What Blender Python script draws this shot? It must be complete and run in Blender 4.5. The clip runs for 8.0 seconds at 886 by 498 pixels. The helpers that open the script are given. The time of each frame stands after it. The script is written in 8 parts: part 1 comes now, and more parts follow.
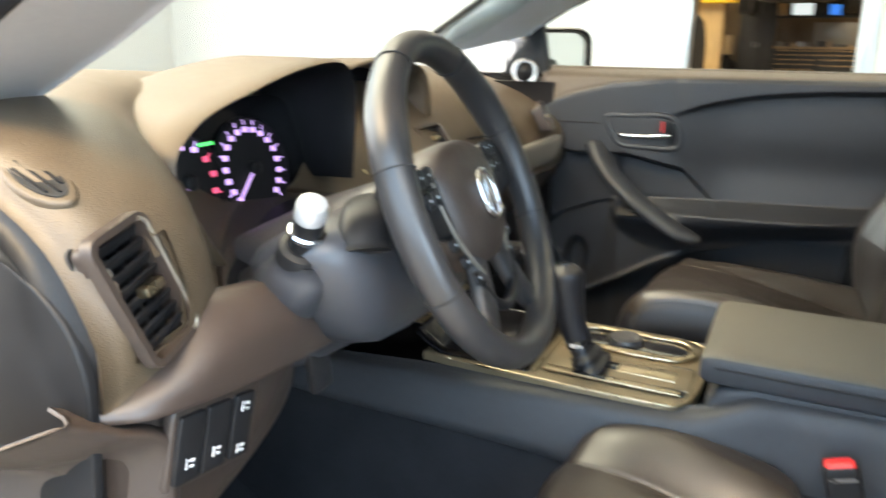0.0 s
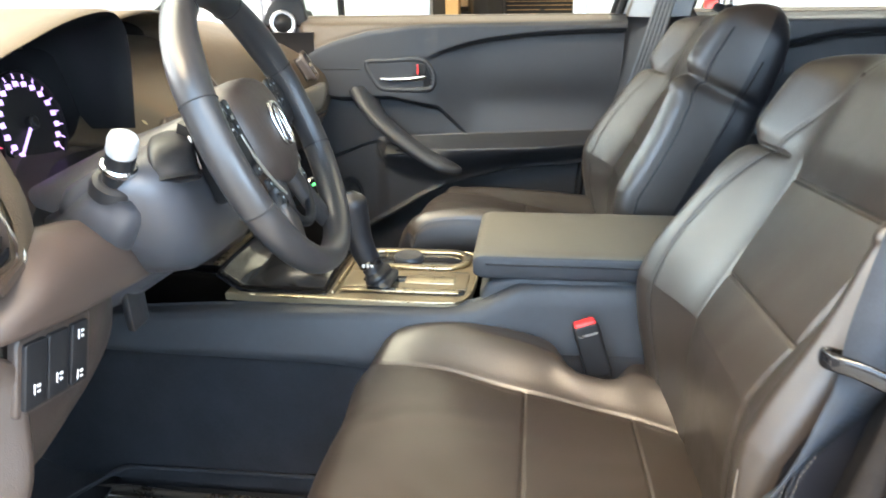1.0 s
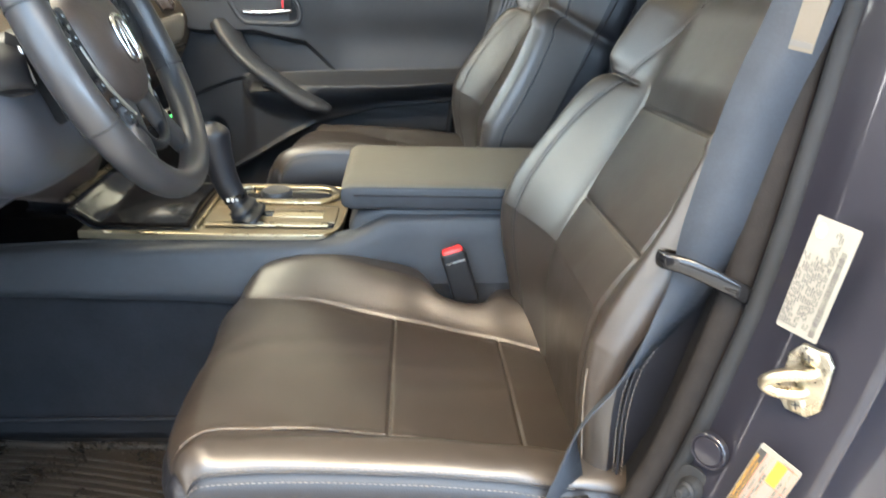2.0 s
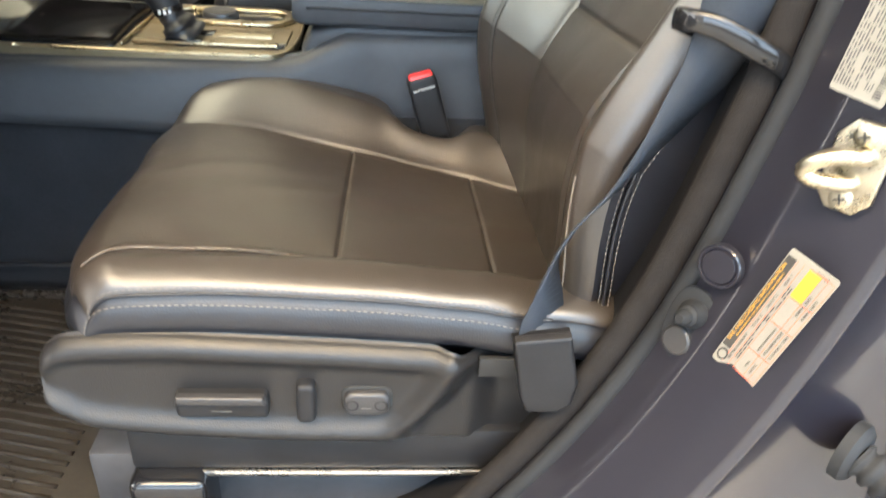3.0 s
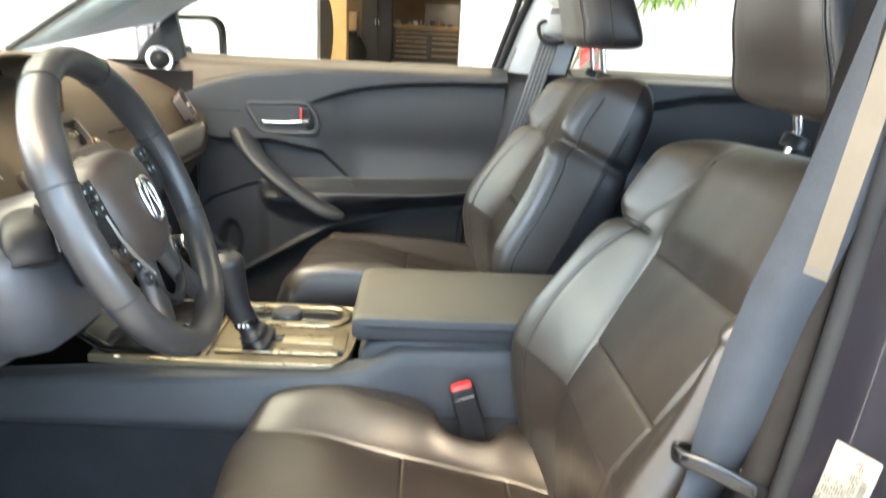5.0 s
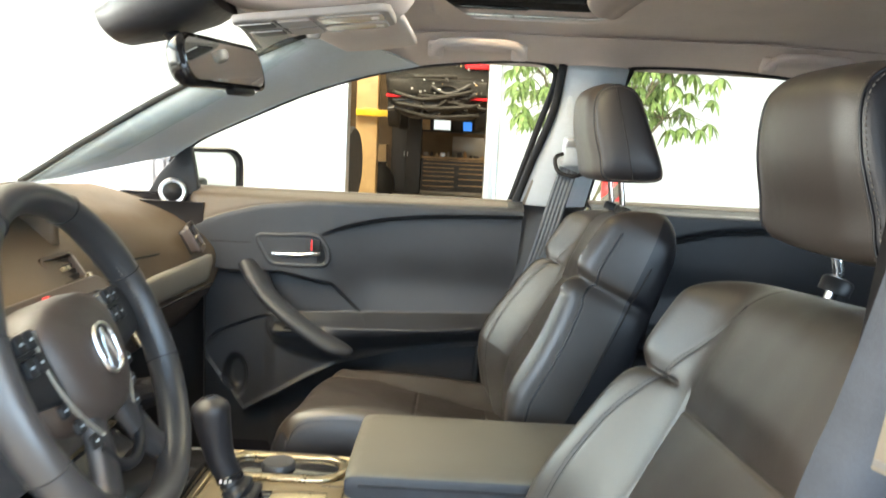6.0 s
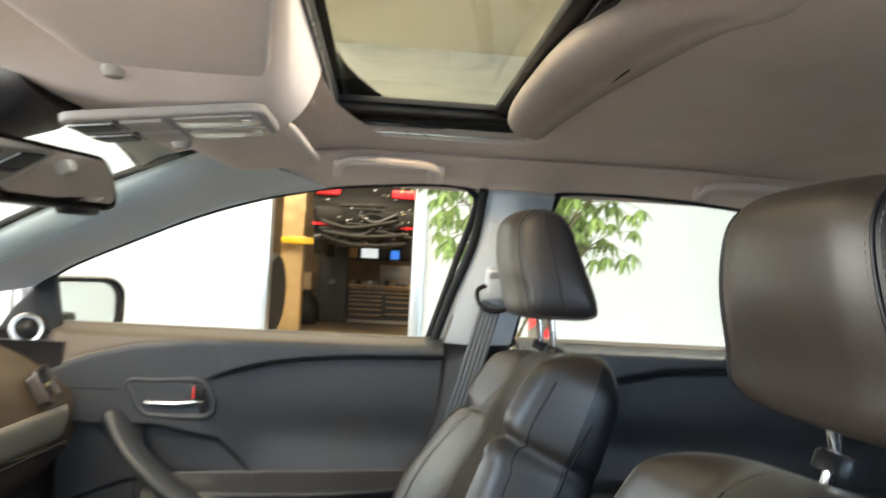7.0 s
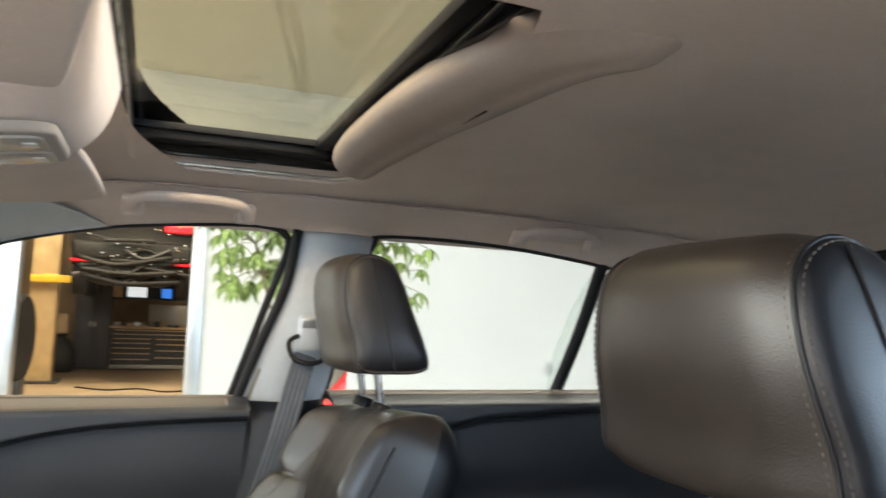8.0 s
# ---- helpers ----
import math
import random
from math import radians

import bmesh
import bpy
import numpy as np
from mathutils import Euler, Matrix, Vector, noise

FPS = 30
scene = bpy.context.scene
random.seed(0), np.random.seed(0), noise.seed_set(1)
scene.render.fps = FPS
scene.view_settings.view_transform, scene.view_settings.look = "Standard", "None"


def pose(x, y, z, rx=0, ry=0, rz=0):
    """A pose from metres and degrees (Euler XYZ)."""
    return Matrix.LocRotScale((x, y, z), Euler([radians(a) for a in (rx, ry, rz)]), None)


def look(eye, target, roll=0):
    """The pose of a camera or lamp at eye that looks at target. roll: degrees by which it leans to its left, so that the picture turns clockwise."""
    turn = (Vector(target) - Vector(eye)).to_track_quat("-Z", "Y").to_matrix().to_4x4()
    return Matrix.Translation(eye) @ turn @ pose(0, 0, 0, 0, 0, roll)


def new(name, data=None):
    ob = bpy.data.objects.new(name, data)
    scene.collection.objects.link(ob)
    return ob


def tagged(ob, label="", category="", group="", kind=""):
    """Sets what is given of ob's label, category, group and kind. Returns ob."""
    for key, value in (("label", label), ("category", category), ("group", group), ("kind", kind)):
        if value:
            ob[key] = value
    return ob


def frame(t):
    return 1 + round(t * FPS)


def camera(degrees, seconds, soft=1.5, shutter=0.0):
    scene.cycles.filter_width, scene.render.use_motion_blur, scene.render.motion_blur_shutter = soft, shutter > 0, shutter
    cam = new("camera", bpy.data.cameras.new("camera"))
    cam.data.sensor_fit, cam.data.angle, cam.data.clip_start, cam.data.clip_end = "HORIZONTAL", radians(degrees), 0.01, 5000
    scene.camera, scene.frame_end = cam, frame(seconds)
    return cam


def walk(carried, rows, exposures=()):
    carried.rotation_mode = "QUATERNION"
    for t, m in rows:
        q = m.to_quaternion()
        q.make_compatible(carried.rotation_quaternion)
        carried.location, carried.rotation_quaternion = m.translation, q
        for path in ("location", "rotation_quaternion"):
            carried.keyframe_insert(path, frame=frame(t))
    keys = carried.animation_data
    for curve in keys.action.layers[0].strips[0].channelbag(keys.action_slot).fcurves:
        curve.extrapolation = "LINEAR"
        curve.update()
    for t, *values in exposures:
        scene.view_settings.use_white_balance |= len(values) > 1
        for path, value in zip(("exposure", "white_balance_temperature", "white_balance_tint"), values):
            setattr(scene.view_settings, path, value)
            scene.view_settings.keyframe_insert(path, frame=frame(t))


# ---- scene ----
import functools
cam = camera(62.2, 8.0, shutter=0.45)
PATH = [
    (0, (0.013, 0.142, 1.284), (-0.826, 1.866, 0.712), 0.3),
    (0.4, (0.016, 0.091, 1.286), (-0.49, 1.919, 0.653), -0.8),
    (1, (0.023, 0.018, 1.271), (-0.219, 1.885, 0.595), -0.8),
    (1.5, (0.029, 0.0, 1.251), (-0.067, 1.861, 0.525), 0.1),
    (2, (0.041, 0.002, 1.242), (0.128, 1.835, 0.446), 1.7),
    (3.3, (0.068, 0.099, 1.087), (0.226, 1.769, -0.001), 4.2),
    (3.5, (0.07, 0.102, 1.09), (0.224, 1.766, -0.008), 4.2),
    (4, (0.056, 0.095, 1.125), (0.226, 1.792, 0.08), 4.8),
    (4.5, (0.044, 0.078, 1.263), (0.161, 1.877, 0.396), 3.1),
    (5.2, (0.028, 0.027, 1.34), (0.076, 1.957, 0.815), 3.2),
    (6.3, (0.095, 0.19, 1.337), (0.061, 2.18, 1.143), 2.7),
    (6.5, (0.111, 0.23, 1.335), (0.087, 2.226, 1.22), 2.5),
    (7, (0.105, 0.345, 1.346), (0.256, 2.338, 1.413), 3.1),
    (7.5, (0.055, 0.43, 1.359), (0.489, 2.374, 1.544), 2.7),
    (8, (0.052, 0.462, 1.366), (0.773, 2.317, 1.559), 2.1),
]
walk(cam, [(t, look(eye, target, roll)) for t, eye, target, roll in PATH], [(0, 0.52, 6350, 10), (0.5, 0.86, 6200, 10), (1.0, 1.05, 6150, 11), (2, 0.93, 6150, 11), (3.4, 0.70, 6600, 11), (4.5, 1.12, 6250, 9), (5.2, 1.10, 6350, 9), (6.5, 0.62, 6450, 10), (8, 0.26, 6450, 13)])

# ---- light ----
world = bpy.data.worlds.new("sky")
scene.world = world
world.use_nodes = True
wn = world.node_tree
sky = wn.nodes.new("ShaderNodeTexSky")
sky.sky_type, sky.sun_disc = "NISHITA", False
sky.sun_elevation, sky.sun_rotation = radians(40), radians(200)
wn.nodes["Background"].inputs["Strength"].default_value = 0.1
wn.links.new(sky.outputs[0], wn.nodes["Background"].inputs["Color"])


def area_lamp(name, eye, target, sx, sy, watts, color):
    data = bpy.data.lights.new(name, "AREA")
    data.shape, data.size, data.size_y, data.energy, data.color = "RECTANGLE", sx, sy, watts, color
    ob = new(name, data)
    ob.matrix_world = look(eye, target)
    return ob


# daylight through the glazed shopfront behind the camera, and the ceiling troffers
area_lamp("shopfront_daylight", (2.2, -5.9, 2.2), (2.2, 0, 1.4), 12.6, 2.4, 580, (0.62, 0.81, 1.0))
# Unseen fill added in front to brighten forward-facing seats; no window is known.
area_lamp("front_fill_light", (-8.9, -0.3, 2.0), (0.0, 0.8, 1.2), 11.0, 2.8, 1200, (1.0, 0.96, 0.90))
area_lamp("ceiling_panel_lamp", (-2.8, 1.0, 3.9), (-2.8, 1.0, 0), 2.8, 4.6, 380, (1.0, 0.86, 0.64))
area_lamp("ceiling_panel_lamp", (-0.7, -1.4, 3.9), (-0.7, -1.4, 0), 3.6, 0.6, 390, (1.0, 0.74, 0.42))
area_lamp("ceiling_panel_lamp", (2.4, 1.0, 3.9), (2.4, 1.0, 0), 3.0, 5.0, 520, (1.0, 0.92, 0.80))
area_lamp("shopfront_daylight", (8.7, -3.2, 2.2), (0.5, -1.5, 1.4), 6.0, 2.8, 820, (0.58, 0.79, 1.0))
area_lamp("ceiling_panel_lamp", (-0.9, 7.2, 3.96), (-0.9, 7.2, 0), 3.4, 3.0, 60, (1.0, 0.87, 0.62))
# Unseen cool fills added below a closed ceiling, for blue sheen on the seats.
area_lamp("cool_ceiling_fill", (0.6, -3.3, 3.97), (0.6, -3.3, 0), 8.0, 2.4, 480, (0.44, 0.70, 1.0))
area_lamp("cool_ceiling_fill", (-6.0, 0.6, 3.97), (-6.0, 0.6, 0), 3.8, 6.5, 470, (0.60, 0.80, 1.0))
# Unseen lamps added only to brighten the north wall.
area_lamp("north_wall_fill", (-3.4, 6.4, 3.9), (-3.2, 9.0, 1.2), 3.4, 1.2, 30, (1.0, 0.97, 0.90))
area_lamp("north_wall_fill", (3.8, 6.4, 3.9), (3.2, 9.0, 1.2), 3.4, 1.2, 15, (1.0, 0.93, 0.83))
area_lamp("workshop_lamp", (-0.5, 12.6, 4.6), (-0.5, 14.5, 0), 5.0, 3.0, 800, (1.0, 0.80, 0.55))

# ---- materials ----
def material(name, color, rough=0.5, metal=0.0, spec=0.5, vary=0.0, vscale=8.0, bump=0.0, bscale=400.0, kind="noise",
             rvary=0.0, coat=0.0, sheen=0.0, stains=0.0, vcolor=None, coords="Object"):
    """A surface with colour variation at two scales, roughness variation and fine relief."""
    mat = bpy.data.materials.new(name)
    mat.use_nodes = True
    nt = mat.node_tree
    b = nt.nodes["Principled BSDF"]
    b.inputs["Base Color"].default_value = (*color, 1)
    b.inputs["Roughness"].default_value = rough
    b.inputs["Metallic"].default_value = metal
    b.inputs["Specular IOR Level"].default_value = spec
    b.inputs["Coat Weight"].default_value = coat
    b.inputs["Coat Roughness"].default_value = 0.08
    b.inputs["Sheen Weight"].default_value = sheen
    tc = nt.nodes.new("ShaderNodeTexCoord")
    out = tc.outputs[coords]
    if vary or rvary or stains:
        n1 = nt.nodes.new("ShaderNodeTexNoise")
        n1.inputs["Scale"].default_value, n1.inputs["Detail"].default_value = vscale, 6
        nt.links.new(out, n1.inputs["Vector"])
        n2 = nt.nodes.new("ShaderNodeTexNoise")
        n2.inputs["Scale"].default_value, n2.inputs["Detail"].default_value = vscale * 14, 3
        nt.links.new(out, n2.inputs["Vector"])
        add = nt.nodes.new("ShaderNodeMath")
        add.operation = "MULTIPLY_ADD"
        add.inputs[1].default_value, add.inputs[2].default_value = 0.35, 0
        nt.links.new(n2.outputs["Fac"], add.inputs[0])
        sm = nt.nodes.new("ShaderNodeMath")
        sm.operation = "MULTIPLY_ADD"
        sm.inputs[1].default_value = 0.65
        nt.links.new(n1.outputs["Fac"], sm.inputs[0])
        nt.links.new(add.outputs[0], sm.inputs[2])
        if vary:
            ramp = nt.nodes.new("ShaderNodeValToRGB")
            other = vcolor or tuple(min(1, c * (1 + vary)) for c in color)
            ramp.color_ramp.elements[0].position, ramp.color_ramp.elements[1].position = 0.36, 0.64
            ramp.color_ramp.elements[0].color = (*[c * (1 - vary) for c in color], 1)
            ramp.color_ramp.elements[1].color = (*other, 1)
            nt.links.new(sm.outputs[0], ramp.inputs["Fac"])
            nt.links.new(ramp.outputs["Color"], b.inputs["Base Color"])
        if rvary:
            mr = nt.nodes.new("ShaderNodeMapRange")
            mr.inputs["From Min"].default_value, mr.inputs["From Max"].default_value = 0.35, 0.65
            mr.inputs["To Min"].default_value, mr.inputs["To Max"].default_value = rough - rvary, rough + rvary
            nt.links.new(sm.outputs[0], mr.inputs["Value"])
            nt.links.new(mr.outputs[0], b.inputs["Roughness"])
    if bump:
        if kind == "leather":
            tx = nt.nodes.new("ShaderNodeTexVoronoi")
            tx.feature = "SMOOTH_F1"
            height = tx.outputs["Distance"]
        else:
            tx = nt.nodes.new("ShaderNodeTexNoise")
            tx.inputs["Detail"].default_value = 4
            height = tx.outputs["Fac"]
        tx.inputs["Scale"].default_value = bscale
        nt.links.new(out, tx.inputs["Vector"])
        bp = nt.nodes.new("ShaderNodeBump")
        bp.inputs["Strength"].default_value, bp.inputs["Distance"].default_value = bump, 0.001
        nt.links.new(height, bp.inputs["Height"])
        nt.links.new(bp.outputs[0], b.inputs["Normal"])
    return mat


def glow(name, color, strength):
    mat = material(name, color, 0.4)
    b = mat.node_tree.nodes["Principled BSDF"]
    b.inputs["Emission Color"].default_value, b.inputs["Emission Strength"].default_value = (*color, 1), strength
    return mat


def glass(name, tint, clear=0.93):
    mat = bpy.data.materials.new(name)
    mat.use_nodes = True
    nt = mat.node_tree
    nt.nodes.remove(nt.nodes["Principled BSDF"])
    tr, gl, mx = (nt.nodes.new("ShaderNodeBsdf" + k) for k in ("Transparent", "Glossy")), None, None
    tr, gl = tr
    tr.inputs["Color"].default_value = (*tint, 1)
    gl.inputs["Roughness"].default_value = 0.02
    mx = nt.nodes.new("ShaderNodeMixShader")
    lw = nt.nodes.new("ShaderNodeLayerWeight")
    lw.inputs["Blend"].default_value = 0.5
    pw = nt.nodes.new("ShaderNodeMath")
    pw.operation = "POWER"
    pw.inputs[1].default_value = 4.0
    nt.links.new(lw.outputs["Facing"], pw.inputs[0])
    fr = nt.nodes.new("ShaderNodeMapRange")
    fr.inputs["To Min"].default_value, fr.inputs["To Max"].default_value = 0.02, 0.35
    nt.links.new(pw.outputs[0], fr.inputs["Value"])
    nt.links.new(fr.outputs[0], mx.inputs[0])
    nt.links.new(tr.outputs[0], mx.inputs[1])
    nt.links.new(gl.outputs[0], mx.inputs[2])
    nt.links.new(mx.outputs[0], nt.nodes["Material Output"].inputs["Surface"])
    return mat


M_LEATHER = material("seat_leather", (0.0225, 0.0170, 0.0133), 0.40, spec=0.9, vary=0.18, vscale=5, bump=0.13, bscale=700, kind="leather", rvary=0.05)
M_LEATHER_SIDE = material("seat_vinyl", (0.0085, 0.0088, 0.0115), 0.42, spec=0.5, vary=0.15, vscale=6, bump=0.15, bscale=650, kind="leather", rvary=0.05)
M_THREAD = material("seat_thread", (0.105, 0.090, 0.076), 0.7, vary=0.2, vscale=60)
M_SEAMDARK = material("seam_dark", (0.008, 0.008, 0.008), 0.8, vary=0.1, vscale=40)
M_PLASTIC = material("soft_plastic", (0.019, 0.018, 0.0185), 0.42, vary=0.12, vscale=7, bump=0.35, bscale=900, rvary=0.06)
# Near black to hold the shade of the deep gap behind the belt.
M_PILLARDARK = material("pillar_shade", (0.007, 0.007, 0.008), 0.85, spec=0.15, vary=0.15, vscale=20, bump=0.3, bscale=900)
M_SEATBASE = material("seat_base_plastic", (0.012, 0.0113, 0.0113), 0.38, spec=0.3, vary=0.12, vscale=7, bump=0.22, bscale=950, kind="leather", rvary=0.06)
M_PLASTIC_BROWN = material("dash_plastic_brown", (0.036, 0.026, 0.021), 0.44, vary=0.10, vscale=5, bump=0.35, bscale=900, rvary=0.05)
M_SHROUD = material("shroud_plastic", (0.042, 0.043, 0.049), 0.38, vary=0.10, vscale=9, bump=0.3, bscale=900, rvary=0.05)
M_SHADECLOTH = material("sunshade_cloth", (0.37, 0.325, 0.30), 0.92, spec=0.2, vary=0.06, vscale=10, bump=0.5, bscale=1500)
M_KNEE = material("knee_roll_satin", (0.046, 0.033, 0.027), 0.40, vary=0.10, vscale=9, bump=0.2, bscale=900, rvary=0.05)
M_CAP = material("silver_cap", (0.55, 0.55, 0.55), 0.32, metal=0.5, vary=0.04, vscale=40)
# Lighter than the lower skin: warm overhead light is partly in this tan.
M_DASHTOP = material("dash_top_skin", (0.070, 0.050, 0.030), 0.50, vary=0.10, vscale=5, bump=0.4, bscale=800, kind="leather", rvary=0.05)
M_DOORSKIN = material("door_skin", (0.021, 0.023, 0.027), 0.44, spec=0.5, vary=0.12, vscale=5, bump=0.35, bscale=800, kind="leather", rvary=0.05)
M_BLACK = material("black_plastic", (0.011, 0.011, 0.012), 0.42, spec=0.2, vary=0.2, vscale=20, rvary=0.08)
M_GLOSSBLACK = material("gloss_black", (0.008, 0.008, 0.009), 0.10, vary=0.1, vscale=20, rvary=0.03)
M_CARPET = material("carpet", (0.021, 0.022, 0.025), 0.95, spec=0.08, vary=0.16, vscale=14, bump=0.9, bscale=1400)
M_RUBBER = material("rubber", (0.015, 0.016, 0.018), 0.65, spec=0.2, vary=0.2, vscale=15, bump=0.2, bscale=500, rvary=0.1)
M_RUBBERMAT = material("mat_rubber", (0.024, 0.020, 0.016), 0.33, vary=0.4, vscale=9, bump=0.2, bscale=300, rvary=0.15)
M_STRIPTEX = material("weatherstrip_cloth", (0.013, 0.0115, 0.011), 0.85, spec=0.15, vary=0.2, vscale=60, bump=0.4, bscale=900, kind="leather")
M_CHROME = material("chrome", (0.75, 0.75, 0.76), 0.12, metal=1.0, vary=0.05, vscale=30, rvary=0.04)
M_SATIN = material("satin_silver", (0.55, 0.53, 0.50), 0.30, metal=1.0, vary=0.08, vscale=30, rvary=0.06)
M_BRASSY = material("satin_champagne", (0.46, 0.385, 0.26), 0.30, metal=1.0, vary=0.08, vscale=25, rvary=0.06)
M_ZINC = material("yellow_zinc", (0.46, 0.41, 0.31), 0.32, metal=1.0, vary=0.18, vscale=60, rvary=0.12, bump=0.1, bscale=300)
M_HEADLINER = material("headliner_cloth", (0.58, 0.505, 0.465), 0.92, spec=0.2, vary=0.05, vscale=10, bump=0.5, bscale=1500, sheen=0.2)
M_PILLAR = material("pillar_trim", (0.43, 0.48, 0.52), 0.62, vary=0.05, vscale=8, bump=0.35, bscale=900, rvary=0.05)
M_PAINT = material("metallic_grey_paint", (0.011, 0.0105, 0.0155), 0.40, metal=0.0, spec=0.25, vary=0.04, vscale=6, rvary=0.03, coat=0.8)
M_ARMREST = material("armrest_skin", (0.090, 0.080, 0.060), 0.48, vary=0.10, vscale=6, bump=0.35, bscale=800, kind="leather", rvary=0.05)
M_CHAMPAGNE = material("champagne_trim", (0.22, 0.175, 0.108), 0.42, metal=0.6, vary=0.10, vscale=20, rvary=0.06)
# Lighter copy of the belt webbing that offsets shade on the passenger belt.
M_BELTLIT = material("belt_webbing_lit", (0.085, 0.100, 0.120), 0.55, vary=0.15, vscale=30, bump=0.35, bscale=1100)
M_BELT = material("belt_webbing", (0.026, 0.032, 0.042), 0.65, spec=0.25, vary=0.15, vscale=30, bump=0.35, bscale=1100)
M_RED = material("red_plastic", (0.75, 0.03, 0.03), 0.35, vary=0.1, vscale=30)
M_WHITEINK = material("white_ink", (0.75, 0.75, 0.75), 0.5, vary=0.05, vscale=40)
M_LABEL = material("label_paper", (0.185, 0.175, 0.148), 0.5, vary=0.04, vscale=40)
M_LABELYEL = material("label_yellow", (0.46, 0.24, 0.02), 0.5, vary=0.05, vscale=40)
M_INK = material("label_ink", (0.03, 0.028, 0.025), 0.5, vary=0.1, vscale=60)
M_INKRED = material("label_red", (0.65, 0.12, 0.06), 0.5, vary=0.1, vscale=60)
M_GAUGE = glow("gauge_light", (0.66, 0.42, 0.90), 0.95)
M_GAUGERED = glow("gauge_red", (0.85, 0.10, 0.20), 0.8)
M_GAUGEGREEN = glow("gauge_green", (0.10, 0.80, 0.15), 1.2)
M_SCREENBLUE = glow("navi_screen", (0.14, 0.10, 0.55), 0.6)
M_GLASS = glass("window_glass", (0.90, 0.93, 0.91))
M_ROOFGLASS = glass("roof_glass", (0.66, 0.65, 0.56))
M_MIRROR = material("mirror_silver", (0.80, 0.82, 0.80), 0.02, metal=1.0)
M_LENS = material("lamp_lens", (0.34, 0.325, 0.30), 0.25, vary=0.05, vscale=20)
M_WALL = material("white_wall_paint", (0.60, 0.60, 0.588), 0.75, vary=0.03, vscale=1.5, bump=0.15, bscale=120)
M_CEIL = material("ceiling_paint", (0.80, 0.76, 0.66), 0.85, vary=0.04, vscale=1.2, bump=0.1, bscale=80)
M_FLOOR = material("showroom_tile", (0.27, 0.245, 0.21), 0.30, vary=0.12, vscale=2.5, rvary=0.08)
M_SHOPFLOOR = material("workshop_floor", (0.36, 0.27, 0.18), 0.45, vary=0.25, vscale=1.5, rvary=0.12)
M_ALU = material("anodised_frame", (0.55, 0.57, 0.60), 0.35, metal=0.8, vary=0.08, vscale=10, rvary=0.06)
M_LEAF = material("leaf", (0.16, 0.27, 0.075), 0.42, vary=0.5, vscale=25, vcolor=(0.32, 0.42, 0.13))
M_STEM = material("stem", (0.12, 0.10, 0.05), 0.7, vary=0.3, vscale=30)
M_SHOPDARK = material("dark_steel", (0.035, 0.035, 0.038), 0.45, vary=0.3, vscale=6, rvary=0.1)
M_SHOPTAN = material("tan_column_paint", (0.48, 0.34, 0.17), 0.5, vary=0.2, vscale=5)
M_SHOPYEL = material("yellow_lift_paint", (0.75, 0.50, 0.03), 0.4, vary=0.2, vscale=8)
M_SHOPWALL = material("workshop_wall", (0.22, 0.16, 0.10), 0.8, vary=0.25, vscale=2)
M_WOOD = material("bench_wood", (0.50, 0.34, 0.18), 0.5, vary=0.25, vscale=9)
M_UNDER = material("underbody", (0.010, 0.009, 0.0085), 0.6, spec=0.3, vary=0.5, vscale=7, rvary=0.2)
M_TAIL = material("tail_lens", (0.60, 0.02, 0.03), 0.2, vary=0.1, vscale=20)
M_SCREEN = glow("bright_screen", (0.75, 0.78, 0.80), 0.9)
M_BLUESCREEN = glow("blue_screen", (0.05, 0.22, 0.80), 0.9)
M_OVERTRIM = material("overhead_trim", (0.30, 0.28, 0.265), 0.5, vary=0.06, vscale=10, bump=0.2, bscale=900, rvary=0.05)
M_RIM = material("rim_leather", (0.024, 0.023, 0.0235), 0.36, spec=0.55, vary=0.08, vscale=12, bump=0.10, bscale=900, kind="leather", rvary=0.02)
M_ACCENT = material("satin_accent", (0.20, 0.185, 0.155), 0.34, metal=0.35, vary=0.08, vscale=10, rvary=0.05)
M_LABELCREAM = material("cream_label", (0.075, 0.064, 0.047), 0.5, vary=0.05, vscale=40)
M_CONSOLE = material("console_skin", (0.030, 0.032, 0.036), 0.48, spec=0.36, vary=0.14, vscale=6, bump=0.3, bscale=850, kind="leather", rvary=0.05)
M_DOORTOP = material("door_ledge_skin", (0.072, 0.054, 0.037), 0.50, vary=0.10, vscale=5, bump=0.35, bscale=800, kind="leather", rvary=0.05)
M_PRINT = material("grey_print", (0.065, 0.063, 0.06), 0.5, vary=0.1, vscale=60)

# ---- shape tools ----
CL = 1.216          # the car's centre line
ORIGIN = {}


def thing(name, base, label, category, group="", kind=""):
    ob = new(name)
    ob.location = base
    ob.empty_display_size = 0.1
    ORIGIN[ob] = np.array(base, float)
    return tagged(ob, label, category, group, kind)


def link_mesh(name, verts, faces, mat, parent=None, label="", smooth=True):
    v = np.asarray(verts, float)
    if parent is not None:
        v = v - ORIGIN[parent]
    me = bpy.data.meshes.new(name)
    me.from_pydata([tuple(p) for p in v], [], [tuple(f) for f in faces])
    me.materials.append(mat)
    if smooth:
        me.shade_smooth()
    me.update()
    ob = new(name, me)
    if parent is not None:
        ob.parent = parent
        ORIGIN[ob] = ORIGIN[parent]
    else:
        ORIGIN[ob] = np.zeros(3)
    if label:
        ob["label"] = label
    return ob


def part(name, bm, mat, parent=None, label="", smooth=False):
    bm.normal_update()
    verts = [v.co[:] for v in bm.verts]
    bm.verts.index_update()
    faces = [[v.index for v in f.verts] for f in bm.faces]
    bm.free()
    return link_mesh(name, verts, faces, mat, parent, label, smooth)


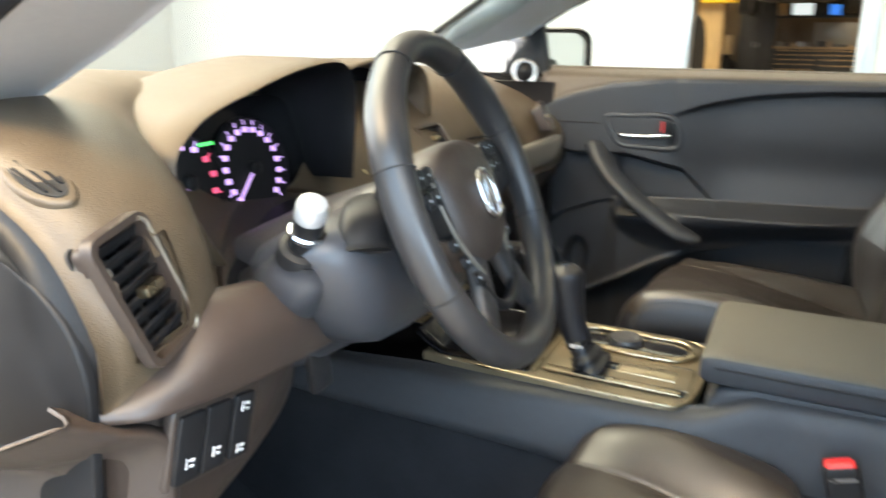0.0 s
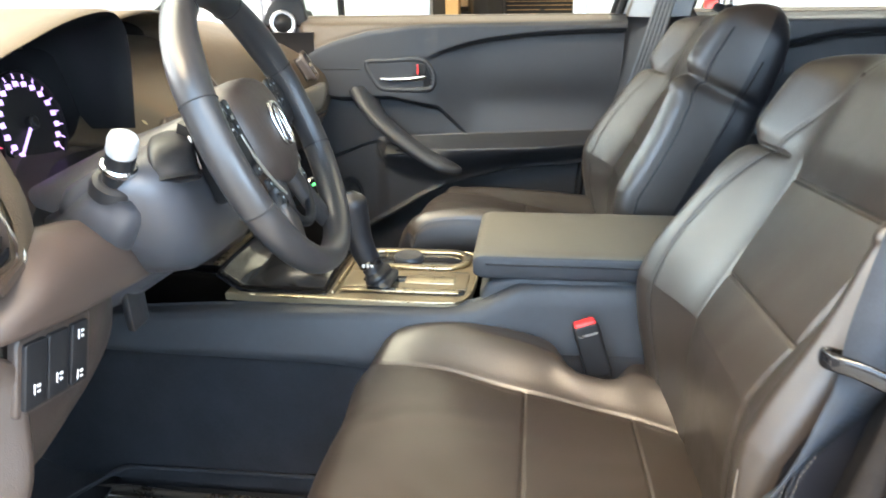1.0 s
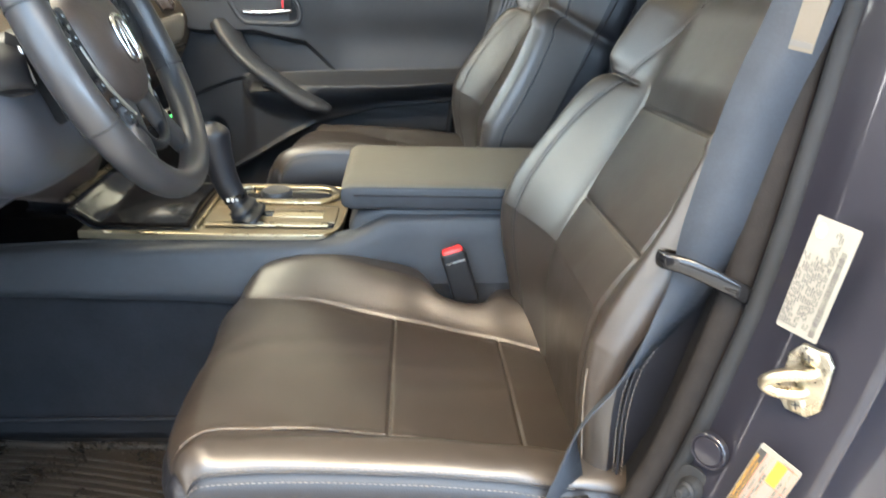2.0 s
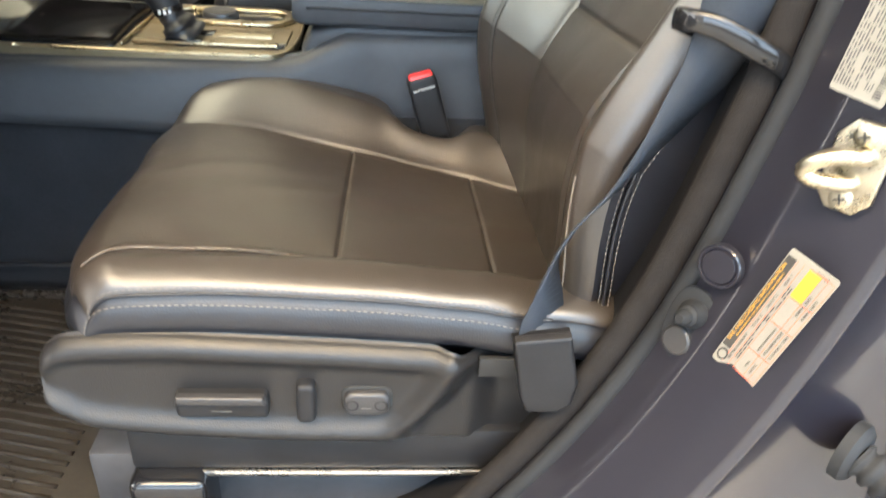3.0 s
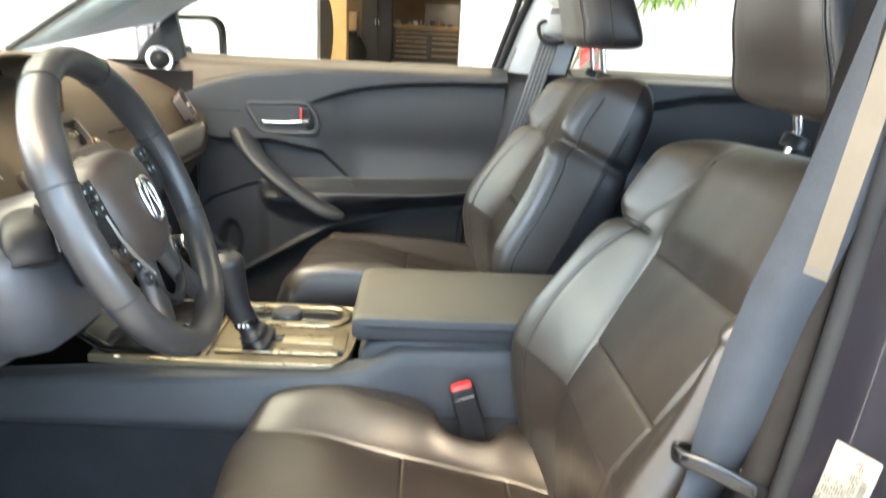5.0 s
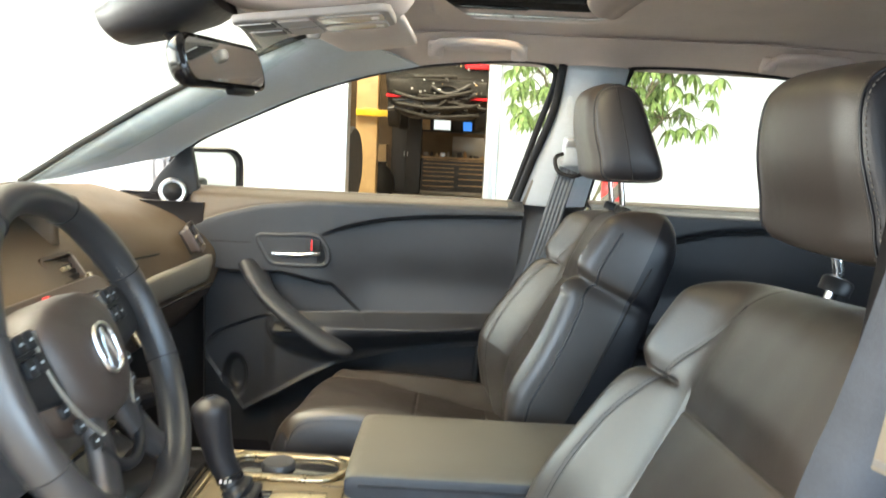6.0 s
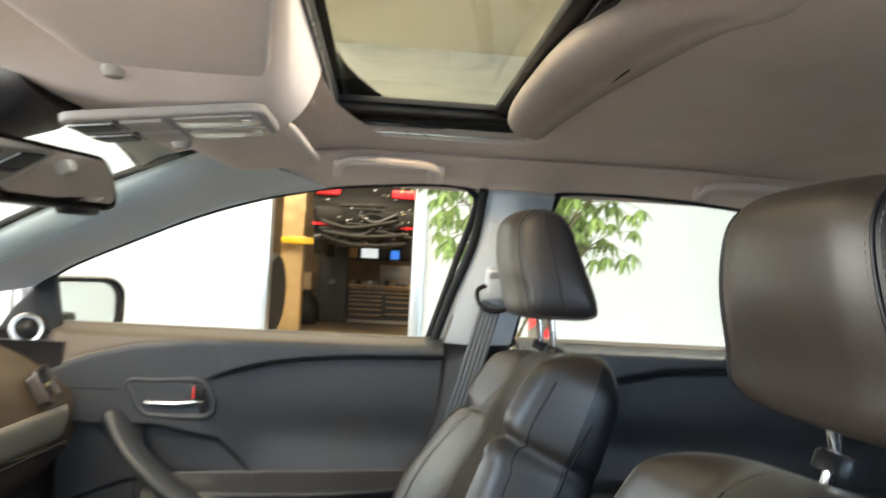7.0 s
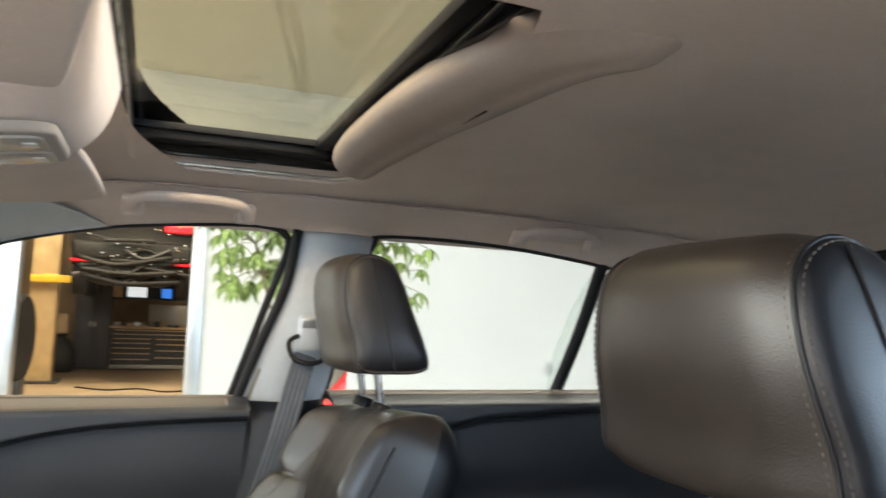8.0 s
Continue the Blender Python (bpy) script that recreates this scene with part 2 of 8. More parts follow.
def sharp(ob, degrees=35):
    ob.data.set_sharp_from_angle(angle=radians(degrees))
    return ob


def cr(points, n):
    """A smooth curve of n points through the given ones, evenly by length."""
    p = np.asarray(points, float)
    ext = np.vstack([2 * p[0] - p[1], p, 2 * p[-1] - p[-2]])
    fine = []
    for i in range(len(p) - 1):
        a, b, c, d = ext[i:i + 4]
        for t in np.linspace(0, 1, 24, endpoint=False):
            fine.append(0.5 * (2 * b + (c - a) * t + (2 * a - 5 * b + 4 * c - d) * t ** 2 + (3 * b - a - 3 * c + d) * t ** 3))
    fine = np.array(fine + [p[-1]])
    s = np.r_[0, np.cumsum(np.linalg.norm(np.diff(fine, axis=0), axis=1))]
    w = np.linspace(0, s[-1], n)
    return np.stack([np.interp(w, s, fine[:, k]) for k in range(p.shape[1])], 1)


def cr_closed(points, n):
    p = np.asarray(points, float)
    m = len(p)
    fine = []
    for i in range(m):
        a, b, c, d = (p[(i + k) % m] for k in (-1, 0, 1, 2))
        for t in np.linspace(0, 1, 16, endpoint=False):
            fine.append(0.5 * (2 * b + (c - a) * t + (2 * a - 5 * b + 4 * c - d) * t ** 2 + (3 * b - a - 3 * c + d) * t ** 3))
    fine = np.array(fine + [p[0]])
    s = np.r_[0, np.cumsum(np.linalg.norm(np.diff(fine, axis=0), axis=1))]
    w = np.linspace(0, s[-1], n, endpoint=False)
    return np.stack([np.interp(w, s, fine[:, k]) for k in range(p.shape[1])], 1)


def grid_faces(n, m, cu=False, cv=False):
    f = []
    for i in range(n if cu else n - 1):
        for j in range(m if cv else m - 1):
            i2, j2 = (i + 1) % n, (j + 1) % m
            f.append((i * m + j, i2 * m + j, i2 * m + j2, i * m + j2))
    return f


def surface(name, P, mat, parent=None, label="", cu=False, cv=False, cap_u=False, thick=0.0, smooth=True):
    """A mesh from a grid of points; cap_u closes the first and last ring; thick gives a sheet its thickness."""
    n, m = P.shape[:2]
    faces = grid_faces(n, m, cu, cv)
    verts = P.reshape(-1, 3)
    if cap_u:
        faces += [tuple(range(m))[::-1], tuple((n - 1) * m + k for k in range(m))]
    if thick:
        du = np.gradient(P, axis=0)
        dv = np.gradient(P, axis=1)
        nn = np.cross(du, dv)
        nn /= np.maximum(np.linalg.norm(nn, axis=2, keepdims=True), 1e-9)
        Q = (P - nn * thick).reshape(-1, 3)
        k = n * m
        faces += [tuple(k + a for a in f[::-1]) for f in faces]
        ring = [j for j in range(m)] + [i * m + m - 1 for i in range(1, n)] + [(n - 1) * m + j for j in range(m - 2, -1, -1)] + [i * m for i in range(n - 2, 0, -1)]
        for a, b in zip(ring, ring[1:] + ring[:1]):
            faces.append((b, a, a + k, b + k))
        verts = np.vstack([verts, Q])
    return link_mesh(name, verts, faces, mat, parent, label, smooth)


def frames_along(path, up=(0, 0, 1)):
    t = np.gradient(path, axis=0)
    t /= np.linalg.norm(t, axis=1, keepdims=True)
    up = np.asarray(up, float)
    side = np.cross(t, up)
    side /= np.maximum(np.linalg.norm(side, axis=1, keepdims=True), 1e-9)
    return t, side, np.cross(side, t)


def sweep(name, path, prof, mat, parent=None, label="", up=(0, 0, 1), scale=None, closed=True, cap=True, ring=False):
    """Carry a 2D profile (side, up) along a path."""
    path, prof = np.asarray(path, float), np.asarray(prof, float)
    t, side, upv = frames_along(path, up)
    if ring:
        t = np.roll(path, -1, 0) - np.roll(path, 1, 0)
        t /= np.linalg.norm(t, axis=1, keepdims=True)
        side = np.cross(t, np.asarray(up, float))
        side /= np.linalg.norm(side, axis=1, keepdims=True)
        upv = np.cross(side, t)
    k = np.ones((len(path), 2)) if scale is None else np.asarray(scale, float)
    if k.ndim == 1:
        k = np.stack([k, k], 1)
    P = path[:, None] + side[:, None] * (prof[None, :, :1] * k[:, None, :1]) + upv[:, None] * (prof[None, :, 1:] * k[:, None, 1:])
    return surface(name, P, mat, parent, label, cu=ring, cv=closed, cap_u=cap and closed and not ring)


def circle(r, n=12, r2=None, power=2.0):
    a = np.linspace(0, 2 * np.pi, n, endpoint=False)
    c, s = np.cos(a), np.sin(a)
    return np.stack([np.sign(c) * np.abs(c) ** (2 / power) * r, np.sign(s) * np.abs(s) ** (2 / power) * (r2 or r)], 1)


def tube(name, path, r, mat, parent=None, label="", n=10, up=(0, 0, 1)):
    return sweep(name, path, circle(r, n), mat, parent, label, up)


def basis(o, u, v):
    """A frame at o with axes u, v (made square) and their normal."""
    u = Vector(u).normalized()
    w = u.cross(Vector(v)).normalized()
    v = w.cross(u)
    return Matrix.Translation(o) @ Matrix((u, v, w)).transposed().to_4x4()


def box(name, m, size, mat, parent=None, label="", bevel=0.003, seg=2):
    """A box with rounded edges, centred on the frame m (or a place)."""
    if not isinstance(m, Matrix):
        m = Matrix.Translation(m)
    bm = bmesh.new()
    bmesh.ops.create_cube(bm, size=1.0)
    bmesh.ops.scale(bm, vec=size, verts=bm.verts)
    if bevel:
        bmesh.ops.bevel(bm, geom=bm.edges, offset=min(bevel, 0.48 * min(size)), segments=seg, profile=0.5, affect="EDGES")
    bmesh.ops.transform(bm, matrix=m, verts=bm.verts)
    return sharp(part(name, bm, mat, parent, label, smooth=True), 40)


def plate(name, m, outline, depth, mat, parent=None, label="", bevel=0.0, seg=2):
    """A flat outline in the frame m, drawn out along its normal by depth, with rounded rims on its face."""
    o = np.asarray(outline, float)
    area = np.sum(o[:, 0] * np.roll(o[:, 1], -1) - o[:, 1] * np.roll(o[:, 0], -1))
    if area < 0:
        o = o[::-1]
    rings = [(0.0, 0.0)]
    if bevel:
        rings = [(0.0, 0.0), (0.0, depth - bevel)] + [(bevel * (1 - math.cos(a)), depth - bevel + bevel * math.sin(a)) for a in np.linspace(0, math.pi / 2, seg + 2)[1:]]
    else:
        rings = [(0.0, 0.0), (0.0, depth)]
    e1, e2 = o - np.roll(o, 1, 0), np.roll(o, -1, 0) - o
    n1 = np.stack([e1[:, 1], -e1[:, 0]], 1) / np.maximum(np.linalg.norm(e1, axis=1, keepdims=True), 1e-9)
    n2 = np.stack([e2[:, 1], -e2[:, 0]], 1) / np.maximum(np.linalg.norm(e2, axis=1, keepdims=True), 1e-9)
    nn = n1 + n2
    nn /= np.maximum((nn * n1).sum(1, keepdims=True), 0.3)
    verts, n = [], len(o)
    for inset, z in rings:
        q = o - nn * inset
        verts += [m @ Vector((*p, z)) for p in q]
    faces = [(k * n + j, k * n + (j + 1) % n, (k + 1) * n + (j + 1) % n, (k + 1) * n + j) for k in range(len(rings) - 1) for j in range(n)]
    faces += [tuple(range(n))[::-1], tuple((len(rings) - 1) * n + j for j in range(n))]
    return sharp(link_mesh(name, [v[:] for v in verts], faces, mat, parent, label), 35)


def rounded_rect(w, h, r, n=5):
    pts = []
    for cx, cy, a0 in ((w / 2 - r, h / 2 - r, 0), (-w / 2 + r, h / 2 - r, 90), (-w / 2 + r, -h / 2 + r, 180), (w / 2 - r, -h / 2 + r, 270)):
        for a in np.radians(np.linspace(a0, a0 + 90, n)):
            pts.append((cx + r * math.cos(a), cy + r * math.sin(a)))
    return np.array(pts)


def lathe(name, m, prof, mat, parent=None, label="", n=32):
    """A turned shape: radius and height pairs about the frame's normal."""
    a = np.linspace(0, 2 * np.pi, n, endpoint=False)
    P = np.array([[m @ Vector((r * math.cos(t), r * math.sin(t), z)) for t in a] for r, z in prof])
    return sharp(surface(name, P, mat, parent, label, cv=True, cap_u=True), 40)


def smooth01(x, a, b):
    t = np.clip((x - a) / (b - a), 0, 1)
    return t * t * (3 - 2 * t)


def stitches(name, path, mat, parent, step=0.006, length=0.004, r=0.0006, lift=(0, 0, 1)):
    """A row of thread stitches along a path."""
    path = np.asarray(path, float)
    s = np.r_[0, np.cumsum(np.linalg.norm(np.diff(path, axis=0), axis=1))]
    verts, faces = [], []
    for a in np.arange(0, s[-1] - length, step):
        p, q = (np.array([np.interp(w, s, path[:, k]) for k in range(3)]) for w in (a, a + length))
        t = (q - p) / max(np.linalg.norm(q - p), 1e-9)
        sd = np.cross(t, lift)
        sd /= max(np.linalg.norm(sd), 1e-9)
        u = np.cross(sd, t)
        k = len(verts)
        for c, w in ((p, 0.5), (p + 0.25 * (q - p), 1), (q - 0.25 * (q - p), 1), (q, 0.5)):
            verts += [c + sd * r * w, c + u * r * w, c - sd * r * w]
        for i in range(3):
            b = k + 3 * i
            faces += [(b, b + 1, b + 4, b + 3), (b + 1, b + 2, b + 5, b + 4)]
    return link_mesh(name, verts, faces, mat, parent)


def interp(x, table):
    t = np.asarray(table, float)
    return np.interp(x, t[:, 0], t[:, 1])



@functools.lru_cache(maxsize=None)
def smooth_table(table):
    return cr(table, 160)


def curve(x, table):
    """As interp, but through the table's points in a smooth line."""
    c = smooth_table(tuple(map(tuple, table)))
    return np.interp(x, c[:, 0], c[:, 1])


# ---- the showroom ----
def slab(name, lo, hi, mat, label, category="", bevel=0.0):
    lo, hi = np.array(lo, float), np.array(hi, float)
    ob = box(name, tuple((lo + hi) / 2), tuple(hi - lo), mat, None, "", bevel)
    return tagged(ob, label, category or name.split("_")[0], kind="structure")


slab("floor", (-9, -6.2, -0.2), (9, 9.0, 0.0), M_FLOOR, "pale polished showroom floor under the parked car", "floor")
slab("ceiling", (-9, -6.2, 4.0), (9, 9.2, 4.2), M_CEIL, "cream painted showroom ceiling", "ceiling")
DOOR_L, DOOR_R, DOOR_T = -1.25, 0.405, 2.7
slab("wall_north_1", (-9, 9.0, 0), (DOOR_L - 0.14, 9.2, 4.0), M_WALL, "plain white painted showroom wall beside the workshop doorway", "wall")
slab("wall_north_2", (DOOR_R + 0.14, 9.0, 0), (9, 9.2, 4.0), M_WALL, "plain white painted showroom wall behind the plant", "wall")
slab("wall_north_3", (DOOR_L - 0.14, 9.0, DOOR_T + 0.1), (DOOR_R + 0.14, 9.2, 4.0), M_WALL, "white wall above the workshop doorway", "wall")
# The west wall is left open only for the added front fill.
slab("wall_west_1", (-9.2, -6.2, 0), (-9.0, 9.2, 0.6), M_WALL, "white wall below the opening for the front fill", "wall")
slab("wall_west_2", (-9.2, -6.2, 3.4), (-9.0, 9.2, 4.0), M_WALL, "white wall above the opening for the front fill", "wall")
slab("wall_west_3", (-9.2, 5.6, 0.6), (-9.0, 9.2, 3.4), M_WALL, "plain white wall beside the opening for the front fill", "wall")
slab("wall_east", (9.0, -6.2, 0), (9.2, 9.2, 4.0), M_WALL, "plain white painted showroom wall", "wall")
slab("wall_south_1", (-9, -6.4, 0), (-4.2, -6.2, 4.0), M_WALL, "plain white wall beside the shopfront window", "wall")
slab("wall_south_2", (8.6, -6.4, 0), (9, -6.2, 4.0), M_WALL, "plain white wall beside the shopfront window", "wall")
slab("wall_south_3", (-4.2, -6.4, 3.8), (8.6, -6.2, 4.0), M_WALL, "white wall above the shopfront window", "wall")

frame_ob = thing("door_frame", (0, 9.0, 0), "brushed aluminium frame round the open workshop doorway", "door frame", kind="structure")
for x0, x1 in ((DOOR_L - 0.14, DOOR_L), (DOOR_R, DOOR_R + 0.14)):
    box("jamb", ((x0 + x1) / 2, 9.08, DOOR_T / 2), (x1 - x0, 0.26, DOOR_T), M_ALU, frame_ob, "", 0.012)
box("lintel", ((DOOR_L + DOOR_R) / 2, 9.08, DOOR_T + 0.05), (DOOR_R - DOOR_L + 0.28, 0.26, 0.1), M_ALU, frame_ob, "", 0.012)

# ---- the workshop behind the doorway ----
slab("workshop_floor", (-6, 9.0, -0.2), (6, 21, -0.002), M_SHOPFLOOR, "tan sealed concrete workshop floor", "floor")
slab("workshop_wall_1", (-6, 21, 0), (6, 21.2, 5), M_SHOPWALL, "brown workshop back wall", "wall")
slab("workshop_wall_2", (-6.2, 9.2, 0), (-6, 21.2, 5), M_SHOPWALL, "brown workshop side wall", "wall")
slab("workshop_wall_3", (6, 9.2, 0), (6.2, 21.2, 5), M_SHOPWALL, "brown workshop side wall", "wall")
slab("workshop_ceiling", (-6.2, 9.2, 5), (6.2, 21.2, 5.2), M_SHOPWALL, "dark workshop ceiling", "ceiling")

# ---- the car's shell ----
car = thing("car", (0, CL, 0), "dark grey metallic crossover car with its driver's door open", "car")


# door opening on the driver's side: rear edge and sill, as (x, z)
OPEN_EDGE = cr([(0.22, 1.545), (0.31, 1.525), (0.345, 1.47), (0.337, 1.38), (0.322, 1.20), (0.304, 1.0), (0.284, 0.889), (0.258, 0.785), (0.219, 0.686),
                (0.165, 0.59), (0.10, 0.505), (0.0, 0.455), (-0.15, 0.44), (-0.45, 0.44), (-0.75, 0.46)], 120)


def along_opening(name, prof, mat, parent, label="", closed=True):
    """Strips that follow the opening: the profile gives (outwards from the opening, y)."""
    e = OPEN_EDGE
    t = np.gradient(e, axis=0)
    t /= np.linalg.norm(t, axis=1, keepdims=True)
    nrm = np.stack([-t[:, 1], t[:, 0]], 1)          # to the rear of the pillar, below the sill
    nrm[nrm[:, 0] < 0] *= 1
    prof = np.asarray(prof, float)
    P = np.zeros((len(e), len(prof), 3))
    P[:, :, 0] = e[:, None, 0] + nrm[:, None, 0] * prof[None, :, 0]
    P[:, :, 2] = e[:, None, 1] + nrm[:, None, 1] * prof[None, :, 0]
    P[:, :, 1] = prof[None, :, 1]
    return surface(name, P, mat, parent, label, cv=closed)


along_opening("door_jamb", [(0.026, 0.60), (0.026, 0.552), (0.034, 0.538), (0.038, 0.524), (0.041, 0.513), (0.044, 0.503), (0.047, 0.498), (0.052, 0.492),
                                   (0.060, 0.478), (0.074, 0.463), (0.084, 0.452), (0.089, 0.446), (0.094, 0.447), (0.099, 0.455), (0.108, 0.462), (0.16, 0.464), (0.26, 0.462)],
                     M_PAINT, car, "dark grey metallic painted pillar and sill", closed=False)
along_opening("weatherstrip", circle(0.011, 12) * (1.2, 1.0) + (0.020, 0.556), M_STRIPTEX, car, "brown textured cloth-covered weatherstrip")
along_opening("rubber_lip", circle(0.0085, 10) + (0.034, 0.540), M_RUBBER, car, "grey rubber sealing lip")
along_opening("pillar_inner_trim", [(0.018, 0.566), (0.020, 0.59), (0.024, 0.625), (0.045, 0.635), (0.11, 0.64)], M_PILLARDARK, car, "lower pillar trim, near black for the shade of the gap", closed=False)


# roof lining with the sunroof opening
def roof_z(x, y):
    z = 1.628 - 0.10 * np.abs((y - CL) / 0.74) ** 4
    z = z - 0.055 * (np.clip(0.12 - x, 0, 1) / 0.46) ** 2
    return z - 0.05 * (np.clip(x - 0.65, 0, 2) / 0.9) ** 2


HOLE = (0.0, 0.385, 0.990, 1.745)


def ring_points(x0, x1, y0, y1, r, n):
    """n points round a rounded rectangle, starting at its middle front and evenly by angle in plan."""
    o = rounded_rect(x1 - x0, y1 - y0, r, 9) + ((x0 + x1) / 2, (y0 + y1) / 2)
    o = np.vstack([o, o[:1]])
    s = np.r_[0, np.cumsum(np.linalg.norm(np.diff(o, axis=0), axis=1))]
    fine = np.stack([np.interp(np.linspace(0, s[-1], 4000), s, o[:, k]) for k in (0, 1)], 1)
    c = np.array([(HOLE[0] + HOLE[1]) / 2, (HOLE[2] + HOLE[3]) / 2])
    ang = np.unwrap(np.arctan2(fine[:, 1] - c[1], fine[:, 0] - c[0]))
    a0 = ang[0]
    want = a0 + np.linspace(0, 2 * np.pi, n, endpoint=False)
    return np.stack([np.interp(want, ang, fine[:, k]) for k in (0, 1)], 1)


def roof_sheet(name, hole, hole_r, outer, outer_r, lift, mat, parent, label, lips, edge_drop=0.0):
    n = 220
    a, b = ring_points(*hole, hole_r, n), ring_points(*outer, outer_r, n)
    rings = []
    for grow, dz in lips:
        c = np.array([(hole[0] + hole[1]) / 2, (hole[2] + hole[3]) / 2])
        d = (a - c) / np.linalg.norm(a - c, axis=1, keepdims=True)
        q = a + d * grow
        rings.append(np.c_[q, roof_z(q[:, 0], q[:, 1]) + lift + dz])
    for w in np.linspace(0.03, 1, 34) ** 1.0:
        q = a + (b - a) * w
        rings.append(np.c_[q, roof_z(q[:, 0], q[:, 1]) + lift - edge_drop * smooth01(w, 0.9, 1.0)])
    P = np.array(rings)
    return surface(name, P, mat, parent, label, cv=True)


roof_sheet("headliner", HOLE, 0.06, (-0.37, 1.55, 0.50, 1.935), 0.10, 0.0, M_HEADLINER, car, "warm grey cloth roof lining with a sunroof opening",
           [(0.004, 0.030), (0.001, 0.012), (0.0, 0.004), (0.004, 0.0)], 0.012)
roof_sheet("roof_skin", (0.01, 0.42, 0.90, 1.80), 0.05, (-0.40, 1.75, 0.46, 1.975), 0.14, 0.065, M_PAINT, car, "dark grey metallic roof panel", [(0.0, -0.012)], 0.05)
trim_pts = ring_points(*HOLE, 0.06, 160)
tp = np.c_[trim_pts, roof_z(trim_pts[:, 0], trim_pts[:, 1]) + 0.008]
sweep("opening_trim", tp, circle(0.004, 8), M_SATIN, car, "thin pale edging round the sunroof opening", ring=True)

# sunroof: fixed frame, glass, and the sunshade's rolled front lip
sunroof = thing("sunroof", (0.2, CL, 1.66), "glass sunroof with a black frame and its sunshade slid back", "sunroof")
gz = 1.664
for y, dz in ((1.708, 0.0), (1.760, -0.012), (0.93, 0.0)):
    box("side_rail", (0.16, y, gz - 0.016 + dz), (0.48, 0.045, 0.022), M_BLACK, sunroof, "", 0.004)
box("side_seal", (0.17, 1.682, gz - 0.008), (0.34, 0.012, 0.012), M_RUBBER, sunroof, "", 0.003)
box("drain_channel", (0.09, 1.735, gz - 0.040), (0.22, 0.014, 0.006), M_GLOSSBLACK, sunroof, "", 0.002)
box("front_rail", (-0.02, 1.32, gz - 0.02), (0.045, 0.80, 0.04), M_BLACK, sunroof, "", 0.006)
for k, (x, w, dz) in enumerate(((0.300, 0.024, -0.010), (0.320, 0.020, -0.022), (0.334, 0.016, -0.012), (0.362, 0.03, -0.006))):
    box("cross_rail", (x, 1.30, gz + dz), (w, 0.80, 0.016), M_BLACK if k != 1 else M_GLOSSBLACK, sunroof, "", 0.003)
ys, xs = np.linspace(0.80, 1.82, 13), np.linspace(-0.03, 0.30, 9)
G = np.array([[(x, y, gz + 0.012 * (1 - ((y - 1.31) / 0.5) ** 2)) for y in ys] for x in xs])
pane = surface("glass_pane", G, M_ROOFGLASS, sunroof, "tinted glass roof panel", thick=0.005)
pane.visible_shadow = False
LIP_FRONT = [(0.90, 0.435), (1.0, 0.388), (1.06, 0.340), (1.2, 0.302), (1.4, 0.294), (1.56, 0.298), (1.70, 0.320)]
LIP_REAR = [(0.90, 0.580), (1.0, 0.515), (1.08, 0.462), (1.28, 0.420), (1.5, 0.400), (1.66, 0.392), (1.70, 0.385)]
lip_y = 0.93 + 0.76 * (0.5 - 0.5 * np.cos(np.linspace(0, np.pi, 90)))
lip_prof = cr([(0.05, 0.036), (-0.03, 0.018), (0.04, 0.002), (0.24, -0.010), (0.46, -0.0125), (0.56, -0.0150), (0.70, -0.012), (0.86, 0.002), (0.97, 0.016), (1.0, 0.036)], 40)
P = np.zeros((90, 40, 3))
for i, y in enumerate(lip_y):
    end = math.sqrt(max(1 - max(0, (y - 1.60) / 0.0905) ** 2, 0))
    a, b = float(curve(y, LIP_FRONT)), float(curve(y, LIP_REAR))
    P[i, :, 0] = a + (b - a) * (0.5 + (lip_prof[:, 0] - 0.5) * (0.45 + 0.55 * end))
    P[i, :, 1] = y
    P[i, :, 2] = 1.606 + 0.014 * (1 - float(smooth01(y, 0.95, 1.24))) + 0.045 * (1 - float(smooth01(y, 0.955, 1.02))) + lip_prof[:, 1] * (0.3 + 0.7 * end) + 0.018 * (1 - end)
surface("sunshade_lip", P, M_SHADECLOTH, sunroof, "rolled grey cloth edge of the sunshade")
gx = np.linspace(1.17, 1.30, 20)
tube("finger_groove", np.stack([0.372 - 0.06 * (gx - 1.17), gx, np.full(20, 1.5925)], 1), 0.0012, M_SEAMDARK, sunroof, "", 6)
# Added black strip that blocks light leaking past the lip; not a sunroof part.
box("leak_block", (0.420, 1.34, 1.652), (0.09, 0.86, 0.012), M_BLACK, sunroof, "", 0.003)
box("shade_panel", (0.70, 1.31, 1.672), (0.50, 0.92, 0.012), M_HEADLINER, sunroof, "", 0.004)


# windows and pillars of the far side; glass leans inwards to the roof
def side_y(z, off=0.0):
    return 2.08 - 0.416 * (z - 1.186) + off


def on_side(pts, n, off=0.0):
    c = cr(pts, n)
    return np.stack([c[:, 0], side_y(c[:, 1], off), c[:, 1]], 1)


A_LOW = [(-0.69, 1.19), (-0.645, 1.277), (-0.585, 1.321), (-0.439, 1.388), (-0.299, 1.447), (-0.164, 1.490), (-0.032, 1.518)]
FRONT_TOP = [(-0.032, 1.518), (0.098, 1.533), (0.20, 1.540), (0.255, 1.538), (0.281, 1.527), (0.293, 1.496)]
seal_path = on_side(A_LOW[1:] + FRONT_TOP[1:] + [(0.262, 1.38), (0.208, 1.18)], 120, -0.012)
tube("window_seal", seal_path, 0.008, M_RUBBER, car, "black rubber window seal", 10, up=(0, 1, 0))
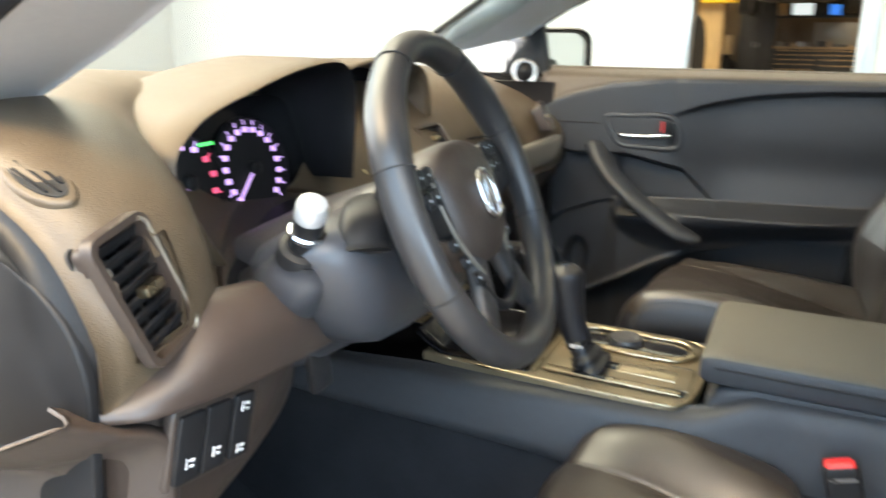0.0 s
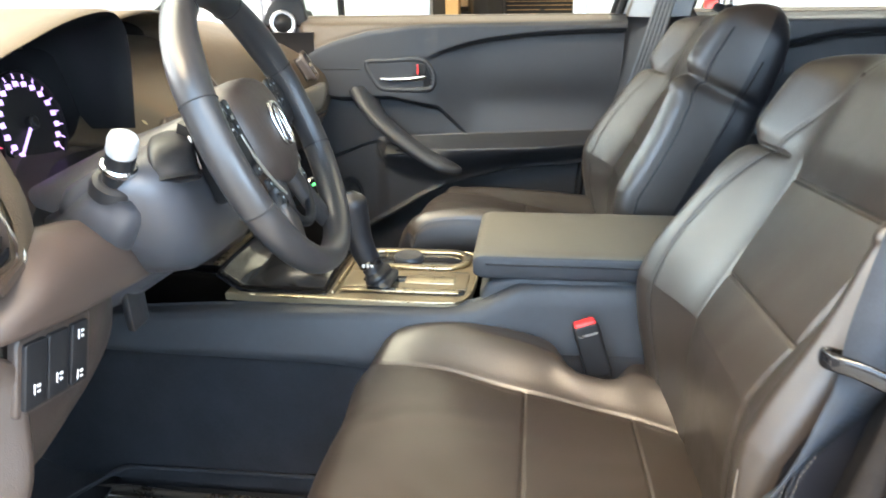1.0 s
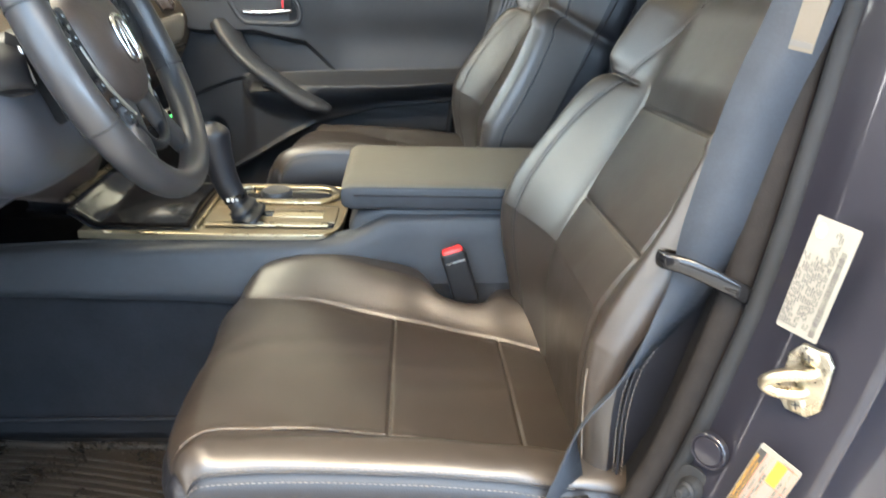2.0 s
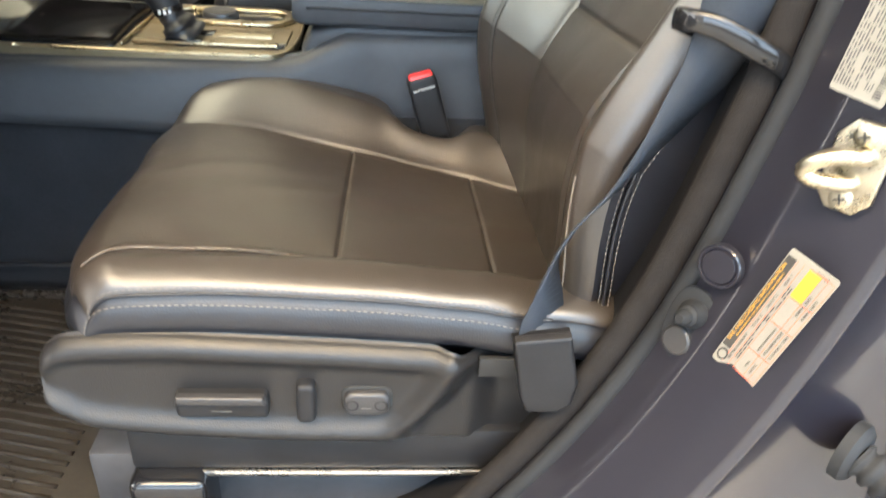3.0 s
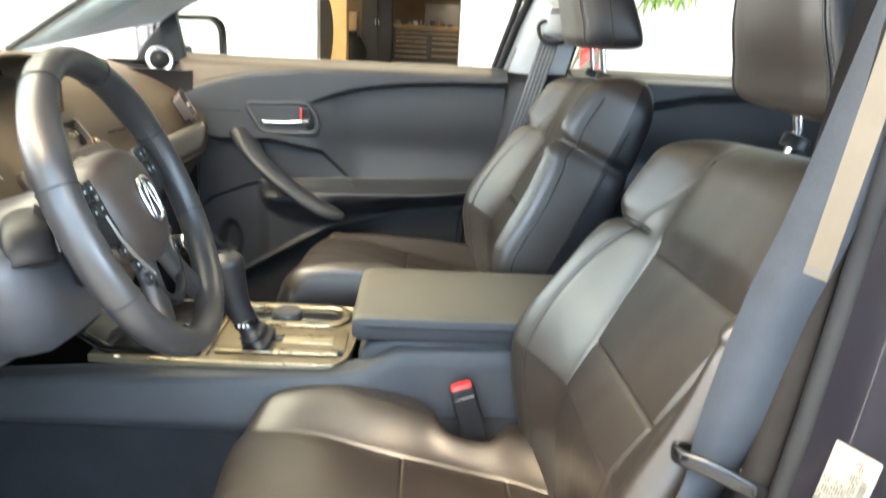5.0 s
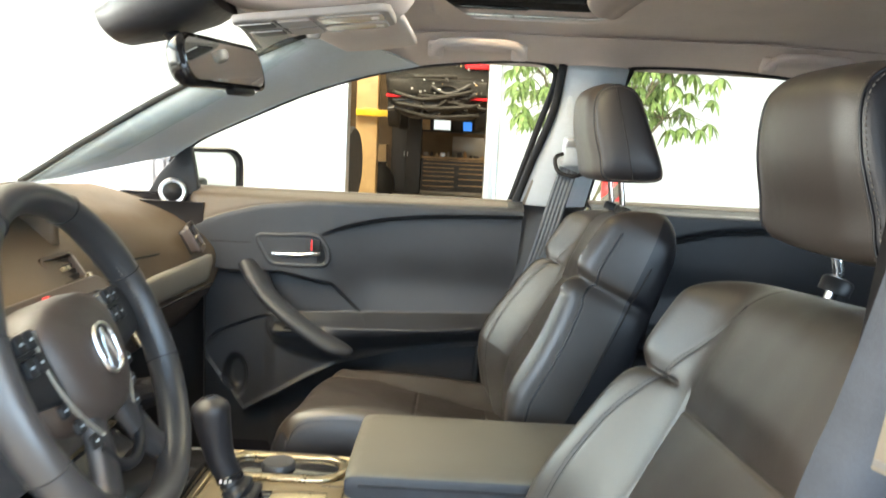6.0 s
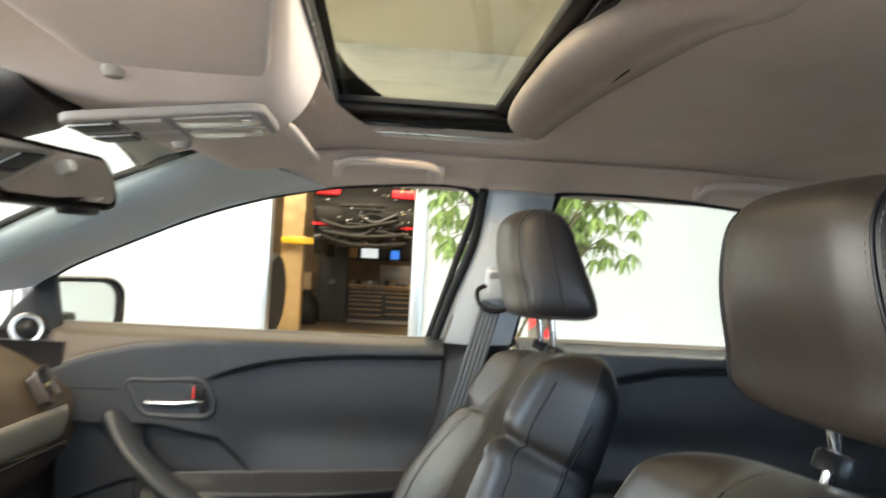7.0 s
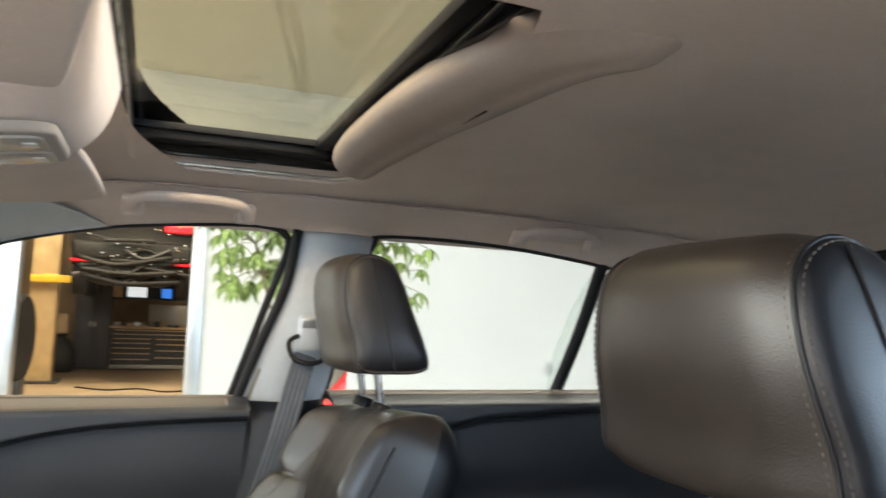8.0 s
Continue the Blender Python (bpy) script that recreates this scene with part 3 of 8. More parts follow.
rear_path = on_side([(0.405, 1.185), (0.44, 1.40), (0.465, 1.516), (0.492, 1.538), (0.655, 1.540), (0.812, 1.532), (1.011, 1.511), (1.20, 1.48), (1.33, 1.42), (1.38, 1.30), (1.38, 1.19)], 140, -0.012)
tube("window_seal", rear_path, 0.008, M_RUBBER, car, "black rubber window seal", 10, up=(0, 1, 0))
bar = on_side([(0.985, 1.20), (1.012, 1.35), (1.03, 1.515)], 16, -0.01)
sweep("quarter_bar", bar, circle(0.016, 12, 0.012), M_RUBBER, car, "black bar between rear door glass and quarter glass", up=(0, 1, 0))


def strip_between(name, a, b, bulge, mat, parent, label="", rows=14, inward=-1.0):
    """A rounded trim strip between two edges, swelling into the cabin."""
    P = []
    for w in np.linspace(0, 1, rows):
        q = a * (1 - w) + b * w
        q = q + np.array([0, inward, 0]) * bulge * math.sin(np.pi * w) ** 0.8
        P.append(q)
    return surface(name, np.array(P), mat, parent, label, thick=0.004)


n = 80
low = on_side(A_LOW[1:], n, -0.016)
up = cr([(-0.93, 1.80, 1.195), (-0.86, 1.80, 1.24), (-0.77, 1.80, 1.299), (-0.558, 1.80, 1.425), (-0.311, 1.78, 1.535), (-0.22, 1.77, 1.565)], n)
strip_between("a_pillar_trim", low, up, 0.035, M_PILLAR, car, "pale blue-grey windscreen pillar trim")
tube("screen_seal", up + (-0.004, 0.0, 0.006), 0.0075, M_RUBBER, car, "black windscreen edge seal", 8, up=(0, 1, 0))
mup = cr([(-0.90, 0.62, 1.10), (-0.72, 0.575, 1.165), (-0.613, 0.55, 1.206), (-0.534, 0.55, 1.238), (-0.392, 0.545, 1.303), (-0.22, 0.53, 1.40), (-0.05, 0.515, 1.485), (0.12, 0.505, 1.535)], n)
mlow = cr([(-0.72, 0.50, 1.19), (-0.60, 0.475, 1.235), (-0.52, 0.462, 1.268), (-0.458, 0.458, 1.290), (-0.345, 0.455, 1.345), (-0.18, 0.455, 1.43), (-0.02, 0.455, 1.50), (0.14, 0.455, 1.545)], n)
# Same trim as the far pillar; this side's shade is in the darker grey.
strip_between("a_pillar_trim", mlow, mup, 0.018, M_OVERTRIM, car, "grey windscreen pillar trim", inward=-1.0)
tube("door_seal", mlow + (0.0, -0.006, 0.008), 0.012, M_RUBBER, car, "black rubber door seal", 10, up=(0, 1, 0))
strip_between("a_pillar_outer", mlow + (0.0, -0.016, 0.012), mlow + (-0.09, -0.03, 0.075), 0.015, M_PAINT, car, "dark blue-grey painted windscreen pillar")

# roof side between the lining and the window tops
rail_low = on_side([(-0.164, 1.490)] + FRONT_TOP[:4] + [(0.34, 1.535), (0.42, 1.532), (0.492, 1.540), (0.655, 1.542), (0.812, 1.534), (1.011, 1.513), (1.25, 1.47), (1.45, 1.43)], 90, -0.014)
rail_up = np.stack([rail_low[:, 0], np.full(90, 1.80), roof_z(rail_low[:, 0], np.full(90, 1.80)) - 0.004], 1)
strip_between("roof_side_trim", rail_low, rail_up, 0.012, M_HEADLINER, car, "warm grey cloth roof side")
rl, ru = rail_low * (1, -1, 1) + (0, 2 * CL, 0), rail_up * (1, -1, 1) + (0, 2 * CL, 0)
strip_between("roof_side_trim", rl, ru, 0.006, M_HEADLINER, car, "warm grey cloth roof side", inward=1.0)

# far B pillar: light trim above the belt line, dark below
b_front = cr([(0.312, side_y(1.53, -0.03), 1.53), (0.30, side_y(1.42, -0.03), 1.42), (0.262, side_y(1.30, -0.03), 1.30), (0.226, side_y(1.18, -0.03), 1.175)], 30)
b_rear = cr([(0.46, side_y(1.53, -0.02), 1.53), (0.445, side_y(1.42, -0.02), 1.42), (0.42, side_y(1.30, -0.02), 1.30), (0.40, side_y(1.18, -0.02), 1.175)], 30)
strip_between("b_pillar_upper", b_front, b_rear, 0.03, M_PILLAR, car, "pale grey-green centre pillar trim", 16)
strip_between("b_pillar_front_edge", b_front + (-0.002, 0.006, 0), b_front + (0.022, -0.012, 0), 0.004, M_LABEL, car, "cream edge of the pillar trim", 6)
bl_f = cr([(0.226, 2.03, 1.19), (0.20, 2.03, 1.05), (0.165, 2.03, 0.86), (0.14, 2.03, 0.60), (0.12, 2.03, 0.42)], 30)
bl_r = cr([(0.40, 2.04, 1.19), (0.40, 2.04, 1.05), (0.40, 2.04, 0.86), (0.40, 2.04, 0.60), (0.40, 2.04, 0.42)], 30)
strip_between("b_pillar_lower", bl_f, bl_r, 0.05, M_DOORSKIN, car, "black lower centre pillar trim", 16)
tube("far_door_seal", np.vstack([b_front, bl_f[2:]]) + (-0.008, -0.012, 0), 0.010, M_RUBBER, car, "black rubber door seal", 10, up=(0, 1, 0))

# panes
def pane_from(name, outline, label):
    o = cr_closed(outline, 60)
    v = np.stack([o[:, 0], side_y(o[:, 1], 0.004), o[:, 1]], 1)
    w = v + (0, 0.004, 0.0017)
    n = len(v)
    f = [tuple(range(n)), tuple(range(2 * n - 1, n - 1, -1))] + [(k, n + k, n + (k + 1) % n, (k + 1) % n) for k in range(n)]
    ob = link_mesh(name, np.vstack([v, w]), f, M_GLASS, car, label, smooth=False)
    ob.visible_shadow = False
    return ob


pane_from("side_glass", [(-0.66, 1.17), (-0.645, 1.277), (-0.439, 1.388), (-0.164, 1.49), (0.1, 1.535), (0.27, 1.535), (0.29, 1.496), (0.20, 1.17), (-0.2, 1.165)], "clear front side window")
pane_from("side_glass", [(0.40, 1.18), (0.45, 1.45), (0.49, 1.54), (0.81, 1.535), (1.03, 1.51), (0.985, 1.18), (0.7, 1.175)], "clear rear side window")
pane_from("quarter_glass", [(0.985, 1.18), (1.03, 1.51), (1.20, 1.48), (1.36, 1.40), (1.38, 1.18)], "clear quarter window")
for y0, y1, nm in ((0.62, 1.81, "windscreen"),):
    us, vs = np.linspace(0, 1, 12), np.linspace(-1, 1, 25)
    P = np.array([[(-1.03 + 0.66 * u + 0.10 * v * v, CL + v * (0.68 - 0.10 * u), 1.185 + 0.385 * u - 0.02 * v * v * (1 - u) - 0.035 * v * v * u) for v in vs] for u in us])
    ws = surface(nm, P, M_GLASS, car, "clear laminated windscreen", thick=0.005)
    ws.visible_shadow = False


# floor, toe board, sills, rear bulkhead and outer skin
box("floor_pan", (0.35, CL, 0.385), (2.5, 1.44, 0.05), M_CARPET, car, "black carpeted floor", 0.01)
toe = np.array([[(x, y, z) for y in np.linspace(0.50, 1.94, 8)] for x, z in cr([(-0.72, 0.405), (-0.86, 0.43), (-1.0, 0.56), (-1.08, 0.78), (-1.06, 1.0), (-1.03, 1.19)], 20)])
surface("toe_board", toe, M_CARPET, car, "black carpeted toe board", thick=0.02)
box("tunnel", (0.02, 1.216, 0.555), (1.86, 0.300, 0.33), M_CARPET, car, "carpeted centre tunnel", 0.04, 3)
kick = np.array([[(x, 0.505 + 0.02 * math.sin(3 * x), z) for z in np.linspace(0.42, 1.16, 10)] for x in np.linspace(-1.05, -0.56, 8)])
surface("kick_panel", kick, M_PLASTIC, car, "black footwell side trim", thick=0.02)
kick2 = kick * (1, -1, 1) + (0, 2 * CL, 0)
surface("kick_panel", kick2, M_PLASTIC, car, "black footwell side trim", thick=0.02)
box("sill_outer", (-0.25, 0.475, 0.33), (2.2, 0.06, 0.20), M_PAINT, car, "dark grey painted sill", 0.03, 4)
box("sill_outer", (0.1, 1.985, 0.33), (3.0, 0.06, 0.24), M_PAINT, car, "dark grey painted sill", 0.03, 4)
box("rear_bulkhead", (1.72, CL, 0.95), (0.05, 1.46, 1.20), M_PLASTIC, car, "dark tailgate trim", 0.02)
box("rear_quarter", (1.05, 0.485, 0.75), (1.30, 0.03, 0.62), M_DOORSKIN, car, "dark rear door trim", 0.012)
box("rear_quarter_upper", (1.56, 0.52, 1.28), (0.30, 0.03, 0.52), M_PILLAR, car, "pale rear pillar trim", 0.012)
box("rear_quarter_upper", (1.56, 1.93, 1.28), (0.30, 0.03, 0.52), M_PILLAR, car, "pale rear pillar trim", 0.012)
# painted outer body: nose with the bonnet, rear sides, tailgate and rear screen
def arch_z(x, low=0.24):
    """Lower edge of the painted side, rising round each wheel."""
    z = np.full_like(np.asarray(x, float), low)
    for wx in (-1.42, 1.28):
        z = np.maximum(z, np.where(np.abs(x - wx) < 0.385, 0.345 + np.sqrt(np.maximum(0.385 ** 2 - (x - wx) ** 2, 0)), low))
    return z


xs = np.linspace(-2.12, -0.80, 90)
half = 0.79 * np.sqrt(np.clip(1 - (np.clip(-1.55 - xs, 0, 1) / 0.72) ** 2, 0.25, 1))
tops = np.interp(xs, [-2.12, -2.06, -1.95, -1.7, -1.3, -1.0, -0.8], [0.62, 0.80, 0.89, 0.97, 1.05, 1.085, 1.06])
lows = np.maximum(arch_z(xs), np.interp(xs, [-2.12, -2.0, -1.8], [0.42, 0.30, 0.24]))
th = np.linspace(-np.pi / 2, np.pi / 2, 61)
sy_, cz_ = np.sign(np.sin(th)) * np.abs(np.sin(th)) ** 0.45, np.cos(th) ** 0.42
nose = np.stack([np.repeat(xs[:, None], 61, 1), CL + half[:, None] * sy_[None], lows[:, None] + (tops - lows)[:, None] * cz_[None]], 2)
surface("front_body", nose, M_PAINT, car, "dark grey metallic bonnet, wings and bumper")
for sg in (-1, 1):
    xs = np.linspace(0.50, 1.92, 90)
    zz = np.linspace(0, 1, 24)
    lo_z = arch_z(xs)
    zs = lo_z[:, None] + (1.175 - lo_z)[:, None] * zz[None]
    off = (0.845 if sg > 0 else 0.79) - 0.05 * np.abs((zs - 0.72) / 0.46) ** 2.5 - 0.10 * (np.clip(xs - 1.5, 0, 1) / 0.42)[:, None] ** 2
    surface("rear_side", np.stack([np.repeat(xs[:, None], 24, 1), CL + sg * off, zs], 2), M_PAINT, car, "dark grey metallic rear side", thick=0.012 * sg)
    lamp = np.array([[(1.80 + 0.13 * w - 0.02 * v, CL + sg * (0.755 - 0.16 * w ** 2), 0.98 + 0.17 * v) for v in np.linspace(0, 1, 6)] for w in np.linspace(0, 1, 10)])
    surface("tail_lamp", lamp, M_TAIL, car, "red tail lamp", thick=0.02)
    foot, head = np.array([(1.40, 1.17), (1.92, 1.17)]), np.array([(1.42, 1.50), (1.70, 1.55)])
    P = np.array([[(foot[0, 0] + (foot[1, 0] - foot[0, 0]) * u + (head[0, 0] + (head[1, 0] - head[0, 0]) * u - foot[0, 0] - (foot[1, 0] - foot[0, 0]) * u) * w,
                    CL + sg * (0.775 - 0.10 * w ** 1.3 - 0.07 * u ** 2), 1.17 + 0.37 * w) for w in np.linspace(0, 1, 10)] for u in np.linspace(0, 1, 8)])
    surface("rear_pillar", P, M_PAINT, car, "dark grey rear roof pillar", thick=0.02 * sg)
xs = np.linspace(-0.80, 0.50, 40)
zs = np.linspace(0.26, 1.175, 24)
P = np.array([[(x, CL + 0.845 - 0.05 * abs((z - 0.72) / 0.46) ** 2.5, z) for z in zs] for x in xs])
surface("far_door_skin", P, M_PAINT, car, "dark grey metallic far front door skin", thick=0.012)
tail = np.array([[(1.93 + 0.10 * math.cos((z - 0.70) * 1.9) - 0.10 * v ** 2, CL + 0.69 * v, z) for v in np.linspace(-1, 1, 25)] for z in np.linspace(0.32, 1.18, 20)])
surface("tailgate", tail, M_PAINT, car, "dark grey metallic tailgate and bumper", thick=0.015)
screen = np.array([[(1.96 - 0.26 * u - 0.10 * v ** 2, CL + (0.66 - 0.06 * u) * v, 1.18 + 0.40 * u) for v in np.linspace(-1, 1, 17)] for u in np.linspace(0, 1, 8)])
rear_glass = surface("rear_screen", screen, M_GLASS, car, "clear rear window", thick=0.005)
rear_glass.visible_shadow = False
for sg in (-1, 1):
    lathe("headlamp", basis((-1.93, CL + sg * 0.52, 0.76), (0, 1, 0), (-0.3, 0, 1)) @ pose(0, 0, 0, 0, 180, 0), [(0.10, -0.02), (0.10, 0.02), (0.085, 0.03), (0.02, 0.035)], M_LENS, car, "round clear headlamp", 30)
for x in (-1.42, 1.28):
    for sg in (-1, 1):
        m = basis((x, CL + sg * 0.72, 0.345), (1, 0, 0), (0, 0, 1))
        wheel = lathe("wheel", m, [(0.16, -0.11), (0.23, -0.10), (0.325, -0.105), (0.345, -0.08), (0.345, 0.08), (0.325, 0.105), (0.23, 0.10), (0.16, 0.11)], M_RUBBER, car, "black tyre on a road wheel", 40)
        lathe("rim", m, [(0.06, -0.112), (0.18, -0.108), (0.235, -0.102), (0.235, 0.102), (0.18, 0.108), (0.06, 0.112)], M_SATIN, wheel, "", 40)
# etched marks low on the rear side window and the quarter window, too small to read
for x in (0.955, 1.20):
    for k, w in enumerate((0.010, 0.030, 0.034, 0.030, 0.024)):
        z = 1.272 - 0.0065 * k
        box("etched_mark", (x, float(side_y(z, -0.001)), z), (w, 0.0004, 0.0022), M_ALU, car, "", 0)

# ---- far side doors ----
PAD_SEAM = cr([(-0.292, 1.060), (-0.280, 1.084), (-0.224, 1.108), (-0.143, 1.131), (-0.035, 1.147), (0.08, 1.155), (0.24, 1.160)], 80)
PAD_LOW = [(-0.63, 1.10), (-0.611, 1.065), (-0.59, 1.030), (-0.562, 1.003), (-0.53, 0.990), (-0.499, 0.985), (-0.369, 0.989), (-0.238, 0.962), (-0.174, 0.90), (-0.12, 0.84)]
PAD_TOP = [(-0.66, 1.060), (-0.611, 1.082), (-0.577, 1.098), (-0.509, 1.124), (-0.414, 1.150), (-0.279, 1.166), (0.24, 1.174)]
ARM_LOW = [(-0.42, 0.845), (-0.41, 0.832), (-0.389, 0.803), (-0.35, 0.780), (-0.308, 0.766), (-0.241, 0.757), (-0.148, 0.785), (-0.016, 0.818), (0.24, 0.845)]
ARM_TOP = [(-0.42, 0.852), (-0.30, 0.858), (-0.177, 0.864), (-0.044, 0.868), (0.24, 0.880)]
POCKET = [(-0.66, 0.80), (-0.59, 0.773), (-0.469, 0.608), (-0.292, 0.716), (-0.21, 0.757), (-0.05, 0.80), (0.24, 0.83)]
HARD_TOP = [(-0.66, 0.754), (-0.591, 0.772), (-0.536, 0.824), (-0.44, 0.862), (-0.40, 0.87), (0.24, 0.88)]


def door_face(x, z):
    """Where the front door's inner skin lies, across the car."""
    x, z = np.asarray(x, float), np.asarray(z, float)
    tip = smooth01(x, -0.622, -0.585)
    low, seam = interp(x, PAD_LOW), np.where(x < -0.292, 9.0, np.interp(x, PAD_SEAM[:, 0], PAD_SEAM[:, 1]))
    y = 1.988 + 0 * x
    # the pad that holds the handle dies out into the middle panel behind it
    lower = smooth01(z, low - 0.006, low + 0.010) * (1 - smooth01(x, -0.34, -0.12) ** 1.3)
    upper = smooth01(z, seam - 0.007, seam + 0.006) * smooth01(x, -0.292, -0.23)
    y = y - 0.042 * tip * (1 - (1 - lower) * (1 - 0.86 * upper))
    # middle panel leans and hollows a little above the armrest
    y = y + 0.012 * np.exp(-((z - 0.97) / 0.06) ** 2) * smooth01(x, -0.30, -0.05)
    # the top of the pad rolls back to the window ledge
    over = np.maximum(z - interp(x, PAD_TOP), 0)
    y = y + 0.55 * (np.sqrt(over ** 2 + 0.010 ** 2) - 0.010) * (0.5 + 0.5 * smooth01(x, -0.5, -0.25))
    y = y + 0.06 * smooth01(z, 1.172, 1.20) ** 2
    # hard lower panel set back under the soft one
    hard = interp(x, HARD_TOP)
    y = y + 0.010 * (1 - smooth01(z, hard - 0.006, hard + 0.004)) * (1 - smooth01(x, -0.42, -0.38))
    # armrest
    top, under = interp(x, ARM_TOP), interp(x, ARM_LOW)
    arm = smooth01(x, -0.418, -0.375) * (1 - 0.55 * smooth01(x, 0.0, 0.23))
    rise = smooth01(z, under - 0.012, np.maximum(top, under + 0.03))
    fall = 1 - np.clip((z - top) / 0.028, 0, 1) ** 0.8
    y = y - 0.068 * arm * rise * np.where(z > top, fall, 1.0)
    # the bowl with the window switch
    y = y + 0.022 * np.exp(-((x + 0.31) / 0.085) ** 4 - ((z - 0.862) / 0.016) ** 2)
    # map pocket: everything below its lip falls back
    pk = interp(x, POCKET)
    y = y - 0.008 * np.exp(-((z - pk) / 0.008) ** 2) * (1 - smooth01(x, -0.26, -0.2))
    y = y + 0.055 * (1 - smooth01(z, pk - 0.014, pk - 0.002))
    y = y + 0.030 * np.exp(-(((x + 0.492) / 0.028) ** 2 + ((z - 0.70) / 0.052) ** 2) ** 3)
    return y


door = thing("passenger_door", (-0.2, 1.99, 0.43), "closed front passenger door with black trim and a sloping pull handle", "car door")
nx, nz = 300, 270
X, Z = np.meshgrid(np.linspace(-0.66, 0.24, nx), np.linspace(0.43, 1.197, nz), indexing="ij")
cut = 0.06 * smooth01(Z, 0.43, 1.19) * smooth01(X, 0.1, 0.24) - 0.06 * smooth01(X, 0.1, 0.24)
panel = surface("door_panel", np.stack([X + cut, door_face(X, Z), Z], 2), M_DOORSKIN, door, "black soft-grain door trim panel", thick=0.01)
u, w = np.meshgrid(np.linspace(-0.612, 0.20, 110), np.linspace(0, 1, 14), indexing="ij")
zt = np.minimum(interp(u, PAD_TOP) + 0.012, 1.188)
zt = zt + (1.1965 - zt) * w
surface("pad_top", np.stack([u, door_face(u, zt) - 0.0022 * np.minimum(1, 6 * w), zt], 2), M_DOORTOP, panel, "tan-brown top of the door pad", thick=0.001)
line = PAD_SEAM[12:]
tube("pad_seam", np.stack([line[:, 0], door_face(line[:, 0], line[:, 1] - 0.004) - 0.0006, line[:, 1] - 0.004], 1), 0.0012, M_SEAMDARK, panel, "", 6, up=(0, 1, 0))
lo = line + (0, -0.014)
stitches("stitching", np.stack([lo[:, 0], door_face(lo[:, 0], lo[:, 1]) - 0.0006, lo[:, 1]], 1), M_SEAMDARK, panel, 0.007, 0.005, 0.0006, (0, -1, 0))
xs = np.linspace(-0.60, -0.44, 24)
tip = np.stack([xs, door_face(xs, 1.066 + 0 * xs) - 0.0008, 1.066 + 0 * xs], 1)
tube("tip_seam", tip, 0.0013, M_SEAMDARK, panel, "", 6, up=(0, 1, 0))
top_roll = np.stack([np.linspace(-0.66, 0.235, 60), np.full(60, 2.045), np.full(60, 1.186)], 1)
sweep("belt_rail", top_roll, circle(0.028, 16, 0.012), M_DOORTOP, door, "tan-brown padded window ledge")
# inner handle in its rounded surround
mh = basis((-0.335, 1.952, 1.054), (1, 0, 0), (0, 0, 1))
ring = cr_closed([(-0.088, 0.030), (-0.03, 0.034), (0.05, 0.038), (0.078, 0.020), (0.090, -0.012), (0.084, -0.034), (0.06, -0.040), (-0.02, -0.040), (-0.052, -0.036), (-0.072, -0.010)], 48)
path = np.array([tuple(mh @ Vector((p[0], p[1], 0.003))) for p in ring])
sweep("handle_bezel", path, circle(0.007, 12, 0.005), M_DOORSKIN, door, "black raised surround of the door handle", up=(0, 1, 0), ring=True)
plate("handle_recess", mh @ pose(0, 0, -0.004), ring * 0.95, 0.004, M_BLACK, door, "", 0.001)
plate("lever_blade", mh @ pose(-0.012, 0.008, 0.0005), cr_closed([(-0.062, 0.018), (0.05, 0.022), (0.052, -0.016), (-0.04, -0.016), (-0.055, 0.0)], 32), 0.004, M_PLASTIC, door, "", 0.002)
sweep("handle_lever", np.array([tuple(mh @ Vector(p)) for p in ((-0.052, -0.013, 0.006), (-0.02, -0.014, 0.010), (0.02, -0.013, 0.011), (0.072, -0.008, 0.009))]), circle(0.0062, 14, 0.005), M_CHROME, door, "bright chrome door lever", up=(0, 1, 0))
box("lock_tab", mh @ pose(0.061, 0.012, 0.004), (0.022, 0.034, 0.010), M_BLACK, door, "", 0.004)
box("lock_flag", mh @ pose(0.048, 0.012, 0.0035), (0.004, 0.026, 0.007), M_RED, door, "small red lock flag", 0.001)
# pull handle: a sloping bar from the pad down over the armrest
pp = cr([(-0.438, 1.965, 1.002), (-0.418, 1.938, 0.976), (-0.385, 1.905, 0.944), (-0.33, 1.880, 0.903), (-0.27, 1.872, 0.862), (-0.222, 1.872, 0.834), (-0.190, 1.880, 0.822), (-0.172, 1.897, 0.818)], 60)
sweep("pull_handle", pp, circle(0.015, 20, 0.031, 2.6), M_DOORSKIN, door, "dark grey sloping pull handle", up=(0, 1, 0.25), scale=np.r_[np.linspace(1.5, 1.0, 14), np.ones(36), np.linspace(1, 0.82, 6), [0.74, 0.62, 0.45, 0.25]])
mb = basis((-0.325, 1.922, 0.860), (1, 0, 0.03), (0, 0.5, 0.6))
plate("switch_plate", mb, rounded_rect(0.10, 0.030, 0.010), 0.004, M_BLACK, door, "", 0.002)
box("window_switch", mb @ pose(-0.004, 0.0, 0.006), (0.034, 0.014, 0.010), M_BLACK, door, "", 0.004)
# bracket with the tweeter at the mirror
plate("mirror_sail", basis((-0.62, 2.015, 1.20), (1, 0, 0), (0, 0.15, 1)), [(-0.10, -0.03), (0.035, -0.03), (0.005, 0.10), (-0.02, 0.085), (-0.075, 0.02)], 0.02, M_BLACK, door, "black triangular mirror cover", 0.006)
mt = basis((-0.648, 1.975, 1.182), (0.96, 0.28, 0), (0, 0.1, 1))
lathe("tweeter_ring", mt, [(0.034, -0.02), (0.034, 0.006), (0.031, 0.010), (0.026, 0.009), (0.025, 0.004)], M_SATIN, door, "silver ring of the tweeter", 36)
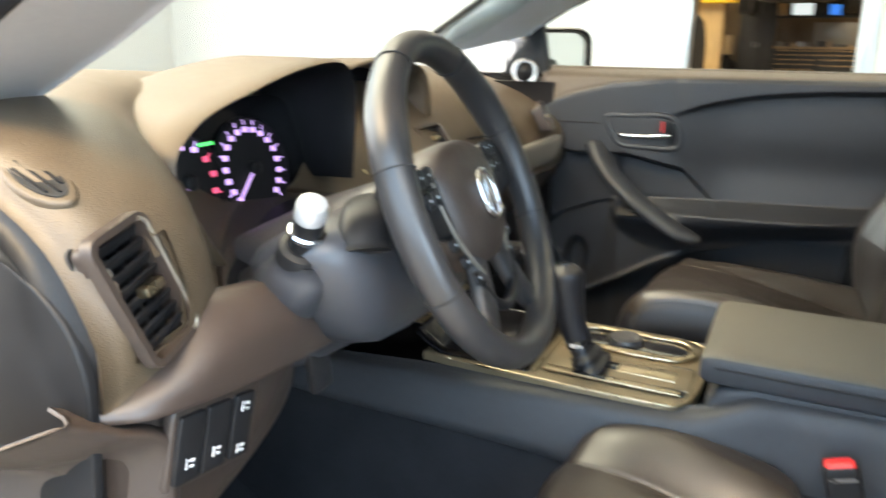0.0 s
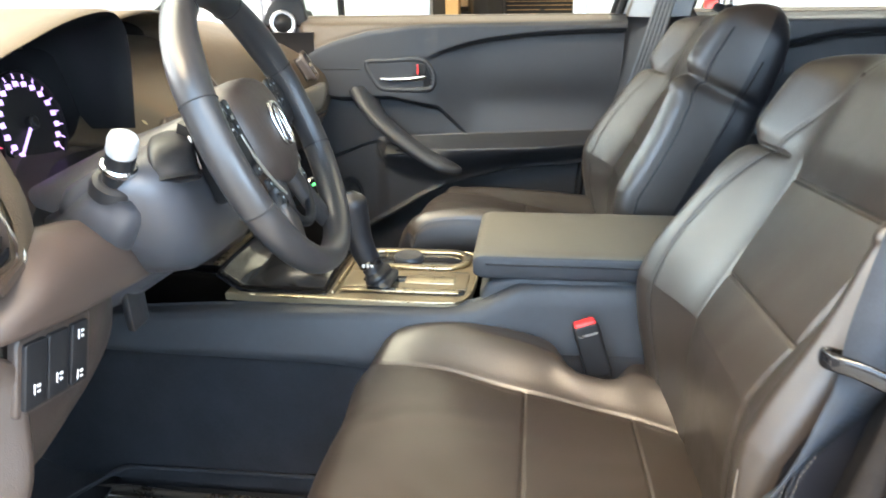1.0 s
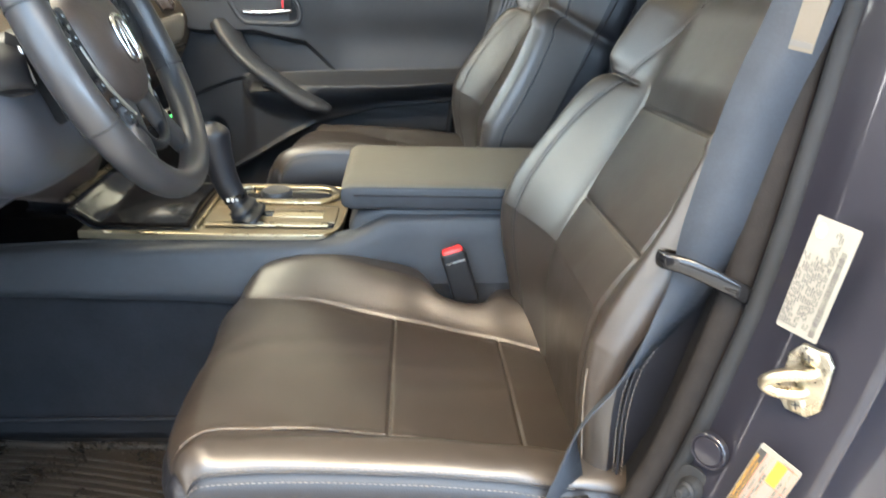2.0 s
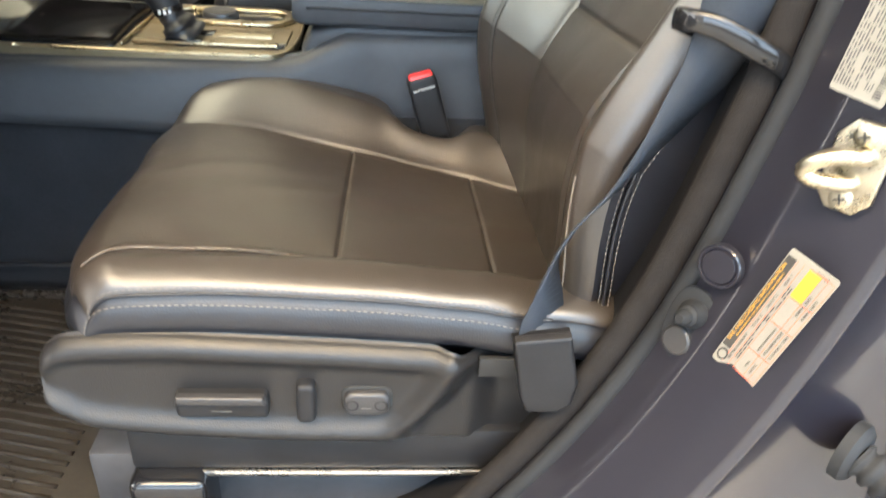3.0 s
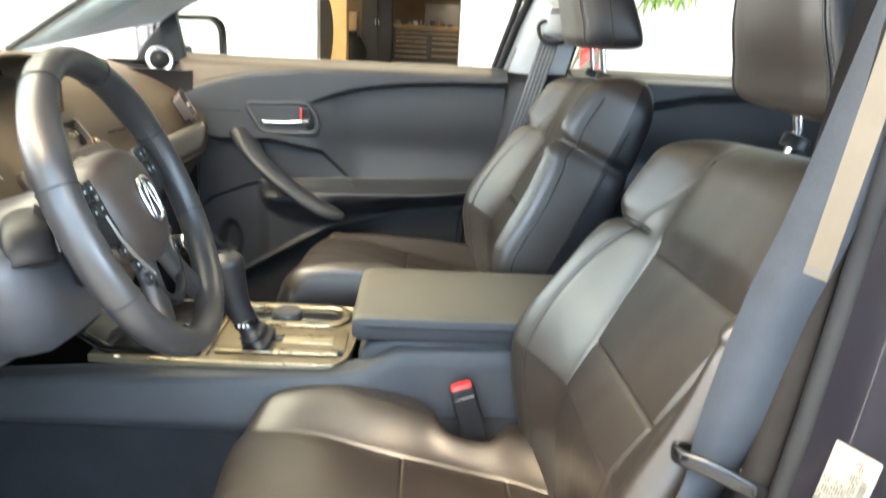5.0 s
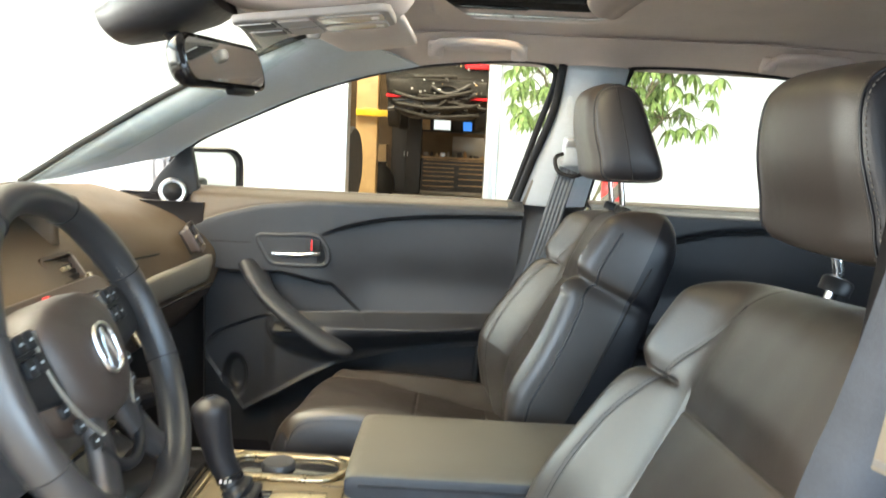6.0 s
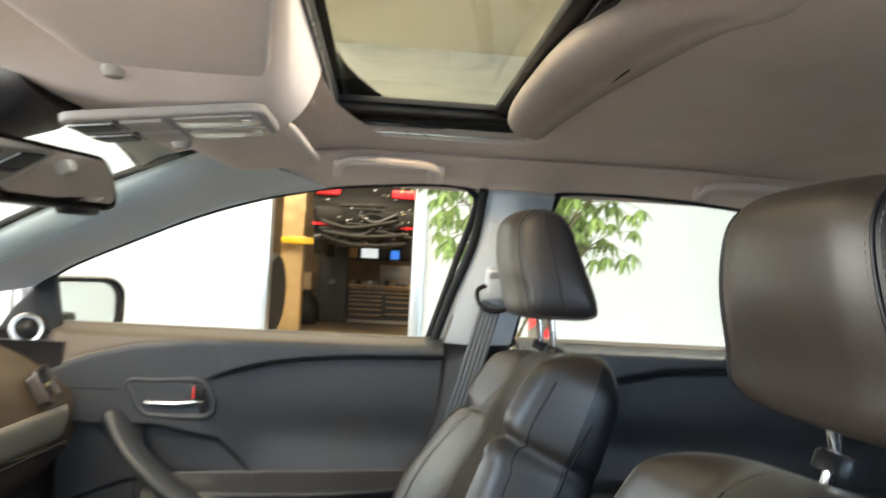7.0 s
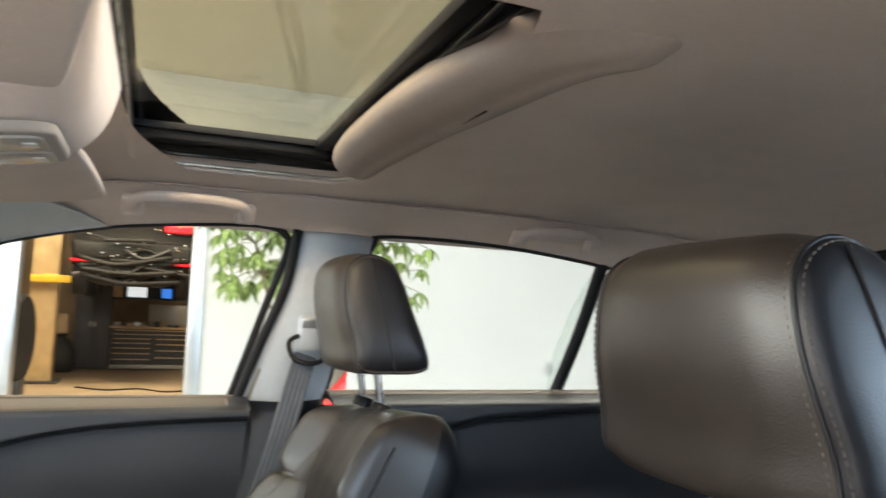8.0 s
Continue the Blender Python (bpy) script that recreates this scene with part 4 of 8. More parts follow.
lathe("tweeter_dome", mt, [(0.025, 0.003), (0.022, 0.006), (0.012, 0.012), (0.003, 0.014)], M_BLACK, door, "black tweeter dome", 30)
# outside mirror
mirror = thing("door_mirror", (-0.55, 2.13, 1.17), "dark exterior mirror on the passenger door", "car mirror")
mm = basis((-0.640, 2.205, 1.215), (0.54, 0.84, 0), (0, 0.03, 1)) @ Matrix.Diagonal((1.28, 1.12, 1.0, 1.0))
prof = rounded_rect(0.215, 0.140, 0.045, 8)
rows = [[mm @ Vector((p[0] * k, p[1] * k, d)) for p in prof] for d, k in ((0.006, 0.93), (0.0, 0.985), (-0.012, 1.0), (-0.05, 0.98), (-0.085, 0.85), (-0.108, 0.6), (-0.115, 0.25))]
surface("housing", np.array(rows), M_PAINT, mirror, "dark painted mirror housing", cv=True, cap_u=True)
plate("glass_surround", mm @ pose(-0.006, 0, 0.0055), rounded_rect(0.188, 0.122, 0.040, 8), 0.002, M_BLACK, mirror, "")
plate("mirror_glass", mm @ pose(-0.010, 0, 0.008), rounded_rect(0.172, 0.112, 0.036, 8), 0.002, M_MIRROR, mirror, "bright mirror glass")
box("foot", (-0.65, 2.10, 1.19), (0.07, 0.10, 0.04), M_BLACK, mirror, "", 0.012)

# rear door trim
rear_door = thing("rear_door", (0.8, 2.0, 0.43), "closed rear passenger door with dark blue-black trim", "car door")
X, Z = np.meshgrid(np.linspace(0.41, 1.42, 120), np.linspace(0.43, 1.205, 140), indexing="ij")
sz = np.interp(X, [0.41, 0.55, 0.75, 1.0, 1.42], [1.05, 1.10, 1.145, 1.16, 1.165])
Y = 2.0 - 0.035 * smooth01(Z, sz - 0.008, sz + 0.014) - 0.06 * smooth01(Z, 0.80, 0.84) * (1 - smooth01(Z, 0.875, 0.895)) * smooth01(X, 0.5, 0.6) + 0.10 * smooth01(Z, 1.175, 1.212) ** 2 + 0.012 * np.exp(-((Z - 0.97) / 0.05) ** 2)
rp = surface("door_panel", np.stack([X, Y, Z], 2), M_DOORSKIN, rear_door, "dark rear door trim panel", thick=0.01)
xs = np.linspace(0.45, 1.40, 60)
sq = np.interp(xs, [0.41, 0.55, 0.75, 1.0, 1.42], [1.05, 1.10, 1.145, 1.16, 1.165])
tube("pad_seam", np.stack([xs, np.full(60, 1.983), sq], 1), 0.0018, M_SEAMDARK, rp, "", 6, up=(0, 1, 0))
sweep("belt_rail", np.stack([np.linspace(0.41, 1.42, 40), np.full(40, 2.045), np.full(40, 1.198)], 1), circle(0.028, 14, 0.010), M_DOORTOP, rear_door, "tan-brown padded window ledge")
mh = basis((0.56, 1.962, 1.075), (1, 0, 0), (0, 0, 1))
plate("handle_bezel", mh @ pose(0, 0, -0.01), rounded_rect(0.13, 0.066, 0.02), 0.014, M_DOORSKIN, rear_door, "", 0.006, 3)
plate("handle_recess", mh @ pose(0, 0, 0.002), rounded_rect(0.105, 0.046, 0.015), 0.003, M_BLACK, rear_door, "", 0.001)
box("handle_lever", mh @ pose(-0.005, -0.010, 0.010), (0.09, 0.013, 0.012), M_SATIN, rear_door, "grey door lever", 0.005, 3)
box("lock_flag", mh @ pose(-0.03, 0.008, 0.007), (0.012, 0.02, 0.006), M_RED, rear_door, "small red lock flag", 0.001)

# ---- front seats ----
def ease_drop(d, r):
    """How far a rounded rim of radius r has fallen at the distance d from its edge."""
    d = np.clip(d, 0, r)
    return r - np.sqrt(np.maximum(r * r - (r - d) ** 2, 0))


def front_roll(d, soft=0.012):
    """The fall of the cushion towards its front edge: a tight rim and a long soft one."""
    return 0.80 * ease_drop(d, 0.036) + soft * np.clip(1 - d / 0.15, 0, 1) ** 2.2


def groove(dist, width=0.0022, depth=0.0032):
    return depth * np.exp(-np.abs(dist / width) ** 1.6)


SEAT_ROLL = -0.085          # both seats lean a little inwards
SEAM_IN = [(-0.24, 0.205), (-0.20, 0.172), (-0.10, 0.160), (0.01, 0.139), (0.17, 0.139), (0.30, 0.11)]
SEAM_OUT = [(-0.24, 0.235), (-0.19, 0.208), (-0.165, 0.190), (-0.11, 0.184), (0.02, 0.166), (0.175, 0.160), (0.30, 0.15)]
RIM_OUT = [(-0.25, 0.748), (-0.17, 0.742), (-0.145, 0.737), (-0.1, 0.735), (0.0, 0.731), (0.08, 0.727), (0.175, 0.716), (0.30, 0.70)]
CUSH_W = 0.252
PANEL_SEAMS = (0.018, 0.174)
BACK_SEAM = [(0.0, 0.098), (0.12, 0.112), (0.263, 0.130), (0.408, 0.146), (0.44, 0.152)]
BACK_PANEL_SEAMS = (0.263, 0.408)
NOTCH = 0.432
CREST_SEAM = [(0.02, 0.17), (0.15, 0.20), (0.30, 0.212), (0.42, 0.198), (0.50, 0.166), (0.56, 0.125), (0.60, 0.11)]
BACK_W = [(0.0, 0.215), (0.08, 0.238), (0.2, 0.252), (0.34, 0.252), (0.40, 0.247), (0.428, 0.238), (0.45, 0.245), (0.53, 0.243), (0.565, 0.234), (0.588, 0.216), (0.60, 0.19)]


def cushion_top(x, w):
    """Height of the leather over the seat's plan; w runs from the tunnel to the door side. Without the front roll."""
    a = np.abs(w)
    door = w > 0
    seam = np.where(door, curve(x, SEAM_OUT), curve(x, SEAM_IN))
    z0 = curve(x, [(-0.26, 0.746), (-0.15, 0.744), (0.0, 0.722), (0.17, 0.686), (0.32, 0.655)])
    z = z0 + smooth01(a, seam - 0.012, seam + 0.066) * curve(x, [(-0.24, 0.026), (-0.2, 0.034), (-0.13, 0.047), (-0.05, 0.055), (0.02, 0.055), (0.1, 0.050), (0.3, 0.055)])
    z = z - ease_drop(CUSH_W - a, 0.016)
    # door-side bolster: up from the seam to a soft crest, then over to the stitched rim
    rim = curve(x, RIM_OUT)
    crest = rim + 0.017
    t = np.clip((a - seam) / (CUSH_W - seam), 0, 1)
    u = np.clip((t - 0.55) / 0.45, 0, 1)
    zo = z0 + (crest - z0) * smooth01(t, 0.0, 0.6) - (crest - rim) * (1 - np.sqrt(np.maximum(1 - u ** 2, 0)))
    z = np.where(door & (a > seam), zo, z)
    puff = np.clip(1 - (a / seam) ** 2, 0, 1)
    z = z + 0.007 * puff * (np.abs(np.sin(np.pi * np.clip((x + 0.24) / 0.258, 0, 1))) + 0.35)
    z = z - groove(a - seam) * np.where(door, smooth01(x, -0.2, -0.16), 1.0)
    inside = 1 - smooth01(a, seam - 0.004, seam + 0.002)
    for sx in PANEL_SEAMS:
        z = z - inside * groove(x - sx, 0.0019, 0.0034)
    # creases where the bolster meets the backrest, and long soft wrinkles
    back = smooth01(x, 0.06, 0.2) * smooth01(a, seam - 0.02, seam + 0.04)
    z = z + 0.0013 * np.sin(70 * x + 55 * a + 3 * np.sin(20 * a)) * back
    return z + 0.0009 * np.sin(38 * x + 5 * np.sin(17 * w)) * np.sin(23 * w + 1.0) * (1 - smooth01(a, 0.2, 0.25))


def back_depth(s, v):
    a = np.abs(v)
    seam = curve(s, BACK_SEAM)
    f = 0.010 + 0.016 * np.exp(-((s - 0.20) / 0.11) ** 2) + curve(s, [(-0.06, -0.085), (0.0, -0.066), (0.06, -0.042), (0.12, -0.017), (0.18, -0.002), (0.24, 0.0), (0.7, 0.0)])
    wing = curve(s, [(-0.06, 0.045), (0.05, 0.057), (0.15, 0.074), (0.20, 0.080), (0.28, 0.082), (0.36, 0.076), (0.41, 0.066), (0.433, 0.056), (0.46, 0.064), (0.54, 0.058), (0.58, 0.045), (0.60, 0.035)])
    wing = wing * np.where(v < 0, curve(s, [(-0.06, 0.62), (0.1, 0.54), (0.22, 0.50), (0.30, 0.60), (0.38, 0.82), (0.43, 1.0), (0.7, 1.0)]), 1.0)
    t = np.clip((a - seam + 0.012) / (0.235 - seam + 0.012), 0, 1.15)
    f = f + wing * (1 - np.cos(np.minimum(t, 1.0) * np.pi / 2) ** 1.3) * np.where(t > 1, 1 - 0.5 * (t - 1), 1.0)
    upper = smooth01(s, 0.40, 0.46)
    f = f + upper * 0.010 * (1 - smooth01(a, 0.10, 0.19))
    inside = 1 - smooth01(a, seam - 0.004, seam + 0.002)
    for a0, a1 in ((0.0, BACK_PANEL_SEAMS[0]), BACK_PANEL_SEAMS):
        f = f + 0.005 * inside * np.abs(np.sin(np.pi * np.clip((s - a0) / (a1 - a0), 0, 1))) ** 0.7
    f = f - (1 - smooth01(s, NOTCH - 0.01, NOTCH + 0.01)) * groove(a - seam, 0.0022, 0.0036)
    f = f - groove(a - curve(s, CREST_SEAM), 0.0019, 0.0026) * smooth01(s, 0.02, 0.06)
    for ss in BACK_PANEL_SEAMS:
        f = f - inside * groove(s - ss, 0.0021, 0.0036)
    outside = smooth01(a, seam + 0.02, seam + 0.035)
    f = f - outside * groove(s - NOTCH + 0.05 * (a - 0.15), 0.003, 0.0065)
    return f + 0.0008 * np.sin(30 * s + 4 * np.sin(15 * v)) * np.sin(21 * v)


def front_seat(name, base, out, label, lift=0.0, nod=0.0, fine=1.0, plump=0.0, back_x=0.19):
    """A power front seat; out is -1 where the door side lies towards -y. Its base lies under the middle of the cushion."""
    bx, by, bz = base
    seat = thing(name, (bx, by, 0.42), label, "car seat", "front seats")
    pivot = np.array([0, by, 0.75 + bz])
    cs, sn = math.cos(SEAT_ROLL), math.sin(SEAT_ROLL)

    def rolled(P):
        q = np.asarray(P, float) - pivot
        return np.stack([q[..., 0], q[..., 1] * cs - q[..., 2] * sn, q[..., 1] * sn + q[..., 2] * cs], -1) + pivot

    # cushion: the leather top, with the buckle's notch on the tunnel side
    nx, nv = int(380 * fine), int(300 * fine)
    ww = CUSH_W * np.sin(np.linspace(-1, 1, nv) * np.pi / 2 * 0.93) / math.sin(np.pi / 2 * 0.93)
    X, Wg = np.meshgrid(np.linspace(0, 1, nx), ww, indexing="ij")
    front = -0.226 + 0.050 * np.abs(Wg / CUSH_W) ** 5 - 0.018 * smooth01(-Wg, 0.0, 0.2)
    Xs = front + X * (0.27 - front)
    notch = np.exp(-((Xs - 0.120) / 0.055) ** 4) * smooth01(-Wg, 0.13, 0.25)
    Vs = Wg * (1 - 0.16 * notch)
    Z = cushion_top(Xs, Wg) - front_roll(Xs - front) - 0.034 * notch ** 2 + plump
    P = rolled(np.stack([Xs + bx, Vs * out + by, Z + bz], 2))
    fc = grid_faces(nx, nv)
    link_faces = fc if out > 0 else [f[::-1] for f in fc]
    cushion = link_mesh("cushion", P.reshape(-1, 3), link_faces, M_LEATHER, seat, "dark brown leather seat cushion")
    # side panels below the stitched rim
    ring = [(i, 0) for i in range(nx - 1, 0, -2)] + [(0, j) for j in range(0, nv, 2)] + [(0, nv - 1)] + [(i, nv - 1) for i in range(1, nx, 2)]
    edge = np.array([P[i, j] for i, j in ring])
    away = np.array([(0, np.sign(P[i, j, 1] - by), 0) if j in (0, nv - 1) and i > nx * 0.10 else P[i, j] - (bx + 0.05, by, P[i, j, 2]) for i, j in ring], float)
    away = away / np.linalg.norm(away, axis=1, keepdims=True)
    for _ in range(400):
        away[1:-1] = (away[:-2] + away[1:-1] + away[2:]) / 3
    away[:, 2] = 0
    away /= np.linalg.norm(away, axis=1, keepdims=True)
    doorside = smooth01(np.array([ww[j] if i < 2 else (CUSH_W if j else -CUSH_W) for i, j in ring]), 0.12, 0.22)[:, None]
    rows = []
    for (dz, grow), (ez, hrow) in zip(((0.0, 0.0), (0.0025, -0.0006), (0.006, 0.0035), (0.014, 0.0075), (0.024, 0.009), (0.033, 0.007), (0.039, 0.001), (0.048, -0.012), (0.07, -0.03)),
                                      ((0.0, 0.0), (0.003, 0.0008), (0.008, 0.004), (0.018, 0.007), (0.034, 0.009), (0.055, 0.009), (0.08, 0.004), (0.11, -0.006), (0.16, -0.03))):
        rows.append(edge + away * (grow * doorside + hrow * (1 - doorside)) - np.array([0, 0, 1.0]) * (dz * doorside + ez * (1 - doorside)))
    surface("cushion_side", np.array(rows), M_LEATHER_SIDE, seat, "black leather side of the cushion")

    def on_cushion(x, w, up=0.0008):
        f = -0.226 + 0.050 * np.abs(w / CUSH_W) ** 5 - 0.018 * smooth01(-w, 0.0, 0.2)
        z = cushion_top(x, w) - front_roll(x - f) + plump
        return rolled(np.stack([x + bx, w * out + by, z + bz + up], 1))

    # seams and stitching of the cushion
    for sg, table in ((1, SEAM_OUT), (-1, SEAM_IN)):
        xs = np.linspace(-0.105 if sg > 0 else -0.195, 0.24, 90)
        tube("seam", on_cushion(xs, sg * curve(xs, table), -0.0006), 0.0008, M_SEAMDARK, cushion, "", 6)
    xs = np.linspace(-0.193, -0.105, 40)
    tube("piping", on_cushion(xs, curve(xs, SEAM_OUT), 0.0006), 0.0010, M_THREAD, cushion, "pale thread curving round the front corner", 6)
    far = on_cushion(np.linspace(-0.195, -0.12, 30), -curve(np.linspace(-0.195, -0.12, 30), SEAM_IN), 0.0006)
    tube("piping", far, 0.0009, M_THREAD, cushion, "", 6)
    k0 = [k for k, (i, j) in enumerate(ring) if j == nv - 1 and i < nx * 0.86]
    line = edge[k0]
    tube("piping", line + away[k0] * 0.0004, 0.0013, M_LEATHER_SIDE, cushion, "", 6)
    for dz, g in ((0.0048, 0.0004), (-0.0075, 0.0062)):
        stitches("stitching", line + away[k0] * g + (0, 0, dz), M_THREAD, cushion, 0.0056, 0.0038, 0.00055, (0, out * 0.8, 0.6))
    for sx in PANEL_SEAMS:
        w = np.linspace(-float(curve(sx, SEAM_IN)), float(curve(sx, SEAM_OUT)), 50)
        tube("seam", on_cushion(np.full(50, sx), w, -0.0008), 0.0008, M_SEAMDARK, cushion, "", 6)

    # backrest
    B, D, N = np.array([bx + back_x, by, bz + 0.67]), np.array([0.438, 0, 0.899]), np.array([-0.899, 0, 0.438])
    ns, nf = int(340 * fine), int(280 * fine)
    ss = np.r_[np.linspace(-0.03, 0.54, ns - 40, endpoint=False), 0.54 + 0.06 * np.sin(np.linspace(0, np.pi / 2, 40))]
    taper, plain = np.array([0.93, 0.87, 0.82]), np.array([1.0, 0.99, 0.96])
    rows = []
    for s in ss:
        W = float(curve(s, BACK_W))
        v = W * np.sin(np.linspace(-1, 1, nf) * np.pi / 2 * 0.96) / math.sin(np.pi / 2 * 0.96)
        f = back_depth(np.full(nf, s), v) - ease_drop(W - np.abs(v), 0.034) * 0.95
        shrink = math.sqrt(max(1 - max(0, (s - 0.53) / 0.0705) ** 2, 0))
        mid = -0.04
        rear_v = W * np.cos(np.linspace(0, np.pi, 30))[1:-1]
        rear_f = float(curve(s, [(0.0, -0.115), (0.3, -0.110), (0.5, -0.088), (0.6, -0.070)])) - 0.012 * (1 - (rear_v / W) ** 2)
        side = np.array([-0.05, -0.08, -0.103]) * float(curve(s, [(0.0, 1.0), (0.3, 0.97), (0.5, 0.78), (0.6, 0.62)]))
        tp, tm = (taper, plain) if out > 0 else (plain, taper)
        vs = np.r_[v, W * tp, np.where(rear_v[2:-2] > 0, tp[2], tm[2]) * rear_v[2:-2] * 1.02, -W * tm[::-1]]
        fs = np.r_[f, side, rear_f[2:-2], side[::-1]]
        fs = mid + (fs - mid) * shrink
        rows.append(B + D * s + N * fs[:, None] + np.array([0, 1, 0]) * vs[:, None])
    rows = rolled(np.array(rows))
    n, m = rows.shape[:2]
    # front leather and side and rear vinyl are two parts with a shared rim
    wrap_n = 1 if out > 0 else 0
    F = np.concatenate([rows[:, m - wrap_n:], rows[:, :nf]], 1)
    back = link_mesh("backrest", F.reshape(-1, 3), [f[::-1] for f in grid_faces(n, nf + wrap_n)], M_LEATHER, seat, "dark brown leather backrest with side bolsters")
    R = np.concatenate([rows[:, nf - 1:m - wrap_n], F[:, :1]], 1)
    k = R.shape[1]
    shell_faces = [f[::-1] for f in grid_faces(n, k)] + [tuple((n - 1) * k + q for q in range(k))[::-1]]
    shell = link_mesh("back_shell", R.reshape(-1, 3), shell_faces, M_LEATHER_SIDE, seat, "dark blue-black vinyl side and rear of the backrest")

    def on_back(s, v, up=0.0008):
        W = curve(s, BACK_W)
        f = back_depth(s, v) - ease_drop(W - np.abs(v), 0.034) * 0.95 + up
        return rolled(B + D * s[:, None] + N * f[:, None] + np.array([0, 1, 0]) * v[:, None])

    for sg in (-1, 1):
        s = np.linspace(0.02, NOTCH - 0.01, 70)
        tube("seam", on_back(s, sg * curve(s, BACK_SEAM), -0.0006), 0.0008, M_SEAMDARK, back, "", 6)
        s = np.linspace(0.03, 0.555, 90)
        tube("seam", on_back(s, sg * curve(s, CREST_SEAM), 0.0), 0.0009, M_SEAMDARK, back, "", 6)
        s2 = np.linspace(0.05, 0.54, 120)
        stitches("stitching", on_back(s2, sg * (curve(s2, CREST_SEAM) + 0.0022), 0.0006), M_SEAMDARK, back, 0.0052, 0.0036, 0.0006, (-0.9, 0, 0.4))
        s = np.linspace(0.03, 0.53, 90)
        W = curve(s, BACK_W)
        rim = rolled(B + D * s[:, None] + N * (back_depth(s, sg * W) - 0.034 - 0.010)[:, None] + np.array([0, 1, 0]) * (sg * (W + 0.0006))[:, None])
        tube("piping", rim, 0.0018, M_LEATHER_SIDE, back, "", 6)
        for g in (0.005, -0.005):
            stitches("stitching", rim + N * g + np.array([0, sg * 0.0006, 0]), M_THREAD, back, 0.0055, 0.0038, 0.0006, (0, sg, 0))
        # two seams of the vinyl side
        s = np.linspace(0.04, 0.50, 60)
        W = curve(s, BACK_W)
        tube("seam", rolled(B + D * s[:, None] + N * (-0.052 - 0.0 * s)[:, None] + np.array([0, 1, 0]) * (sg * W * (0.932 if sg == out else 1.002))[:, None]), 0.0013, M_SEAMDARK, shell, "", 6)
    s = np.linspace(0.04, 0.16, 40)
    low = on_back(s, out * (curve(s, BACK_W) - 0.016), 0.0004)
    tube("piping", low, 0.0011, M_THREAD, back, "pale thread low on the bolster", 6)
    for s0 in BACK_PANEL_SEAMS:
        lim = float(curve(s0, BACK_SEAM))
        v = np.linspace(-lim, lim, 50)
        tube("seam", on_back(np.full(50, s0), v, -0.0008), 0.0009, M_SEAMDARK, back, "", 6)

    # headrest on two chrome posts: front and rear leather, darker side panels, piped and stitched between
    hz, hy = bz + lift, by + 0.098
    prof = cr_closed([(0.345, 1.245), (0.332, 1.29), (0.318, 1.35), (0.318, 1.405), (0.338, 1.43), (0.37, 1.435), (0.405, 1.415), (0.435, 1.34), (0.462, 1.262), (0.45, 1.243), (0.40, 1.24)], 72)
    prof = prof + (0.012 + nod, 0.0)
    cx, cz = 0.397 + nod, 1.335
    HW = 0.126

    def head_ring(v, k, bow):
        z = cz + (prof[:, 1] - cz) * k
        return np.stack([cx + (prof[:, 0] - cx) * k + bow + bx, v * (1 - 0.17 * smooth01(z, 1.25, 1.44)) + hy, z + hz], 1)

    wrap = []
    for v in HW * np.sin(np.linspace(-1, 1, 45) * np.pi / 2 * 0.9) / math.sin(np.pi / 2 * 0.9):
        k = 1.0 - 0.05 * smooth01(abs(v), 0.085, HW)
        wrap.append(head_ring(v, k, 0.014 * (v / HW) ** 2))
    head = surface("headrest", np.array(wrap), M_LEATHER, seat, "dark brown leather headrest", cv=True)
    for sg in (-1, 1):
        cheek = [head_ring(sg * (HW + dv), k, 0.014) for k, dv in ((0.95, 0.0), (0.945, 0.0005), (0.925, 0.0075), (0.86, 0.0125), (0.72, 0.0165), (0.5, 0.019), (0.25, 0.020), (0.004, 0.0203))]
        if sg > 0:
            cheek = cheek[::-1]
        surface("headrest_side", np.array(cheek), M_LEATHER_SIDE, head, "dark smooth side panel of the headrest", cv=True)
        ring = head_ring(sg * (HW + 0.001), 0.953, 0.014)
        sweep("piping", ring, circle(0.0019, 8), M_LEATHER_SIDE, head, "", up=(0, 1, 0), ring=True)
        for dv, kk in ((-0.006, 0.957), (0.0085, 0.925)):
            loop = head_ring(sg * (HW + dv), kk, 0.0135)
            stitches("stitching", np.vstack([loop, loop[:1]]), M_THREAD, head, 0.0062, 0.0044, 0.0008, (0, sg, 0))
        zz = np.linspace(1.248, 1.425, 40)
        xm = np.interp(zz, [1.24, 1.43], [0.415, 0.372]) + nod + bx + 0.012
        lat = 0.0205 * (1 - ((zz - 1.335) / 0.105) ** 4 * 0.55)
        tube("seam", np.stack([xm, hy + sg * (HW + lat) * (1 - 0.17 * smooth01(zz, 1.25, 1.44)), zz + hz], 1), 0.0013, M_SEAMDARK, head, "", 6, up=(0, 1, 0))
    for sg in (-1, 1):
        post = np.array([[0.42 + nod, sg * 0.055, 1.25], [0.430 + nod, sg * 0.055, 1.20], [0.435 + nod * 0.6, sg * 0.055, 1.12]]) + (bx, hy, bz)
        post[0, 2] += lift
        tube("headrest_post", cr(post, 12), 0.0065, M_CHROME, seat, "bright chrome headrest post", 12, up=(0, 1, 0))
        m = Matrix.Translation((bx + 0.431 + nod, hy + sg * 0.055, bz + 1.196))
        lathe("post_collar", m @ pose(0, 0, 0, 0, 18, 0), [(0.018, -0.01), (0.018, 0.004), (0.015, 0.008), (0.008, 0.009)], M_BLACK, seat, "", 20)

    # plastic base cover: a hollowed face with a lip that sweeps along its foot and up behind the switches
    y0 = by + out * 0.262
    fx = 1 if out < 0 else -1
